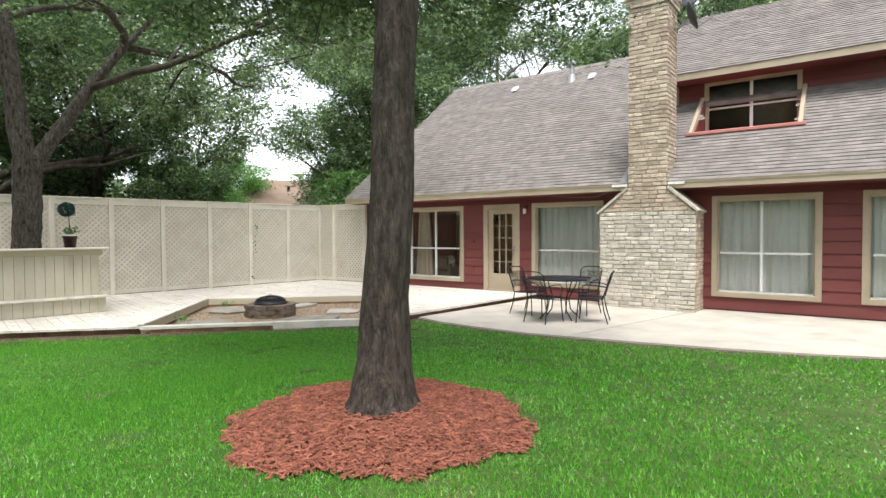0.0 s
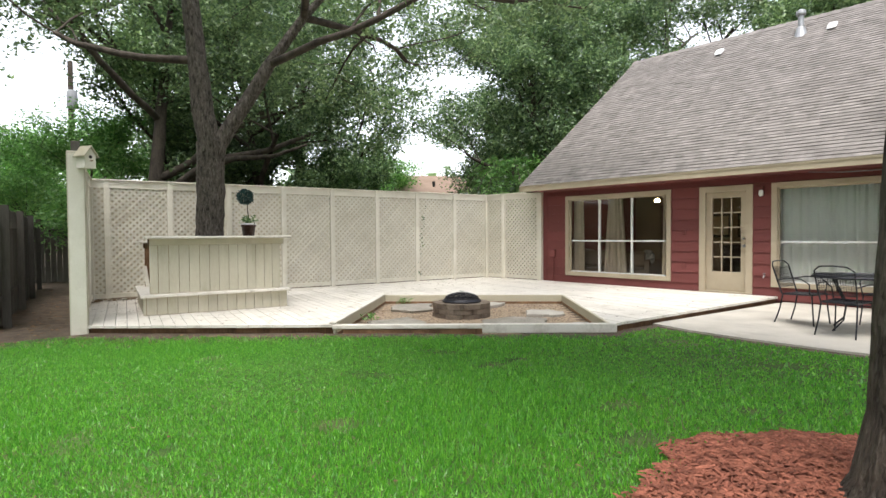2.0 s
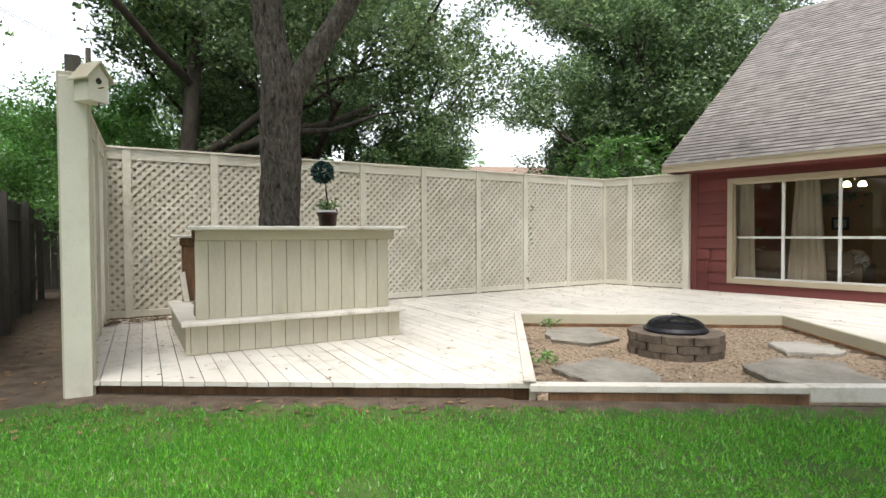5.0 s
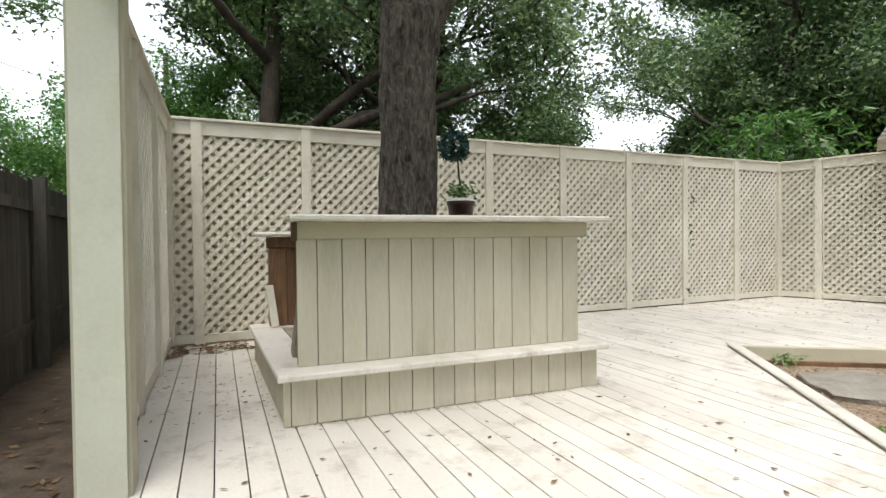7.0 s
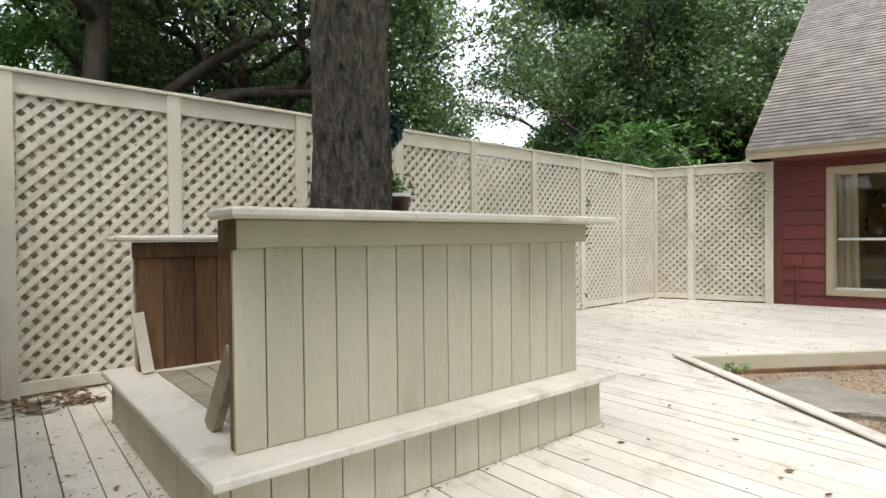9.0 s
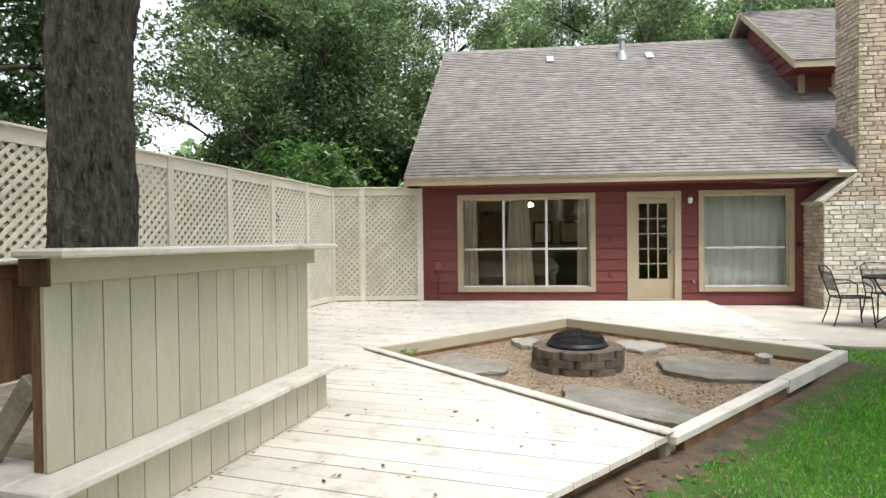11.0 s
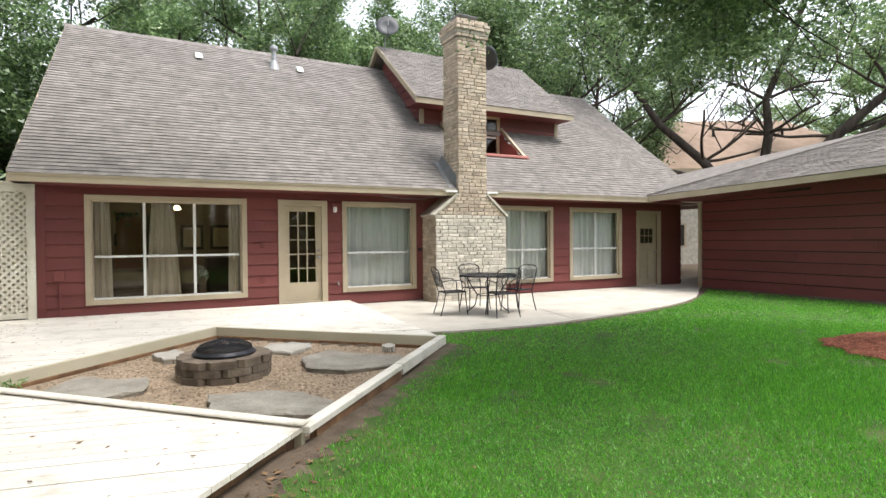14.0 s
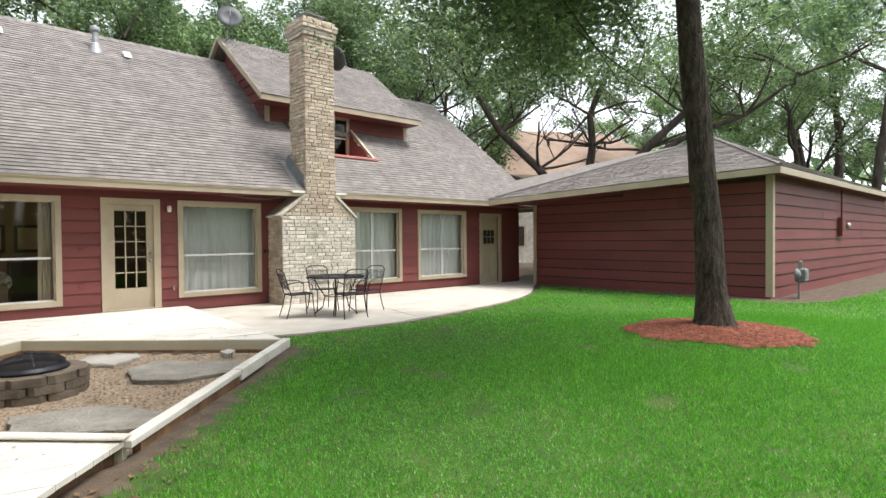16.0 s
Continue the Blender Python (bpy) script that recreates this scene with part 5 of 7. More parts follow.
def make_bar():
    bar = thing("tree_bar", "cream boarded garden bar with bench ledge built round a tree", "bar", BAR)
    L, W, D = 0.315, BAR_W, BAR_D
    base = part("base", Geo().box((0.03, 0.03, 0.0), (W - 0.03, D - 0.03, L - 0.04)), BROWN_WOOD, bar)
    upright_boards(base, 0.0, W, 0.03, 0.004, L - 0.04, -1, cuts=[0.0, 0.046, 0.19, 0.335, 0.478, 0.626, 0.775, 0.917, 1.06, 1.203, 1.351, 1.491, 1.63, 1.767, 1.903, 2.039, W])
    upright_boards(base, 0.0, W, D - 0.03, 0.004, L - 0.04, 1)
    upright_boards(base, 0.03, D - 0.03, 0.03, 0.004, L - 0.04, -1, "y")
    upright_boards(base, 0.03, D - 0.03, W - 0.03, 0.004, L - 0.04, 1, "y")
    e, o, wd = 0.036, 0.076, 0.25
    for lo, hi in (((-e, -o, L - 0.038), (W + e, -o + wd, L)), ((-e, D + o - wd, L - 0.038), (W + e, D + o, L)), ((-e, -o + wd + 0.004, L - 0.038), (-e + wd, D + o - wd - 0.004, L - 0.002)), ((W + e - wd, -o + wd + 0.004, L - 0.038), (W + e, D + o - wd - 0.004, L - 0.002))):
        part("ledge_board", Geo().box(lo, hi, None, 0.007), DECK, bar)
    x = -e + wd + 0.01
    while x < W - wd:
        part("floor_plank", Geo().box((x, -o + wd + 0.005, L - 0.05), (x + 0.134, D + o - wd - 0.005, L - 0.012), None, 0.004), FLOOR_WOOD, bar)
        x += 0.142
    # counter front
    f0, f1, T = 0.10, W - 0.085, 1.17
    yf, yb = 0.10, D - 0.12
    part("frame", Geo().box((f0 + 0.01, yf + 0.045, L), (f0 + 0.09, yf + 0.09, T - 0.03)).box((f1 - 0.09, yf + 0.045, L), (f1 - 0.01, yf + 0.09, T - 0.03)).box((f0 + 0.09, yf + 0.045, T - 0.12), (f1 - 0.09, yf + 0.09, T - 0.03)), BROWN_WOOD, bar)
    # unseen brown sheet added to keep light out of the board gaps
    part("sheathing", Geo().box((f0 + 0.01, yf + 0.034, L + 0.002), (f1 - 0.01, yf + 0.04, T - 0.125)), BROWN_WOOD, bar)
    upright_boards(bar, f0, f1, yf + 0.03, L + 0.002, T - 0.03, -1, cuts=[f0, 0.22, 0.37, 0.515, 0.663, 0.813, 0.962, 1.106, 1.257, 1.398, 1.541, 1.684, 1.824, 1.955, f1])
    part("apron", Geo().box((f0 + 0.004, yf - 0.022, T - 0.104), (f1 + 0.055, yf + 0.009, T - 0.002), None, 0.004), CREAM_DULL, bar, "yellowed apron board")
    part("end_block", Geo().box((f0 - 0.014, yf - 0.03, T - 0.112), (f0 + 0.002, yf + 0.12, T - 0.002), None, 0.003), BROWN_WOOD, bar, "dark bare end block")
    part("counter", Geo().box((f0 - 0.06, yf - 0.165, T), (f1 + 0.15, yf + 0.09, T + 0.037), None, 0.01), DECK, bar)
    # back and right walls, lower back counter
    B = 1.095
    upright_boards(bar, f0 + 0.02, f1, yb, L + 0.002, B - 0.004, -1, mat=BROWN_WOOD, name="back_board")
    upright_boards(bar, f0 + 0.02, f1, yb + 0.05, L + 0.002, B - 0.004, 1, name="outer_board")
    part("back_apron", Geo().box((f0, yb - 0.05, B - 0.1), (f1, yb - 0.022, B - 0.004), None, 0.004), BROWN_WOOD, bar)
    part("back_counter", Geo().box((f0 - 0.1, yb - 0.12, B), (f1 + 0.1, yb + 0.18, B + 0.035), None, 0.01), DECK, bar)
    upright_boards(bar, yf + 0.1, yb - 0.03, f1 - 0.04, L + 0.002, B - 0.02, 1, "y", name="end_board")
    # short planks left inside
    part("brace", Geo().box((0, 0, 0), (0.035, 0.1, 0.46), Matrix.Translation((f0 + 0.02, yf + 0.36, L - 0.04)) @ Matrix.Rotation(radians(38), 4, "X"), 0.004), FLOOR_WOOD, bar, "slanting brace plank")
    lean = part("loose_plank", Geo().box((-0.032, -0.012, 0), (0.032, 0.012, 0.36), BAR @ Matrix.Translation((f0 + 0.06, yb - 0.10, L + 0.006)) @ Matrix.Rotation(radians(-7), 4, "Y") @ Matrix.Rotation(radians(-7), 4, "X"), 0.003), CREAM)
    tagged(lean, "short cream plank leaning inside the bar", "plank")


make_bar()


def make_topiary():
    rng = np.random.default_rng(5)
    p = thing("potted_topiary", "small ball topiary in a dark brown pot on the bar", "potted plant", (-14.16, 4.84, 1.131))
    part("pot", Geo().spin([(0.095, 0), (0.128, 0.25), (0.138, 0.25), (0.141, 0.31), (0.13, 0.31), (0.124, 0.27), (0.02, 0.265)], 24), POT, p, "dark brown pot with a chipped pale rim", True)
    part("rim_wear", Geo().spin([(0.13, 0.308), (0.143, 0.29), (0.143, 0.316), (0.13, 0.317)], 24), FLASH, p, "whitish worn rim")
    part("soil", Geo().spin([(0.12, 0.28), (0.05, 0.295), (0.01, 0.296)], 18), SOIL, p)
    part("stem", Geo().tube([(0, 0, 0.27), (-0.012, 0.01, 0.42), (-0.03, 0.0, 0.56), (-0.06, 0.01, 0.72)], [0.011, 0.01, 0.009, 0.008], 7), BARK_DARK, p)
    d = rng.normal(size=(900, 3))
    d /= np.linalg.norm(d, axis=1)[:, None]
    c = d * (0.15 * rng.uniform(0.55, 1.0, 900) ** 0.4)[:, None] + np.array([-0.065, -0.03, 0.83])
    part("foliage_ball", leaf_cloud("foliage_ball", c, 0.045, 0.034, LEAF_TOPIARY, rng), None, p, "dark blue-green clipped ball")
    c = rng.normal(size=(160, 3)) * np.array([0.055, 0.055, 0.045]) + np.array([-0.02, 0, 0.38])
    tagged(part("underplanting", leaf_cloud("underplanting", c, 0.06, 0.035, LEAF_OAK, rng), None, p, "small leafy plants at the stem"), kind="stuff")


make_topiary()

# ---------- fire pit ----------


def make_fire_pit():
    cx, cy, z0 = -10.34, 6.90, -0.17
    ring = thing("fire_ring", "round fire ring of rough brown retaining blocks on gravel", "fire ring", (cx, cy, z0))
    n, ro, ri, h = 9, 0.465, 0.255, 0.083
    for k in range(3):
        for i in range(n):
            a0, a1 = 2 * math.pi * (i + 0.5 * k) / n + 0.012, 2 * math.pi * (i + 1 + 0.5 * k) / n - 0.012
            am = (a0 + a1) / 2
            r = ro + random.uniform(-0.012, 0.012)
            poly = [(ri * math.cos(a0), ri * math.sin(a0)), (r * 0.97 * math.cos(a0), r * 0.97 * math.sin(a0)), ((r + 0.02) * math.cos((a0 * 2 + am) / 3), (r + 0.02) * math.sin((a0 * 2 + am) / 3)), ((r + 0.02) * math.cos((a1 * 2 + am) / 3), (r + 0.02) * math.sin((a1 * 2 + am) / 3)), (r * 0.97 * math.cos(a1), r * 0.97 * math.sin(a1)), (ri * math.cos(a1), ri * math.sin(a1))]
            part("block", Geo().prism(poly, k * h + 0.003, (k + 1) * h - 0.002 + random.uniform(-0.003, 0.0)), BLOCK, ring)
    scr = thing("spark_screen", "black metal fire bowl with domed mesh spark screen", "spark screen", Matrix.Translation((cx, cy, z0 + 3 * h)) @ Matrix.Scale(0.88, 4))
    part("bowl_rim", Geo().spin([(0.30, -0.05), (0.36, 0.0), (0.37, 0.012), (0.37, 0.03), (0.345, 0.032), (0.34, 0.055), (0.325, 0.06), (0.31, 0.03)], 36), IRON, scr, "", True)
    part("bowl", Geo().spin([(0.30, -0.05), (0.22, -0.1), (0.05, -0.12)], 24), IRON, scr, "", True)
    dome = Geo()
    R, H = 0.325, 0.115
    for i in range(72):
        a = 2 * math.pi * i / 72
        dome.tube([(R * math.cos(t) * math.cos(a), R * math.cos(t) * math.sin(a), 0.058 + H * math.sin(t)) for t in np.linspace(0, 1.45, 8)], 0.0022 if i % 18 else 0.008, 4, False)
    for t in np.linspace(0.02, 1.4, 26):
        r = R * math.cos(t)
        dome.tube([(r * math.cos(a), r * math.sin(a), 0.058 + H * math.sin(t)) for a in np.linspace(0, 2 * math.pi, 37)], 0.0022, 4, False)
    part("mesh_dome", dome, IRON, scr, "fine black mesh dome")
    part("ash", Geo().spin([(0.3, 0.03), (0.15, 0.045), (0.01, 0.05)], 20), DARK, scr)
    part("handle", Geo().tube([(-0.05, 0, 0.165), (-0.045, 0, 0.2), (0.045, 0, 0.2), (0.05, 0, 0.165)], 0.006, 6), IRON, scr)


def flagstone(cx, cy, rx, ry, rot, seed, dz=0.0):
    r = random.Random(seed)
    n = 8
    poly = []
    for i in range(n):
        a = 2 * math.pi * i / n + r.uniform(-0.28, 0.28)
        k = r.uniform(0.72, 1.25)
        x, y = rx * k * math.cos(a), ry * k * math.sin(a)
        poly.append((x, y))
    # chipped edges between the corners
    poly = [q for (x0, y0), (x1, y1) in zip(poly, poly[1:] + poly[:1]) for q in ((x0, y0), (x0 * 0.67 + x1 * 0.33 + r.uniform(-0.03, 0.03), y0 * 0.67 + y1 * 0.33 + r.uniform(-0.03, 0.03)), (x0 * 0.33 + x1 * 0.67 + r.uniform(-0.03, 0.03), y0 * 0.33 + y1 * 0.67 + r.uniform(-0.03, 0.03)))]
    n = len(poly)
    g = Geo()
    z = [-0.06, 0.012, 0.03, 0.04]
    sc = [0.955, 0.985, 1.0, 0.975]
    for zz, s in zip(z, sc):
        g.v += [(x * s * r.uniform(0.985, 1.01), y * s * r.uniform(0.985, 1.01), zz + (r.uniform(-0.006, 0.006) if zz > 0 else 0)) for x, y in poly]
    g.f += [(i + k * n, (i + 1) % n + k * n, (i + 1) % n + (k + 1) * n, i + (k + 1) * n) for k in range(3) for i in range(n)]
    g.f.append(tuple(range(3 * n, 4 * n)))
    ob = part("flagstone", g, STONE_PALE if seed > 3 else STONE)
    ob.matrix_basis = pose(cx, cy, -0.15 + dz, r.uniform(-1, 1), r.uniform(-1, 1), rot)
    tagged(ob, ("flat pale irregular flagstone" if seed > 3 else "flat irregular grey flagstone") + " lying in the gravel", "flagstone", "flagstones in the fire pit")


def make_pit_floor():
    rng = np.random.default_rng(3)
    flat = Geo().prism([(TIP[0], TIP[1] + 0.08), (PIT_R[0] - 0.08, PIT_R[1]), (PIT_B[0], PIT_B[1] - 0.08), (PIT_L[0] + 0.08, PIT_L[1])], -0.25, -0.16)
    solid("gravel_bed", flat, GRAVEL, "tan gravel bed of the fire pit", "gravel")
    n = 9000
    x, y = rng.uniform(-12.7, -7.6, n), rng.uniform(4.3, 9.5, n)
    inner = [(TIP[0], TIP[1] + 0.15), (PIT_R[0] - 0.15, PIT_R[1]), (PIT_B[0], PIT_B[1] - 0.15), (PIT_L[0] + 0.15, PIT_L[1])]
    k = inside(inner, x, y) & (np.hypot(x + 10.34, y - 6.90) > 0.55)
    x, y = x[k], y[k]
    n = len(x)
    s = rng.uniform(0.010, 0.022, n)
    base = np.array([(1, 0, 0), (-0.5, 0.87, 0), (-0.5, -0.87, 0), (0.2, 0.1, 0.8)])
    a = rng.uniform(0, 6.28, n)
    rot = np.stack([np.stack([np.cos(a), -np.sin(a)], -1), np.stack([np.sin(a), np.cos(a)], -1)], 1)
    v = np.repeat(base[None], n, 0) * s[:, None, None]
    v[:, :, :2] = np.einsum("nij,nkj->nki", rot, v[:, :, :2])
    v += np.stack([x, y, np.full(n, -0.161)], -1)[:, None, :]
    f = np.array([(0, 1, 3), (1, 2, 3), (2, 0, 3)])[None] + 4 * np.arange(n)[:, None, None]
    tagged(new("pebbles", fast_mesh("pebbles", v.reshape(-1, 3), f.reshape(-1, 3), GRAVEL)), "loose tan pebbles over the gravel bed", "gravel", "", "stuff")


make_pit_floor()
make_fire_pit()
flagstone(-10.21, 5.45, 0.62, 0.48, -19, 1)
flagstone(-11.57, 6.82, 0.43, 0.54, 3, 2)
flagstone(-8.99, 6.78, 0.72, 0.56, -35, 3)
flagstone(-10.80, 8.07, 0.22, 0.42, 5, 4, 0.01)
flagstone(-9.42, 7.92, 0.36, 0.33, 67, 5)
flagstone(-8.26, 7.27, 0.14, 0.09, 75, 6, 0.02)

# ---------- patio furniture ----------
PATIO_Z = -0.095


def make_table(x, y, rot):
    t = thing("patio_table", "black wrought-iron patio table with a mesh top", "table", pose(x, y, PATIO_Z, 0, 0, rot))
    n = 8
    poly = [(0.56 * math.cos(2 * math.pi * (i + 0.5) / n), 0.56 * math.sin(2 * math.pi * (i + 0.5) / n)) for i in range(n)]
    rim = [(*p, 0.715) for p in poly] + [(*poly[0], 0.715)]
    part("rim", Geo().tube(rim, 0.016, 6), IRON, t)
    g = Geo()
    for k in np.arange(-0.52, 0.53, 0.026):
        w = math.sqrt(max(0.0, 0.53 ** 2 - k * k))
        g.box((-w, k - 0.0095, 0.711), (w, k + 0.0095, 0.716))
        g.box((k - 0.008, -w, 0.7165), (k + 0.008, w, 0.7195))
    tagged(part("mesh_top", g, IRON, t, "fine woven mesh top"), kind="stuff")
    for i in range(4):
        a = math.pi / 2 * i + math.pi / 4
        c, s = math.cos(a), math.sin(a)
        part("leg", Geo().tube([(0.40 * c, 0.40 * s, 0.70), (0.33 * c, 0.33 * s, 0.55), (0.20 * c, 0.20 * s, 0.35), (0.24 * c, 0.24 * s, 0.15), (0.40 * c, 0.40 * s, 0.015)], 0.012, 6), IRON, t)
    part("ring", Geo().tube([(0.2 * math.cos(a), 0.2 * math.sin(a), 0.35) for a in np.linspace(0, 2 * math.pi, 25)], 0.008, 5, False), IRON, t)


def make_chair():
    c = thing("patio_chair", "black wrought-iron patio chair with mesh seat and back", "chair", group="chairs round the patio table")
    part("seat_frame", Geo().tube([(-0.21, -0.2, 0.43), (0.21, -0.2, 0.43), (0.2, 0.2, 0.42), (-0.2, 0.2, 0.42), (-0.21, -0.2, 0.43)], 0.010, 6), IRON, c)
    g = Geo()
    for k in np.arange(-0.19, 0.2, 0.022):
        g.box((k - 0.0075, -0.2, 0.424), (k + 0.0075, 0.2, 0.427))
        g.box((-0.2, k - 0.0075, 0.4275), (0.2, k + 0.0075, 0.430))
    tagged(part("seat", g, IRON, c, "woven mesh seat"), kind="stuff")
    back = [(-0.2, 0.2, 0.42), (-0.215, 0.26, 0.6), (-0.22, 0.33, 0.82), (-0.15, 0.36, 0.875), (0, 0.37, 0.885), (0.15, 0.36, 0.875), (0.22, 0.33, 0.82), (0.215, 0.26, 0.6), (0.2, 0.2, 0.42)]
    part("back_frame", Geo().tube(back, 0.010, 6), IRON, c)
    g = Geo()
    for i in range(15):
        x = -0.19 + 0.38 * i / 14
        g.tube([(x, 0.235, 0.52), (x, 0.265, 0.62), (x * 1.03, 0.325, 0.8)], 0.003, 4, False)
    for z, y in zip(np.linspace(0.52, 0.8, 14), np.linspace(0.235, 0.325, 14)):
        g.tube([(-0.205, y, z), (0.205, y, z)], 0.003, 4, False)
    tagged(part("back_mesh", g, IRON, c, "woven mesh back"), kind="stuff")
    part("back_rail", Geo().tube([(-0.205, 0.235, 0.52), (0.205, 0.235, 0.52)], 0.006, 5), IRON, c)
    for sx in (-1, 1):
        part("leg", Geo().tube([(0.2 * sx, -0.19, 0.43), (0.21 * sx, -0.21, 0.2), (0.225 * sx, -0.23, 0.008)], 0.010, 6), IRON, c)
        part("leg", Geo().tube([(0.2 * sx, 0.19, 0.42), (0.21 * sx, 0.23, 0.2), (0.225 * sx, 0.29, 0.008)], 0.010, 6), IRON, c)
        part("arm", Geo().tube([(0.215 * sx, 0.26, 0.62), (0.26 * sx, 0.1, 0.655), (0.265 * sx, -0.08, 0.65), (0.245 * sx, -0.18, 0.58), (0.215 * sx, -0.17, 0.43)], 0.009, 6), IRON, c)
    return c


make_table(-5.38, 9.36, 12)
chair = make_chair()
chair.matrix_basis = pose(-6.06, 9.53, PATIO_Z, 0, 0, 80)
for x, y, r in ((-5.23, 10.06, -8), (-4.75, 9.29, -75), (-5.41, 8.84, 170)):
    copy_thing(chair, pose(x, y, PATIO_Z, 0, 0, r))

# ---------- trees ----------


def branchy(rng, start, direction, length, radius, depth, geo, tips, bend=0.25, min_r=0.012, up=0.15):
    """A limb that splits again and again; its ends are kept for the leaves."""
    pts, rad = [Vector(start)], [radius]
    d = Vector(direction).normalized()
    n = max(3, int(length / 0.5))
    end_r = radius * (0.62 if depth else 0.3)
    for i in range(n):
        d = (d + Vector(rng.normal(size=3)) * bend * 0.5 + Vector((0, 0, up * 0.3))).normalized()
        pts.append(pts[-1] + d * (length / n))
        rad.append(radius + (end_r - radius) * (i + 1) / n)
        if depth <= 1 and i >= n // 3:
            tips.append(tuple(pts[-1]))
    geo.tube(pts, rad, 9 if radius > 0.12 else (6 if radius > 0.04 else 4), False, 0.12 if radius > 0.1 else 0.0)
    if depth == 0:
        tips.append(tuple(pts[-1]))
        return
    for k in range(int(rng.integers(2, 4)) + (1 if depth > 1 else 0)):
        i = int(rng.integers(max(1, n // 2), n + 1))
        side = Vector(rng.normal(size=3))
        side.z = abs(side.z) * 0.4
        nd = (d * 0.75 + side.normalized() * 0.85).normalized()
        branchy(rng, pts[i], nd, length * rng.uniform(0.55, 0.8), max(min_r, rad[i] * rng.uniform(0.45, 0.65)), depth - 1, geo, tips, bend, min_r, up)


def leaves_at(rng, tips, per, spread, length, width, mat, name="crown", droop=0.1):
    t = np.array(tips)
    c = np.repeat(t, per, axis=0) + rng.normal(size=(len(t) * per, 3)) * np.array([spread, spread, spread * 0.7])
    return leaf_cloud(name, c, length, width, mat, rng, droop)


def make_tree_kind(seed, height, radius, first, leaf, per, spread, lean=0.0, limbs=7, size=(0.17, 0.10), bark=BARK_DARK, depth=2, reach=0.33):
    """A trunk with limbs from a given height and a ragged crown; returns its two meshes."""
    rng = np.random.default_rng(seed)
    g, tips = Geo(), []
    pts = [Vector((0, 0, -0.1))]
    d = Vector((lean, rng.normal() * 0.05, 1)).normalized()
    n = 9
    for i in range(n):
        d = (d + Vector((rng.normal() * 0.06, rng.normal() * 0.06, 0.05))).normalized()
        pts.append(pts[-1] + d * height * 0.8 / n)
    rad = [radius * (1.25 if i == 0 else 1 - 0.75 * i / n) for i in range(n + 1)]
    g.tube(pts, rad, 12, False, 0.15)
    for k in range(limbs):
        u = first + (1 - first) * (k + rng.uniform(0, 0.8)) / limbs
        i = min(n - 1, int(u * n))
        p = pts[i].lerp(pts[i + 1], u * n - i) if u < 1 else pts[-1]
        a = k * 2.4 + rng.uniform(-0.5, 0.5)
        branchy(rng, p, (math.cos(a), math.sin(a), 0.45), height * reach * (1.15 - 0.5 * u), max(0.03, radius * 0.55 * (1.1 - 0.7 * u)), depth, g, tips)
    branchy(rng, pts[-1], (0, 0, 1), height * 0.22, radius * 0.25, 1, g, tips)
    return g.mesh("trunk", bark, smooth=True), leaves_at(rng, tips, per, spread, size[0], size[1], leaf)


def plant(kind, name, label, x, y, rot, s=1.0, z=LOW, group=""):
    t = thing(name, label, "tree", Matrix.Translation((x, y, z)) @ Matrix.Rotation(radians(rot), 4, "Z") @ Matrix.Scale(s, 4), group)
    part("trunk", kind[0], None, t)
    part("crown", kind[1], None, t)
    return t


KINDS = {
    "oak": make_tree_kind(11, 11, 0.26, 0.30, LEAF_OAK, 120, 0.27, size=(0.13, 0.086)),
    "oak_b": make_tree_kind(12, 12, 0.24, 0.25, LEAF_OAK, 120, 0.28, 0.1, size=(0.13, 0.086)),
    "dark": make_tree_kind(13, 10, 0.22, 0.12, LEAF_DARK, 120, 0.28, limbs=9, size=(0.125, 0.08)),
    "bright": make_tree_kind(14, 8, 0.14, 0.1, LEAF_BRIGHT, 80, 0.38, limbs=9, size=(0.14, 0.1)),
    "under": make_tree_kind(17, 5.6, 0.09, 0.06, LEAF_DARK, 80, 0.27, limbs=11, size=(0.13, 0.09), reach=0.36),
    "shrub": make_tree_kind(18, 2.5, 0.04, 0.05, LEAF_DARK, 60, 0.18, limbs=9, size=(0.10, 0.065), depth=1, reach=0.5),
    "pine": make_tree_kind(15, 19, 0.26, 0.55, LEAF_PINE, 90, 0.40, limbs=10, size=(0.26, 0.03), reach=0.17),
}
GREEN = {"under": "dense dark green understory tree", "shrub": "dark green leafy shrub", "oak": "green leafy oak", "oak_b": "tall green leafy oak", "dark": "dark dense evergreen oak", "bright": "light green leafy young tree", "pine": "tall pine with needle tufts"}
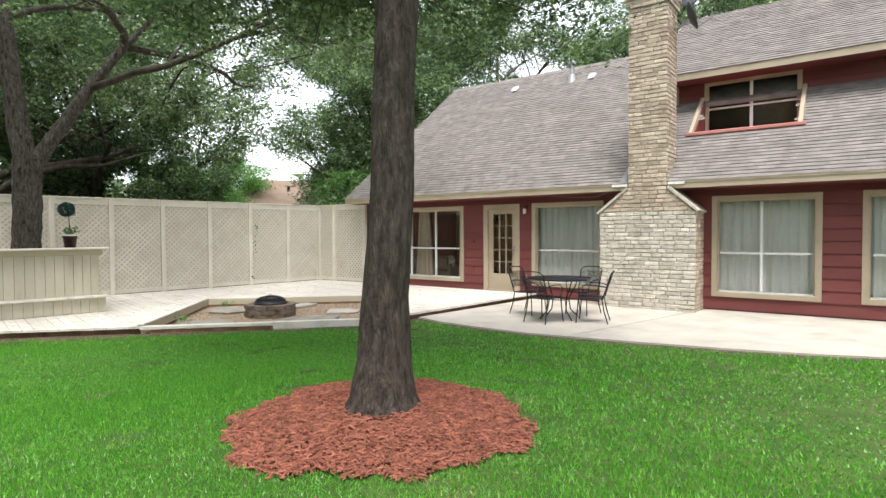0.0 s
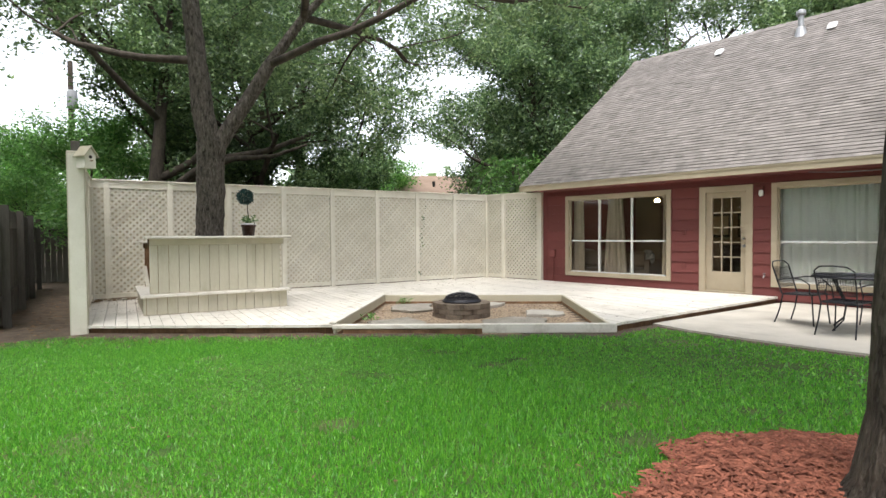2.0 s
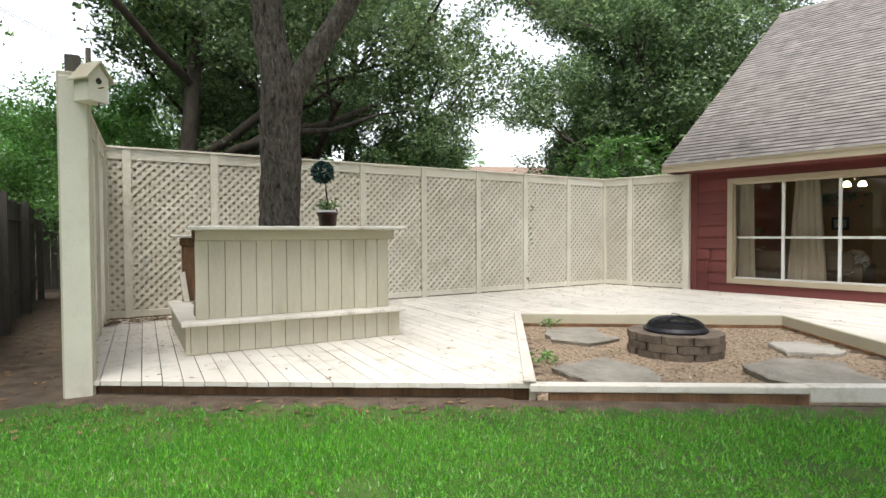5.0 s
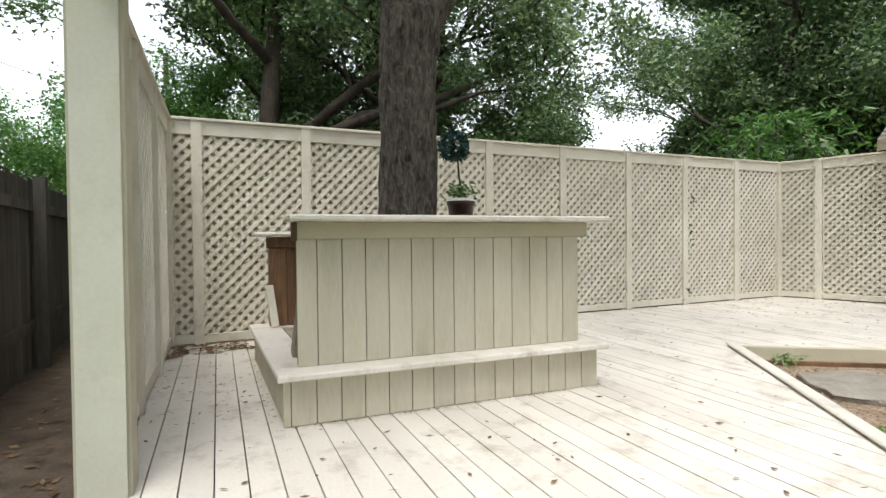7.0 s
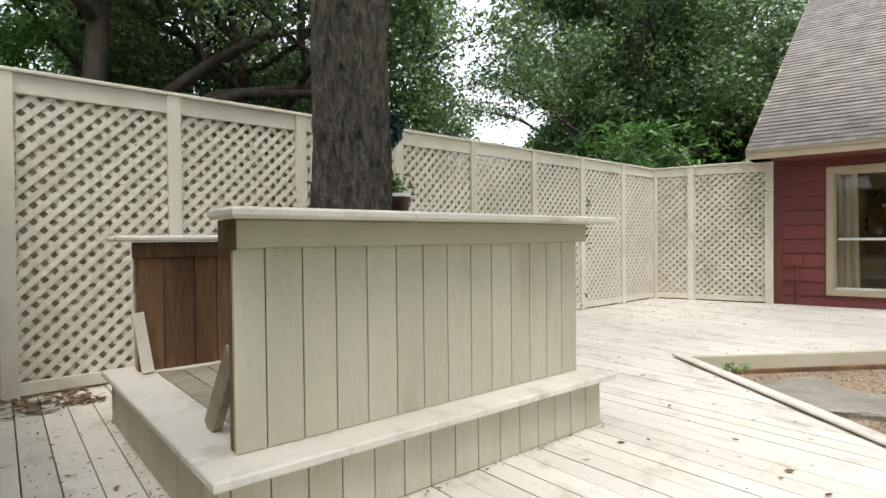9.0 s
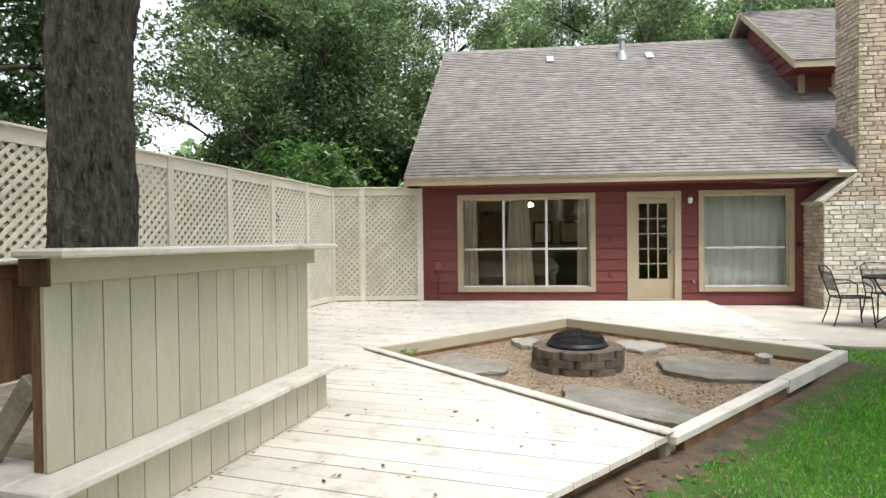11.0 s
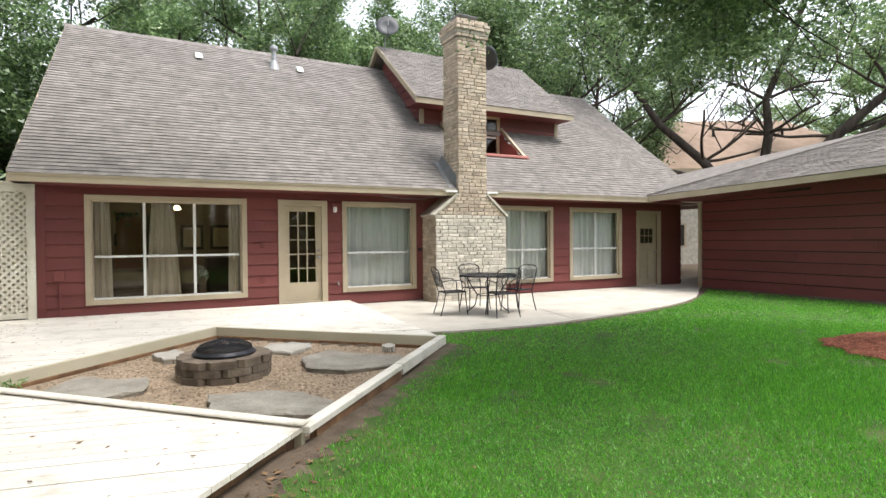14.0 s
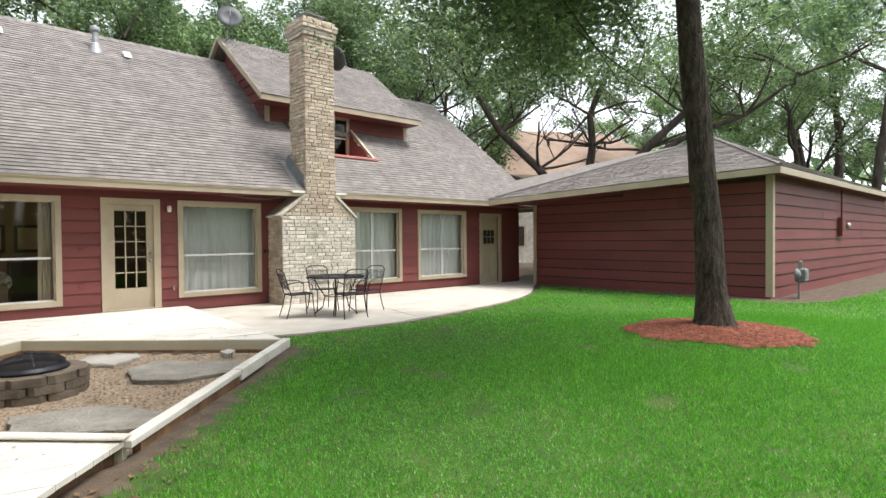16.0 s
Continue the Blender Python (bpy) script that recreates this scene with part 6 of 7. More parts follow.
PLACES = [
    # beyond the lattice fence
    ("oak", -20.5, 4.6, 30, 1.0), ("dark", -20.3, 8.4, 80, 0.95), ("oak_b", -24.5, 10.6, 10, 1.05), ("dark", -17.3, 17.0, 200, 0.88), ("dark", -17.8, 20.5, 140, 1.1), ("oak", -26, 6.6, 300, 1.1), ("dark", -16.3, 18.2, 20, 1.0), ("oak_b", -19.5, 22.5, 30, 1.1),
    ("bright", -22.6, 3.6, 0, 0.62), ("bright", -26.0, 0.2, 120, 0.55), ("bright", -27.5, 2.6, 220, 0.6), ("bright", -30, -2.5, 20, 0.6), ("bright", -24.4, 13.4, 200, 0.55), ("bright", -27.5, 17.5, 60, 0.7), ("oak_b", -34.5, 12.5, 250, 1.1), ("bright", -38, 6, 0, 0.9),
    ("under", -18.0, 17.2, 0, 0.8), ("under", -15.6, 17.2, 90, 1.0), ("under", -16.0, 19.0, 200, 1.1), ("under", -15.0, 21.0, 20, 1.2), ("under", -19.6, 10.2, 40, 0.7), ("under", -22.5, 7.6, 250, 1.0), ("under", -18.2, 17.4, 10, 0.9),
    # low shrubs added close behind the lattice so that its holes show dark
    ("shrub", -14.2, 14.0, 0, 0.72), ("shrub", -16.4, 12.2, 50, 0.72), ("shrub", -16.9, 10.2, 100, 0.72), ("shrub", -17.3, 8.0, 150, 0.75), ("shrub", -17.7, 5.8, 200, 0.72), ("shrub", -18.2, 3.8, 250, 0.72), ("shrub", -13.2, 14.3, 80, 0.7), ("shrub", -15.6, 13.6, 180, 0.72),
    # behind the house
    ("oak_b", -14.5, 23.5, 130, 1.1), ("oak", -10, 26.5, 0, 1.1), ("oak_b", -5.5, 26, 210, 1.15), ("oak", -1.0, 28, 75, 1.1), ("oak_b", 3.5, 26, 300, 1.05), ("oak_b", -2.6, 24.8, 20, 1.0), ("oak", 8, 29, 20, 1.15), ("oak", 6.0, 24.6, 110, 1.2), ("oak_b", 10.6, 24.4, 250, 1.1), ("oak_b", 0.8, 24.4, 340, 1.1), ("oak", 2.0, 36, 20, 1.4), ("oak_b", -8, 37, 20, 1.4),
    # behind the garage
    ("oak_b", 15.5, 25.5, 200, 1.0), ("oak", 25, 15.0, 60, 1.0), ("oak_b", 25, 9.5, 130, 1.05), ("oak", 31, 19, 30, 1.3), ("dark", 30, 5.5, 200, 1.1), ("oak", 35, 12, 300, 1.3), ("pine", 22, 5.9, 0, 1.0), ("pine", 26.5, 8.6, 90, 1.1), ("pine", 32, 2, 90, 1.1),
    # behind the walker: unseen, added to shade lawn and deck and darken reflections
    ("oak", -7.5, -8.2, 30, 1.0), ("oak_b", -14.5, -5.2, 70, 1.0), ("dark", -1.5, -18, 10, 1.2), ("oak_b", 3, -14, 120, 1.1), ("oak", 11, -12, 200, 1.1), ("oak", -20, -4.5, 0, 1.0),
]
for k, x, y, r, s in PLACES:
    planted = plant(KINDS[k], {"pine": "pine_tree", "bright": "young_tree", "under": "understory_tree", "shrub": "shrub"}.get(k, "oak_tree"), GREEN[k] + " standing beyond the yard", x, y, r, s, group="trees round the yard")
    if (x, y) == (-20.5, 4.6):
        # low curving limbs of the tree just beyond the fence
        turn = Matrix.Rotation(radians(-r), 4, "Z")
        for pts in ([(0.1, 0.1, 1.7), (0.4, 0.4, 2.5), (0.9, 1.0, 3.1), (1.6, 1.8, 3.45), (2.3, 2.6, 3.5), (2.8, 3.4, 3.85)], [(0.1, 0.1, 2.1), (0.6, 0.8, 2.8), (1.0, 1.7, 3.5), (1.3, 2.9, 3.8), (1.7, 4.2, 4.4)]):
            part("limb", Geo().tube([turn @ Vector(p) for p in pts], [0.15, 0.13, 0.11, 0.085, 0.06, 0.03][:len(pts)], 10, True, 0.12), BARK_DARK, planted, "", True)


def limb_of(store):
    """A fresh mesh for one limb, kept in the store."""
    store.append(Geo())
    return store[-1]


def make_front_tree():
    """The slim straight trunk in its ring of mulch, its crown high above the lawn."""
    rng = np.random.default_rng(21)
    x, y = TREE_1
    z = float(ground_height(np.array(x), np.array(y)))
    t = thing("lawn_tree", "slim tree with mottled grey-brown bark in a mulch ring", "tree", (x, y, z))
    pts = [(0.0, 0, -0.15), (0, 0, -0.03), (0, 0.01, 0.10), (0.0, 0.03, 0.35), (-0.01, 0.06, 0.8), (0.0, 0.12, 1.6), (-0.02, 0.19, 2.4), (-0.05, 0.26, 3.2), (-0.04, 0.33, 4.2), (0.0, 0.4, 5.5), (0.05, 0.5, 7.0)]
    rad = [0.36, 0.31, 0.235, 0.19, 0.168, 0.158, 0.153, 0.158, 0.14, 0.12, 0.08]
    g, tips = Geo(), []
    g.bark_tube(pts, rad, deep=0.012)
    limbs = []
    for k in range(9):
        a = k * 2.4
        h = 4.9 + 0.25 * k
        branchy(rng, (0, 0.3, h), (math.cos(a), math.sin(a), 0.25), rng.uniform(2.0, 2.8), 0.05, 2, limb_of(limbs), tips, up=0.0)
    # long low limbs that hang out over the lawn towards the deck
    for k in range(11):
        a = radians(112 + 6.5 * k)
        branchy(rng, (-0.03, 0.33, 4.35 + 0.05 * k), (math.cos(a), math.sin(a), -0.1 - 0.04 * (k % 3)), rng.uniform(1.8, 2.5), 0.03, 2, limb_of(limbs), tips, bend=0.16, min_r=0.005, up=-0.04)
    part("trunk", g, BARK, t, "", True)
    twigs = Geo()
    for lg in limbs:
        twigs.add(lg.v, lg.f)
    tagged(part("branch", twigs, BARK_DARK, t, "", True), kind="stuff")
    low = [p for p in tips if p[2] > 3.75]
    sprays = np.repeat(np.array(low), 3, axis=0) + rng.normal(size=(3 * len(low), 3)) * np.array([0.36, 0.36, 0.24]) - np.array([0, 0, 0.12])
    part("crown", leaves_at(rng, sprays, 42, 0.15, 0.078, 0.043, LEAF_DARK), None, t)
    # mulch: low mound of chips
    n = 12500
    r = MULCH_R * np.sqrt(rng.uniform(0, 1, n))
    a = rng.uniform(0, 6.283, n)
    keep = r < MULCH_R * (0.92 + 0.04 * np.sin(a * 3 + 1) + 0.035 * np.sin(a * 7) + 0.03 * np.sin(a * 17))
    r, a = r[keep], a[keep]
    n = len(r)
    px, py = x + r * np.cos(a), y + r * np.sin(a)
    pz = ground_height(px, py) + 0.03 * (1 - (r / MULCH_R) ** 2) + rng.uniform(0.0, 0.02, n)
    ln, wd = rng.uniform(0.02, 0.075, n), rng.uniform(0.0025, 0.0075, n)
    th = rng.uniform(0, 6.283, n)
    u = np.stack([np.cos(th), np.sin(th), rng.uniform(-0.35, 0.35, n)], -1)
    w = np.stack([-np.sin(th), np.cos(th), rng.uniform(-0.4, 0.4, n)], -1)
    c = np.stack([px, py, pz + 0.006], -1)
    up = np.array([0, 0, 0.007])
    v = np.stack([c - u * ln[:, None] / 2 - w * wd[:, None], c + u * ln[:, None] / 2 - w * wd[:, None] * 0.6, c + u * ln[:, None] / 2 + w * wd[:, None] * 0.8, c - u * ln[:, None] / 2 + w * wd[:, None], c - u * ln[:, None] * 0.3 + up, c + u * ln[:, None] * 0.3 + up], 1)
    f = np.array([(0, 1, 5, 4), (1, 2, 5, 5), (2, 3, 4, 5), (3, 0, 4, 4)])
    f = np.array([(0, 1, 5), (0, 5, 4), (1, 2, 5), (2, 3, 4), (2, 4, 5), (3, 0, 4)])[None] + 6 * np.arange(n)[:, None, None]
    tagged(new("mulch_chips", fast_mesh("mulch_chips", v.reshape(-1, 3), f.reshape(-1, 3), MULCH)), "red-brown wood mulch chips round the tree", "mulch", "", "stuff")
    bed = Geo()
    rings, seg = 6, 40
    for i in range(rings + 1):
        for j in range(seg):
            aa = 2 * math.pi * j / seg
            rr = 0.965 * MULCH_R * (0.90 + 0.04 * math.sin(aa * 3 + 1) + 0.035 * math.sin(aa * 7)) * i / rings
            qx, qy = x + rr * math.cos(aa), y + rr * math.sin(aa)
            bed.v.append((qx, qy, float(ground_height(np.array(qx), np.array(qy))) + 0.004 + 0.03 * (1 - (i / rings) ** 2)))
    bed.f = [(i * seg + j, i * seg + (j + 1) % seg, (i + 1) * seg + (j + 1) % seg, (i + 1) * seg + j) for i in range(rings) for j in range(seg)]
    solid("mulch_bed", bed, MULCH, "red-brown mulch bed round the tree", "mulch", "structure", True)


def make_deck_tree():
    """The stout tree that grows through the bar: a knotty trunk that forks above the fence."""
    rng = np.random.default_rng(8)
    t = thing("deck_tree", "stout dark-barked oak growing through the deck bar", "tree", (*TREE_2, LOW))
    g, tips, limbs = Geo(), [], []
    base = [(0, 0, -0.1), (0, 0, 0.4), (0.0, 0.0, 1.2), (0.01, 0.02, 2.0), (0.0, 0.03, 2.6), (0.02, 0.05, 3.0)]
    rad = [0.33, 0.26, 0.232, 0.222, 0.225, 0.245]
    g.bark_tube(base, rad, 60, 0.035, 0.042)
    # the left stem goes on nearly upright, the right one leans over the house side
    left = [(0.02, 0.05, 2.85), (-0.08, -0.06, 3.5), (-0.14, -0.12, 4.4), (-0.22, -0.2, 5.6), (-0.3, -0.25, 7.2)]
    right = [(0.03, 0.08, 2.8), (0.12, 0.3, 3.2), (0.25, 0.62, 3.75), (0.4, 0.95, 4.4), (0.7, 1.5, 5.3), (0.9, 2.2, 6.2)]
    g.bark_tube(left, [0.2, 0.18, 0.16, 0.13, 0.08], 30, 0.08, 0.02)
    g.bark_tube(right, [0.17, 0.15, 0.14, 0.12, 0.09, 0.06], 30, 0.08, 0.02)
    # healed branch scars: low rings of bark lying on the trunk
    for c, r in (((0.10, -0.165, 2.5), 0.062), ((0.15, -0.13, 2.2), 0.04)):
        out = Vector((c[0], c[1], 0)).normalized()
        s = Vector((-out.y, out.x, 0))
        ring = [Vector(c) + s * (r * math.cos(q)) + Vector((0, 0, r * 1.25 * math.sin(q))) - out * (0.012 - 0.012 * math.sin(q * 2 + 1)) for q in np.linspace(0, 6.283, 18)]
        g.tube(ring, 0.024, 7, True, 0.1)
    for p, d, ln in ((left[2], (-0.8, -0.5, 0.3), 2.6), (left[3], (0.3, -0.9, 0.3), 2.6), (left[3], (-0.6, 0.8, 0.3), 2.6), (left[4], (-0.3, -0.3, 0.9), 2.2), (left[4], (0.9, 0.0, 0.5), 2.6), (right[3], (0.8, 0.3, 0.15), 2.8), (right[4], (0.1, 1.0, 0.1), 2.9), (right[5], (0.7, 0.9, 0.1), 2.8), (right[5], (-0.7, 0.6, 0.4), 2.6), (right[4], (0.9, -0.5, 0.3), 2.6)):
        branchy(rng, p, d, ln * 1.22, 0.075, 2, limb_of(limbs), tips, up=0.05)
    part("trunk", g, BARK_OAK, t, "", True)
    twigs = Geo()
    for lg in limbs:
        twigs.add(lg.v, lg.f)
    tagged(part("branch", twigs, BARK_DARK, t, "", True), kind="stuff")
    sprays = np.repeat(np.array(tips), 2, axis=0) + rng.normal(size=(2 * len(tips), 3)) * np.array([0.3, 0.3, 0.22])
    part("crown", leaves_at(rng, sprays, 75, 0.2, 0.105, 0.066, LEAF_OAK), None, t)


def make_live_oak():
    """Several curving stems behind the covered way."""
    rng = np.random.default_rng(33)
    t = thing("live_oak", "spreading live oak with several dark curving stems", "tree", Matrix.Translation((9.8, 14.2, LOW)) @ Matrix.Scale(1.3, 4))
    g, tips, limbs = Geo(), [], []
    stems = [
        ([(0, 0, -0.1), (-0.3, 0.2, 2.2), (-1.0, 0.8, 3.4), (-2.0, 1.6, 4.6), (-2.6, 2.4, 6.2)], 0.2),
        ([(0.3, 0, -0.1), (0.4, -0.1, 2.5), (0.5, -0.3, 4.2), (0.35, -0.3, 5.2), (0.9, -0.8, 7.0), (1.1, -1.0, 8.2)], 0.17),
        ([(0.6, -0.2, -0.1), (0.9, -0.6, 2.6), (1.6, -1.6, 4.0), (2.4, -2.6, 5.2), (2.7, -3.2, 6.8)], 0.21),
        ([(1.2, -1.2, 3.3), (2.2, -2.8, 4.4), (3.0, -4.2, 4.9), (3.6, -5.6, 6.0)], 0.11),
        ([(-0.5, 0.4, 2.6), (-2.0, 1.8, 3.3), (-3.4, 3.0, 4.1), (-4.6, 3.4, 5.0)], 0.12),
    ]
    for pts, r in stems:
        P, R = [], []
        for i in range(len(pts) - 1):
            for k in range(4):
                P.append(Vector(pts[i]).lerp(Vector(pts[i + 1]), k / 4))
                R.append(r * (1 - 0.6 * (i + k / 4) / (len(pts) - 1)))
        g.tube(P, R, 10, False, 0.12)
        for p in pts[2:]:
            for _ in range(3):
                d = rng.normal(size=3)
                branchy(rng, p, (d[0], d[1], abs(d[2]) * 0.5), rng.uniform(1.6, 2.4), 0.05, 2, limb_of(limbs), tips, up=0.1)
    part("trunk", g, BARK_DARK, t, "", True)
    twigs = Geo()
    for lg in limbs:
        twigs.add(lg.v, lg.f)
    tagged(part("branch", twigs, BARK_DARK, t, "", True), kind="stuff")
    high = [p for p in tips if p[2] > 6.0]
    part("crown", leaves_at(rng, high, 34, 0.42, 0.13, 0.09, LEAF_OAK), None, t)


def make_frond_bush():
    """The bright feathery tree by the fence corner: drooping compound leaves."""
    rng = np.random.default_rng(4)
    t = thing("feathery_bush", "bright green feathery shrub arching over the fence corner", "shrub", Matrix.Translation((-15.8, 14.3, LOW)) @ Matrix.Scale(1.4, 4))
    stems, cen, n = Geo(), [], 70
    for i in range(n):
        a = rng.uniform(0, 6.283)
        h = rng.uniform(2.0, 3.9)
        r0 = rng.uniform(0, 0.5)
        p = Vector((r0 * math.cos(a), r0 * math.sin(a), h * 0.7))
        out = rng.uniform(0.6, 1.3)
        pts = [p + Vector((math.cos(a) * out * u, math.sin(a) * out * u, 0.5 * u - 1.1 * u * u)) for u in np.linspace(0, 1, 8)]
        stems.tube(pts, 0.008, 3, False)
        for q in pts:
            for _ in range(7):
                cen.append(tuple(q + Vector(rng.normal(size=3)) * 0.05))
    stems.tube([(0, 0, -0.1), (0.1, 0, 1.2), (0, 0.1, 2.6)], [0.06, 0.05, 0.03], 6)
    part("stalk", stems, BARK_DARK, t)
    part("foliage", leaf_cloud("foliage", cen, 0.17, 0.04, LEAF_BRIGHT, rng, 0.5), None, t)


def make_far_woods():
    """A ragged belt of far foliage that closes the view between the nearer trunks."""
    rng = np.random.default_rng(77)
    n = 15000
    a = rng.uniform(0, 6.283, n)
    r = rng.uniform(52, 66, n)
    top = 7.0 + 2.2 * np.sin(a * 9) + 1.6 * np.sin(a * 23 + 1) + 1.0 * np.sin(a * 51)
    z = top * rng.uniform(0, 1, n) ** 0.8
    c = np.stack([-6 + r * np.cos(a), 8 + r * np.sin(a), z + LOW], -1)
    # leaf belt added out of view, to darken what the window panes reflect
    m = 3500
    back = np.stack([rng.uniform(-32, 26, m), rng.uniform(-27, -21, m), LOW + 10.5 * rng.uniform(0, 1, m) ** 0.8], -1)
    tagged(new("far_hedge", leaf_cloud("far_hedge", back, 0.9, 0.65, LEAF_DARK, rng)), "unseen green leaf belt behind the walker, added for window reflections", "hedge", "", "stuff")
    tagged(new("far_woods", leaf_cloud("far_woods", c, 1.5, 1.1, LEAF_OAK, rng)), "far green woods beyond the neighbours' gardens", "trees", "", "stuff")


make_far_woods()
make_front_tree()
make_deck_tree()
make_live_oak()
make_frond_bush()

# ---------- grass ----------


def make_grass():
    """Blades over the lawn: fine and thick near the walker's line, thinner far off, patchy at the edges."""
    rng = np.random.default_rng(2)
    n = 2300000
    x, y = rng.uniform(-12.4, 8.0, n), rng.uniform(-3.6, 10.7, n)

    def apart(lines):
        """Distance to the nearest of some lines."""
        best = np.full(len(x), 99.0)
        for (x0, y0), (x1, y1) in zip(lines, lines[1:]):
            dx, dy = x1 - x0, y1 - y0
            t = np.clip(((x - x0) * dx + (y - y0) * dy) / (dx * dx + dy * dy), 0, 1)
            best = np.minimum(best, np.hypot(x - x0 - t * dx, y - y0 - t * dy))
        return best
    near = apart([(-1.0, 0.1), (-4.0, 1.0), (-7.0, 2.0), (-10.3, 2.0), (-11.1, 0.3)])
    dense = np.clip(1.25 - near / 4.2, 0.14, 1.0)
    k = inside(LAWN, x, y) & (rng.uniform(0, 1, n) < dense)
    x, y, dense, n = x[k], y[k], dense[k], int(k.sum())
    worn = np.clip(1.2 - np.minimum(np.minimum(apart([(-12.35, 0.2), (-12.25, 1.6), (-10.07, 4.05)]), 1.8 * apart([(-10.07, 4.05), (-7.4, 6.75)])), apart([(2.5, 10.5), (2.45, 4.2), (8, 3.2)])) / 0.52, 0, 1)
    bald = np.sin(x * 2.1 + 3 * np.sin(y * 0.7)) * np.sin(y * 2.7 + 2 * np.sin(x * 0.6))
    patch = 0.5 + 0.5 * np.sin(x * 5.3 + 2.2 * np.sin(y * 3.1)) * np.sin(y * 4.7 + 1.9 * np.sin(x * 2.9))
    worn = np.clip(worn * (0.55 + 0.75 * patch), 0, 1)
    worn = np.maximum(worn, np.clip((bald - 0.84) * 6, 0, 0.8))
    for sx, sy, sr in BARE_SPOTS:
        worn = np.maximum(worn, np.clip(1.5 - 1.3 * np.hypot((x - sx) * 1.4, y - sy) / sr + 0.5 * (patch - 0.5), 0, 0.93))
    k = rng.uniform(0, 1, n) > worn * 0.93
    a = np.arctan2(y - TREE_1[1], x - TREE_1[0])
    k &= np.hypot(x - TREE_1[0], y - TREE_1[1]) > MULCH_R * 0.95 * (0.92 + 0.04 * np.sin(a * 3 + 1) + 0.035 * np.sin(a * 7) + 0.03 * np.sin(a * 17)) * rng.uniform(0.88, 1.1, n)
    x, y, dense = x[k], y[k], dense[k]
    n = len(x)
    z = ground_height(x, y) - 0.004
    h = rng.uniform(0.012, 0.04, n) * (1 + 0.35 * np.sin(x * 1.3) * np.cos(y * 1.1))
    th = rng.uniform(0, 6.283, n)
    w = rng.uniform(0.003, 0.0055, n) / np.sqrt(dense)
    ln = rng.uniform(0.0, 0.028, n)
    lt = rng.uniform(0, 6.283, n)
    c = np.stack([x, y, z], -1)
    s = np.stack([np.cos(th) * w, np.sin(th) * w, np.zeros(n)], -1)
    tip = c + np.stack([np.cos(lt) * ln, np.sin(lt) * ln, h], -1)
    v = np.stack([c - s, c + s, tip], 1).reshape(-1, 3)
    tagged(new("grass", fast_mesh("grass", v, np.arange(3 * n).reshape(-1, 3), BLADE)), "short mown bright green lawn grass", "grass", "", "stuff")


make_grass()

# ---------- inside the house ----------


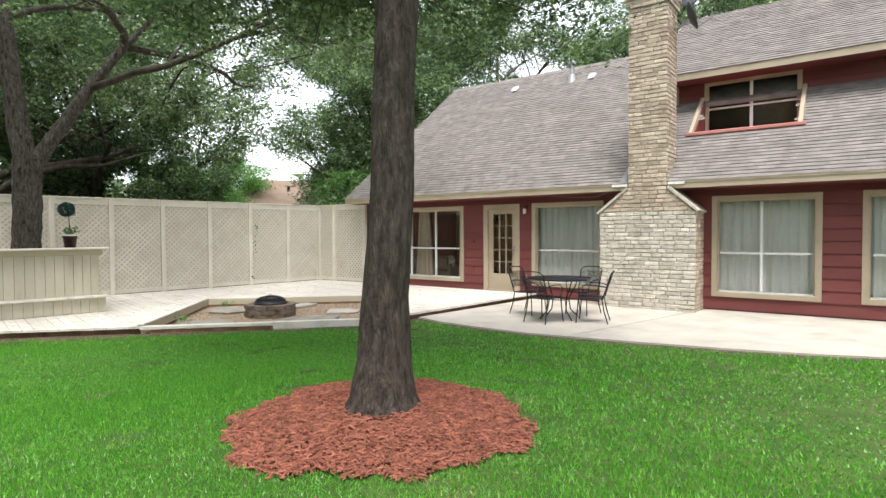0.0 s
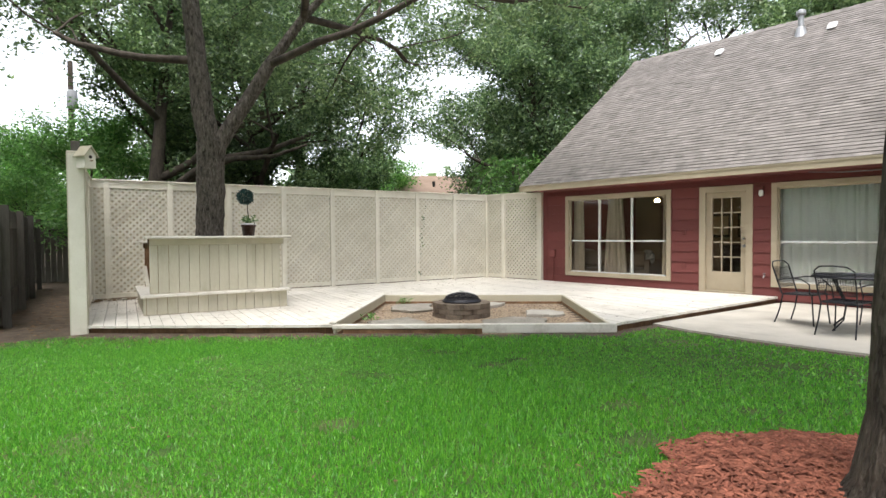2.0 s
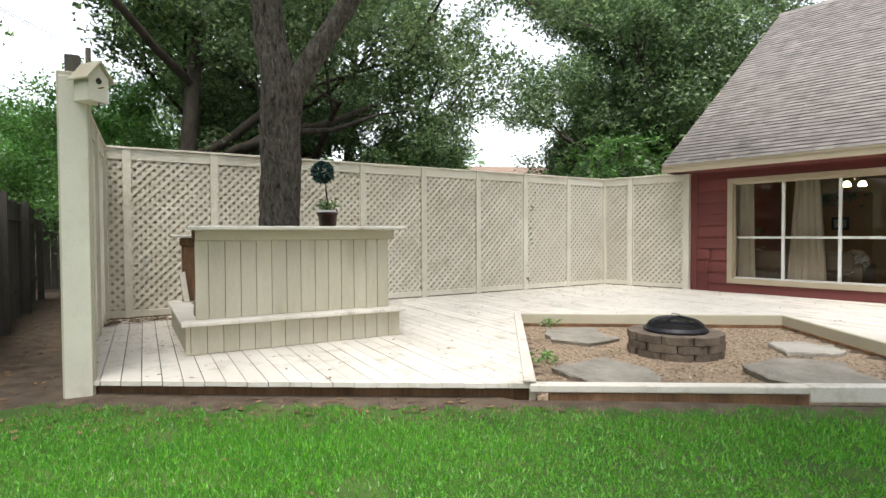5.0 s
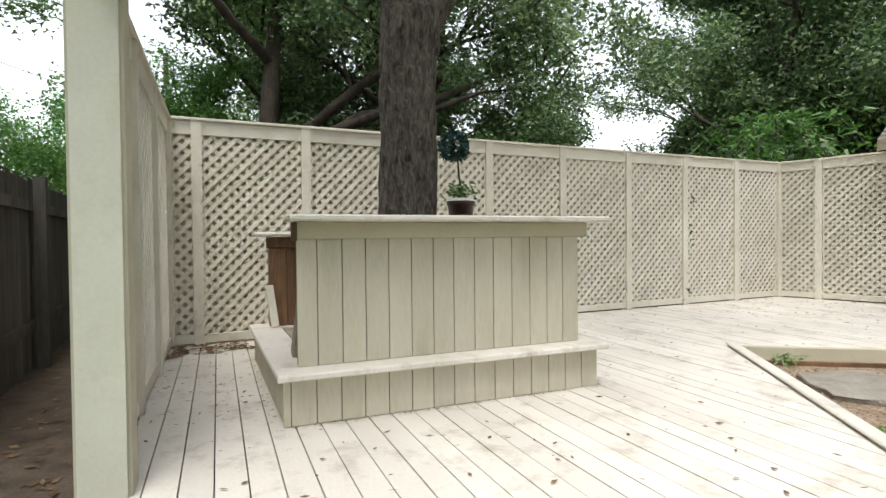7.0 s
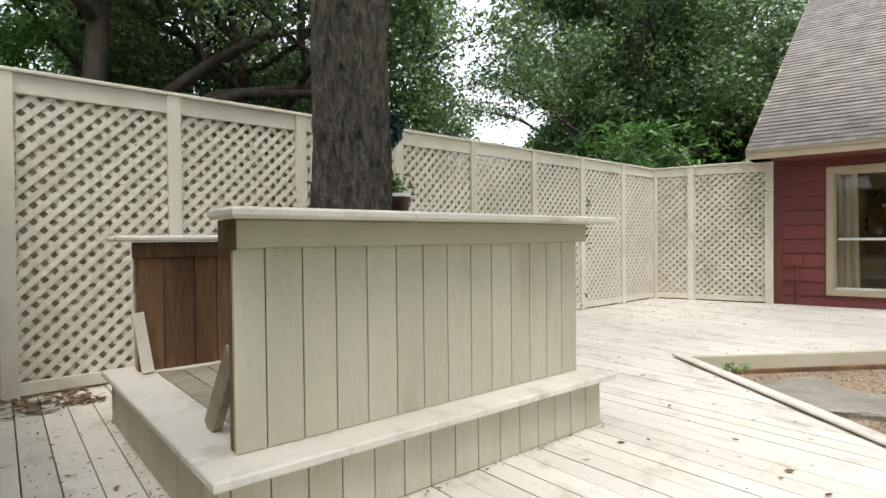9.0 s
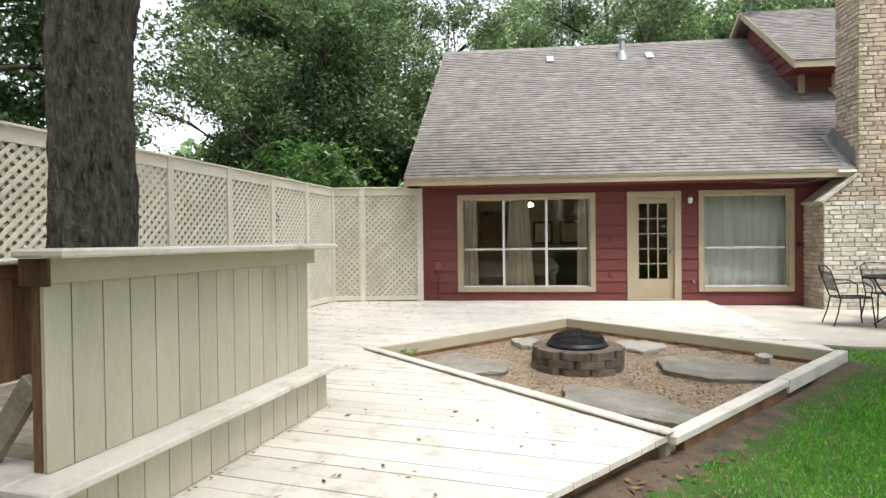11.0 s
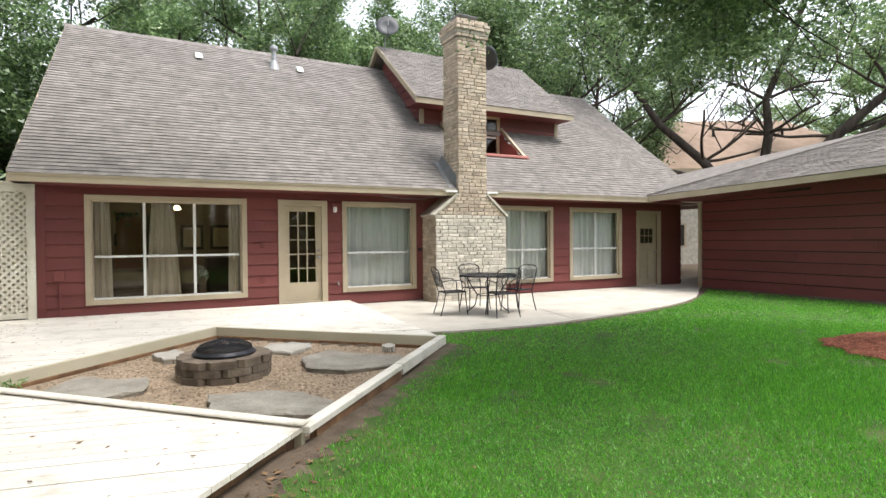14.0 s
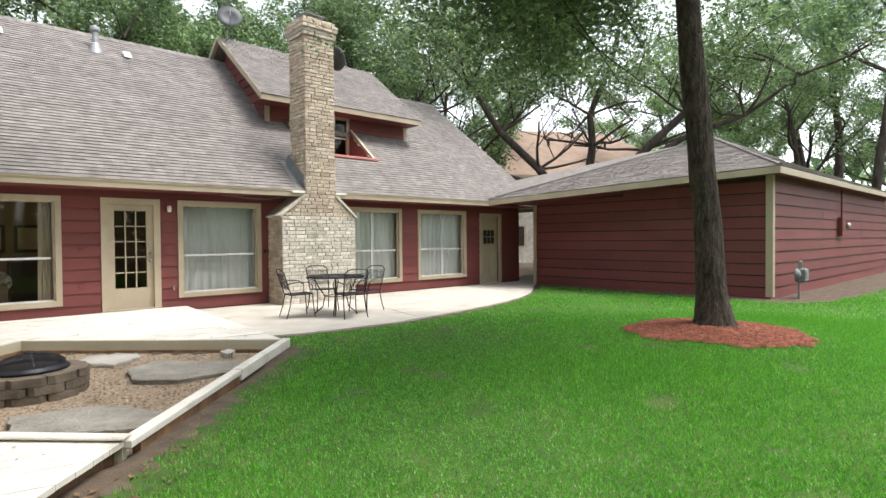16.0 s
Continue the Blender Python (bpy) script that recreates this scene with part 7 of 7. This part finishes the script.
def make_inside():
    y0, y1 = WALL_Y + 0.14, 16.4
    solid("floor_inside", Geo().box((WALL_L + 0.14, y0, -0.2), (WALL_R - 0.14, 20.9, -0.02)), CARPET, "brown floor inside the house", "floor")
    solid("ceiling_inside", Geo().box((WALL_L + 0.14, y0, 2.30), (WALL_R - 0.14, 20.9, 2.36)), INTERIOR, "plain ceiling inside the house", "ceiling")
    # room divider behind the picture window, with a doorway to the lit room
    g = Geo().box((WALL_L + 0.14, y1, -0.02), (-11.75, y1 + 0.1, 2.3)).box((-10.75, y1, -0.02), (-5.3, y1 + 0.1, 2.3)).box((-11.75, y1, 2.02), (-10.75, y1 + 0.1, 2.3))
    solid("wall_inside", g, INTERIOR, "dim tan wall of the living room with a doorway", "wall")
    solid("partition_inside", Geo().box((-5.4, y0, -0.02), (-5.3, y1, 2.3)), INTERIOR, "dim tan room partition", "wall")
    solid("wall_orange", Geo().box((WALL_L + 0.14, 18.9, -0.02), (-11.15, 19.0, 2.3)), ORANGE, "dull orange wall of the far room", "wall")
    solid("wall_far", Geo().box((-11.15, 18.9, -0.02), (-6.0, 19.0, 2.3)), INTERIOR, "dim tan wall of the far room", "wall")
    for x, w in ((-10.0, 0.55), (-9.25, 0.62)):
        f = thing("wall_picture", "framed print in a dark frame on the living-room wall", "picture", (x, y1, 1.4), "pictures on the wall")
        part("picture_frame", Geo().box((-w / 2, -0.03, -0.32), (w / 2, -0.001, 0.32), None, 0.008), DARK, f)
        part("print", Geo().box((-w / 2 + 0.07, -0.034, -0.25), (w / 2 - 0.07, -0.03, 0.25)), PICTURE, f)
    p = thing("wall_picture", "small framed print on the orange wall", "picture", (-12.0, 18.9, 1.35))
    part("picture_frame", Geo().box((-0.2, -0.03, -0.17), (0.2, -0.001, 0.17), None, 0.006), DARK, p)
    part("print", Geo().box((-0.14, -0.034, -0.11), (0.14, -0.03, 0.11)), PICTURE, p)
    s = thing("sofa", "brown cloth sofa with its back to the window", "sofa", (-11.1, 12.95, -0.02))
    part("base", Geo().box((-0.95, -0.4, 0.08), (0.95, 0.42, 0.42), None, 0.04), SOFA, s)
    part("backrest", Geo().box((-0.95, -0.42, 0.43), (0.95, -0.2, 0.8), None, 0.06), SOFA, s)
    for x in (-1.08, 0.96):
        part("arm", Geo().box((x, -0.42, 0.08), (x + 0.12, 0.42, 0.62), None, 0.04), SOFA, s)
    for x, r in ((-11.75, 8), (-10.15, -12)):
        c = part("cushion", Geo().spin([(0.02, -0.07), (0.17, -0.045), (0.21, 0), (0.17, 0.045), (0.02, 0.07)], 12), PRINT, None, "", True)
        c.matrix_basis = pose(x, 12.66, 0.62, 78, r, 0)
        tagged(c, "black and cream printed cushion by the window", "cushion", "printed cushions")
    d = thing("media_cabinet", "low dark wooden cabinet against the living-room wall", "cabinet", (-8.9, 16.0, -0.02))
    part("body", Geo().box((-0.8, -0.3, 0.0), (0.8, 0.35, 0.9), None, 0.01), DARK, d)
    for x in (-0.79, 0.01):
        part("door", Geo().box((x, -0.32, 0.08), (x + 0.78, -0.301, 0.85), None, 0.006), DARK, d)
    for x, y, zt, n, e in ((-10.55, 14.2, 2.05, 2, 3), (-2.3, 13.6, 2.08, 1, 8)):
        lamp = thing("ceiling_lamp", "lit ceiling lamp with warm glass shades", "lamp", (x, y, zt), "lit lamps indoors")
        part("stem", Geo().tube([(0, 0, 0.25 if zt < 2.2 else 0.1), (0, 0, 0.05)], 0.015, 8), STEEL, lamp)
        for i in range(n):
            a = 2 * math.pi * i / n + 0.6
            q = 0.13 if n > 1 else 0
            part("shade", Geo().spin([(0.025, 0.05), (0.06, 0.015), (0.072, -0.04), (0.05, -0.05), (0.01, -0.05)], 16, Matrix.Translation((q * math.cos(a), q * math.sin(a), 0))), LAMP_GLOW, lamp, "lit glass shade", True)
        pl = new("lamp_light", bpy.data.lights.new("lamp_light", "POINT"))
        pl.data.energy, pl.data.color, pl.data.shadow_soft_size = e, (1.0, 0.72, 0.4), 0.1
        pl.location = (x, y, zt - 0.15)
    up = thing("ceiling_lamp", "lit globe lamp in the upstairs room", "lamp", (-2.75, 15.0, 4.62))
    part("shade", Geo().spin([(0.02, 0.07), (0.1, 0.05), (0.12, 0), (0.08, -0.05), (0.01, -0.07)], 16), LAMP_GLOW, up, "lit globe", True)
    part("stem", Geo().tube([(0, 0, 0.05), (0, 0, 0.4)], 0.012, 6), STEEL, up)
    # near-black wall and floor colour stands for the unlit room behind the dormer
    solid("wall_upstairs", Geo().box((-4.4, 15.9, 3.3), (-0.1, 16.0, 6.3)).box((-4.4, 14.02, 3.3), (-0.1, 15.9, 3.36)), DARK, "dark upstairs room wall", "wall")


make_inside()

# ---------- fixtures on the house ----------


def make_fixtures():
    m = thing("electric_box", "small red painted electric box with conduit on the siding", "electric box", (-12.4, WALL_Y - 0.024, 0.62))
    part("box", Geo().box((-0.075, -0.06, 0.0), (0.075, 0.0, 0.18), None, 0.008), RED, m)
    part("conduit", Geo().tube([(0, -0.02, 0.0), (0, -0.02, -0.62)], 0.014, 8), RED, m)
    for x, z in ((-9.0, 1.22), (-9.0, 0.52)):
        o = thing("outlet_box", "small red painted outlet box on the siding", "outlet", (x, WALL_Y - 0.024, z), "outlet boxes on the wall")
        part("cover", Geo().box((-0.04, -0.02, -0.055), (0.04, 0.0, 0.055), None, 0.006), RED, o)
    l = thing("wall_lamp", "small dark porch lamp with a glass jar beside the door", "lamp", (-7.5, WALL_Y - 0.024, 1.98))
    part("bracket", Geo().box((-0.04, -0.09, 0.03), (0.04, 0.0, 0.1), None, 0.01), RED, l)
    part("jar", Geo().spin([(0.03, 0.03), (0.042, 0.0), (0.042, -0.06), (0.03, -0.09), (0.004, -0.095)], 14, Matrix.Translation((0, -0.05, 0.0))), FLASH, l, "pale glass jar", True)
    s = thing("garden_tap", "small metal garden tap low on the wall", "tap", (-7.44, WALL_Y - 0.024, 0.38))
    part("body", Geo().tube([(0, 0, 0), (0, -0.06, 0), (0, -0.08, -0.04)], 0.014, 8), STEEL, s)
    part("handle", Geo().spin([(0.03, 0), (0.03, 0.012), (0.005, 0.014)], 10, Matrix.Translation((0, -0.05, 0.03))), GREY_METAL, s)
    h = thing("hose_hook", "small dark hook beside the window frame", "hook", (-5.5, WALL_Y - 0.024, 1.07))
    part("arm", Geo().tube([(0, 0, 0), (0.02, -0.08, 0.0), (0.05, -0.1, 0.03)], 0.012, 6), IRON, h)
    part("plate", Geo().box((-0.03, -0.012, -0.04), (0.03, 0.0, 0.04)), IRON, h)
    # cable along the eave to the chimney
    w = part("eave_cable", Geo().tube([(-6.6, WALL_Y - 0.5, 2.24), (-6.1, WALL_Y - 0.45, 2.2), (-5.6, WALL_Y - 0.4, 2.2), (-5.2, WALL_Y - 0.6, 2.29)], 0.008, 5), GREY_METAL)
    tagged(w, "thin grey cable slung under the eave", "cable")


def make_roof_items():
    def on(y):
        return roof_z(y) + 0.005
    for x, y in ((-9.82, 15.76), (-7.30, 15.74)):
        v = thing("roof_vent", "small pale metal roof vent on the shingles", "roof vent", (x, y, on(y)), "roof vents")
        part("hood", Geo().add([(-0.09, -0.08, 0.0), (0.09, -0.08, 0.0), (0.09, 0.14, 0.16), (-0.09, 0.14, 0.16), (-0.07, -0.06, 0.09), (0.07, -0.06, 0.09), (0.07, 0.1, 0.18), (-0.07, 0.1, 0.18)], [(4, 5, 6, 7), (0, 1, 5, 4), (1, 2, 6, 5), (2, 3, 7, 6), (3, 0, 4, 7)]), FLASH, v)
    v = thing("vent_pipe", "white capped flue pipe rising from the roof", "vent pipe", (-7.96, 15.87, on(15.87)))
    part("boot", Geo().spin([(0.16, -0.12), (0.1, 0.12), (0.07, 0.15)], 14), STEEL, v)
    part("pipe", Geo().tube([(0, 0, 0.0), (0, 0, 0.42)], 0.065, 12), STEEL, v)
    part("cap", Geo().spin([(0.1, 0.42), (0.11, 0.46), (0.1, 0.53), (0.03, 0.57)], 14), STEEL, v)

    def dish(at, tilt, turn, size, foot):
        d = thing("satellite_dish", "grey satellite dish on a bent mast on the roof", "satellite dish", at, "satellite dishes")
        part("mast", Geo().tube([(0, 0, -0.02), (0.02, 0, 0.25), (0.10, 0.0, 0.5)], 0.022, 8), GREY_METAL, d)
        part("strut", Geo().tube([(0.25, 0.1, foot), (0.09, 0, 0.42)], 0.01, 6), GREY_METAL, d)
        prof = [(0.01, 0.0), (size * 0.5, 0.02), (size * 0.85, 0.06), (size, 0.09), (size * 0.99, 0.1), (size * 0.5, 0.035), (0.01, 0.015)]
        m = Matrix.Translation((0.1, 0, 0.62)) @ Matrix.Rotation(radians(turn), 4, "Z") @ Matrix.Rotation(radians(tilt), 4, "X")
        part("reflector", Geo().spin(prof, 24, m), DISH, d, "", True)
        part("feed_arm", Geo().tube([m @ Vector((0, -size * 0.9, 0.06)), m @ Vector((0, -size * 0.7, 0.4)), m @ Vector((0, -0.05, 0.42))], 0.012, 6), GREY_METAL, d)
    dish((-4.72, 16.0, 6.98), 70, -20, 0.34, 0.0)
    d2 = thing("satellite_dish", "dark grey satellite dish bracketed to the chimney side", "satellite dish", (-4.06, 11.85, 5.45), "satellite dishes")
    m = look((0.24, 0.0, 0.18), (0.24 - 1.0, -0.25, 0.18 - 0.35))
    size = 0.29
    part("reflector", Geo().spin([(0.01, 0.0), (size * 0.5, 0.02), (size * 0.85, 0.06), (size, 0.09), (size * 0.99, 0.1), (size * 0.5, 0.035), (0.01, 0.015)], 24, m), DISH, d2, "", True)
    part("mast", Geo().tube([(-0.01, 0, 0.0), (0.1, 0, 0.0), (0.16, 0.02, 0.1), (0.235, 0.0, 0.18)], 0.022, 8), GREY_METAL, d2)
    part("feed_arm", Geo().tube([m @ Vector((0, -size * 0.9, 0.06)), m @ Vector((0, -size * 0.7, 0.4)), m @ Vector((0, -0.05, 0.42))], 0.012, 6), GREY_METAL, d2)


def make_gas_meter():
    z = float(ground_height(np.array(GX + 0.62), np.array(GY0 - 0.42)))
    g = thing("gas_meter", "grey gas meter with regulator and pipes by the garage wall", "gas meter", Matrix.Translation((GX + 0.62, GY0 - 0.42, z)) @ Matrix.Scale(1.15, 4))
    part("riser", Geo().tube([(-0.1, 0, -0.1), (-0.1, 0, 0.38), (-0.1, 0, 0.72)], 0.022, 8), GREY_METAL, g)
    part("meter_body", Geo().box((-0.06, -0.1, 0.32), (0.16, 0.09, 0.6), None, 0.03), GREY_METAL, g)
    part("dial", Geo().box((-0.02, -0.112, 0.42), (0.12, -0.101, 0.54), None, 0.006), STEEL, g)
    part("regulator", Geo().spin([(0.04, -0.05), (0.1, -0.02), (0.1, 0.02), (0.04, 0.05), (0.01, 0.055)], 16, Matrix.Translation((-0.19, 0, 0.5)) @ Matrix.Rotation(radians(80), 4, "X")), GREY_METAL, g, "", True)
    part("cross_pipe", Geo().tube([(-0.1, 0, 0.72), (0.05, 0, 0.74), (0.05, 0.0, 0.6)], 0.02, 8), GREY_METAL, g)
    b = thing("utility_box", "red painted utility box with conduit and round meter", "meter box", (GX + 5.9, GY0 - 0.03, 1.3))
    part("box", Geo().box((-0.17, -0.12, 0.0), (0.17, 0.0, 0.55), None, 0.01), RED, b)
    part("meter_dome", Geo().spin([(0.09, 0), (0.09, 0.06), (0.06, 0.1), (0.01, 0.11)], 16, Matrix.Translation((0.32, -0.12, 0.3)) @ Matrix.Rotation(radians(90), 4, "X")), STEEL, b, "", True)
    part("conduit", Geo().tube([(0, -0.06, 0.55), (0, -0.06, 1.35)], 0.025, 8), RED, b)
    part("flood_lamp", Geo().spin([(0.03, 0), (0.07, -0.12), (0.05, -0.14), (0.01, -0.14)], 12, Matrix.Translation((0.6, -0.5, 1.62))), FLASH, b)


make_fixtures()
make_roof_items()
make_gas_meter()

# ---------- beyond the yard ----------


def make_board_fence(name, a, b, top, label):
    d = Vector((b[0] - a[0], b[1] - a[1]))
    m = Matrix.Translation((a[0], a[1], 0)) @ Matrix.Rotation(math.atan2(d.y, d.x), 4, "Z")
    f = thing(name, label, "fence", m)
    x = 0
    while x < d.length:
        h = top + random.uniform(-0.02, 0.02)
        part("picket", Geo().box((x, -0.01, LOW - 0.05), (x + 0.135, 0.012, h), None, 0.003), GREY_WOOD, f)
        x += 0.143
    for z in (0.25, top - 0.3):
        part("rail", Geo().box((0, 0.013, z), (d.length, 0.05, z + 0.09)), GREY_WOOD, f)
    for k in range(int(d.length / 2.4) + 1):
        part("post", Geo().box((k * 2.4 - 0.05, 0.051, LOW - 0.1), (k * 2.4 + 0.05, 0.15, top + 0.02)), GREY_WOOD, f)


make_board_fence("board_fence", (-21.0, 2.1), (-13.6, 0.95), 1.66, "weathered grey board fence along the property line")
make_board_fence("board_fence", (-23.6, -5.0), (-23.2, 5.0), 1.55, "dark weathered board fence at the back")
make_board_fence("picket_gate", (3.5, 15.6), (5.8, 15.6), 1.15, "grey picket gate closing the covered way")


def make_neighbour(name, x, y, rot, w, d, h, ridge, label):
    n = thing(name, label, "house", pose(x, y, LOW, 0, 0, rot))
    part("wall", Geo().box((-w / 2, -d / 2, -0.1), (w / 2, d / 2, h)), FARBRICK, n)
    e = 0.5
    v = [(-w / 2 - e, -d / 2 - e, h), (w / 2 + e, -d / 2 - e, h), (w / 2 + e, d / 2 + e, h), (-w / 2 - e, d / 2 + e, h), (-w / 4, 0, ridge), (w / 4, 0, ridge)]
    part("roof", Geo().add(v, [(0, 1, 5, 4), (1, 2, 5), (2, 3, 4, 5), (3, 0, 4), (3, 2, 1, 0)]), FARROOF, n)
    part("fascia", Geo().box((-w / 2 - e, -d / 2 - e - 0.02, h - 0.16), (w / 2 + e, -d / 2 - e, h + 0.02)), TAN, n)
    for k in range(3):
        win = part("window", Geo().box((-w / 3 + k * w / 3 - 0.6, -d / 2 - 0.05, 0.9), (-w / 3 + k * w / 3 + 0.6, -d / 2 + 0.02, 2.2)), TAN, n)
        part("pane", Geo().box((-w / 3 + k * w / 3 - 0.5, -d / 2 - 0.06, 1.0), (-w / 3 + k * w / 3 + 0.5, -d / 2 - 0.051, 2.1)), DARK, win)
    for k in (-0.3, 0.5):
        part("vent_pipe", Geo().tube([(k * w / 3, -d / 5, ridge * 0.75), (k * w / 3, -d / 5, ridge * 0.9)], 0.08, 8), IRON, n)


make_neighbour("neighbour_house", 20.5, 23.0, -28, 15, 10, 5.0, 8.6, "two-storey orange-brick neighbour house with brown hipped roof")
make_neighbour("neighbour_house", -27.0, 21.5, 60, 10, 8, 2.6, 4.6, "low neighbour house roof behind the trees")
make_neighbour("garden_shed", 7.5, 20.5, -10, 5, 4, 2.8, 4.2, "small brick outbuilding behind the covered way")


def make_pole():
    p = thing("utility_pole", "tall wooden utility pole with a transformer can", "utility pole", Matrix.Translation((-58.0, 8.3, LOW)) @ Matrix.Scale(1.7, 4))
    part("pole", Geo().tube([(0, 0, -0.2), (0, 0, 5), (0, 0, 9.2)], [0.16, 0.14, 0.11], 12), BARK_DARK, p)
    part("transformer", Geo().spin([(0.2, 0), (0.23, 0.08), (0.23, 0.75), (0.16, 0.85), (0.02, 0.88)], 16, Matrix.Translation((0.35, 0, 6.9))), GREY_METAL, p, "grey transformer can", True)
    for y, z in ((-0.1, 8.9), (0.1, 8.9), (0.1, 6.2)):
        pts = [(-58 + 50 * u, 8.3 + 1.7 * y - 34 * u, LOW + 1.7 * z - 3.0 * u * (1 - u)) for u in np.linspace(0, 1, 14)]
        w = part("power_line", Geo().tube(pts, 0.022, 4, False), IRON)
        tagged(w, "black overhead power line running to the pole", "power line", "power lines")


make_pole()

# ---------- litter ----------


def make_litter():
    rng = np.random.default_rng(9)

    def scatter(name, n, box, poly, z, size, mat, label, avoid=None):
        x, y = rng.uniform(box[0], box[1], n), rng.uniform(box[2], box[3], n)
        k = inside(poly, x, y)
        if avoid:
            k &= ~inside(avoid, x, y)
        x, y = x[k], y[k]
        m = len(x)
        s = size * rng.uniform(0.4, 1.3, m)
        th = rng.uniform(0, 6.283, m)
        u = np.stack([np.cos(th), np.sin(th), rng.uniform(-0.1, 0.1, m)], -1) * s[:, None]
        w = np.stack([-np.sin(th), np.cos(th), rng.uniform(-0.3, 0.3, m)], -1) * (s * rng.uniform(0.25, 0.5, m))[:, None]
        zz = z(x, y) if callable(z) else np.full(m, z)
        c = np.stack([x, y, zz + 0.006 + s * 0.15], -1)
        v = np.stack([c - u, c + w, c + u, c - w], 1).reshape(-1, 3)
        tagged(new(name, fast_mesh(name, v, np.arange(4 * m).reshape(-1, 4), mat)), label, "leaf litter", "", "stuff")
    scatter("deck_leaves", 1300, (-16.4, -7.2, 1.7, 12.1), DECK_OUT, 0.002, 0.022, DRY_LEAF, "scattered dry brown leaf bits on the deck", PIT)
    scatter("deck_leaves", 1300, (-16.4, -13.2, 1.7, 4.6), DECK_OUT, 0.002, 0.013, DRY_LEAF, "dry brown leaf bits in the deck corner behind the bar", PIT)
    scatter("deck_leaves", 420, (-16.4, -12.5, 9.0, 12.1), DECK_OUT, 0.002, 0.028, DRY_LEAF, "dry brown leaves gathered along the fence foot", PIT)
    scatter("pit_leaves", 8500, (-12.7, -7.6, 4.3, 9.5), PIT, -0.158, 0.018, DRY_LEAF, "brown leaf and bark litter on the gravel")
    rim = lambda d: [tuple((BAR @ Vector((x, y, 0)))[:2]) for x, y in ((-d, -d), (BAR_W + d, -d), (BAR_W + d, BAR_D + d), (-d, BAR_D + d))]
    scatter("deck_leaves", 9000, (-16.0, -12.0, 2.2, 5.6), rim(0.05), 0.001, 0.012, DRY_LEAF, "dark leaf crumbs along the foot of the bar", rim(0.004))
    scatter("deck_leaves", 240, (-16.0, -15.3, 2.3, 3.2), DECK_OUT, 0.004, 0.05, DRY_LEAF, "brown leaves and twigs heaped in the fence corner")
    soil = [(-24, 2.4), (-16.4, 2.4), (-12.7, 1.6), (-10.2, 4.2), (-9.6, 4.4), (-11.9, 0.9), (-12.2, -4), (-24, -4)]
    scatter("leaf_litter", 11000, (-24, -9.5, -4, 4.4), soil, ground_height, 0.035, DRY_LEAF, "brown fallen leaves and bark on the bare soil")
    scatter("leaf_litter", 3200, (2.0, 10, 2.6, 10.6), [(2.4, 10.5), (2.4, 4.0), (3.1, 3.2), (10, 2.7), (10, 4.4), (3.0, 4.4), (3.0, 10.9)], ground_height, 0.03, DRY_LEAF, "brown leaf litter along the garage wall")
    scatter("leaf_litter", 5200, (-12.4, -7.0, 1.2, 7.0), [(-12.3, 1.75), (-10.12, 4.15), (-7.5, 6.85), (-7.25, 6.6), (-9.8, 3.75), (-12.0, 1.2)], lambda x, y: ground_height(x, y) + 0.012, 0.017, DRY_LEAF, "brown leaf and bark bits along the deck edge")
    scatter("lawn_leaves", 1100, (-12, 3, -2, 8), LAWN, lambda x, y: ground_height(x, y) + 0.018, 0.016, DRY_LEAF, "odd dry leaves lying in the lawn")
    # dried vine on the fence
    vine = thing("dead_vine", "thin dry vine clinging to the lattice fence", "vine", (-14.98, 9.55, 0.0))
    stem, cen = Geo(), []
    pts = [Vector((0.1 + 0.02 * math.sin(i), 0.02 * i + 0.05 * math.sin(i * 1.7), 0.12 * i)) for i in range(17)]
    stem.tube(pts, 0.006, 4, False)
    for q in pts[1:]:
        for _ in range(5 if 8 < q.z * 8 else 3):
            cen.append(tuple(q + Vector((abs(rng.normal()) * 0.02, rng.normal() * 0.05, rng.normal() * 0.05))))
    part("stem", stem, BARK_DARK, vine)
    part("leaves", leaf_cloud("leaves", cen, 0.07, 0.045, LEAF_DARK, rng), None, vine)
    for x, y in ((-16.1, 2.7), (-8.7, 9.0), (-12.3, 7.2), (-10.9, 5.45)):
        w = thing("weed", "small green weed growing at the deck edge", "weed", (x, y, 0.0 if x < -15 else -0.16), "weeds")
        c = rng.normal(size=(60, 3)) * np.array([0.06, 0.06, 0.035]) + np.array([0, 0, 0.06])
        part("foliage", leaf_cloud("foliage", c, 0.07, 0.022, LEAF_BRIGHT if x > -15 else LEAF_DARK, rng), None, w)
        part("stalk", Geo().tube([(0, 0, 0), (0.01, 0, 0.09)], 0.004, 4), BARK_DARK, w)


make_litter()
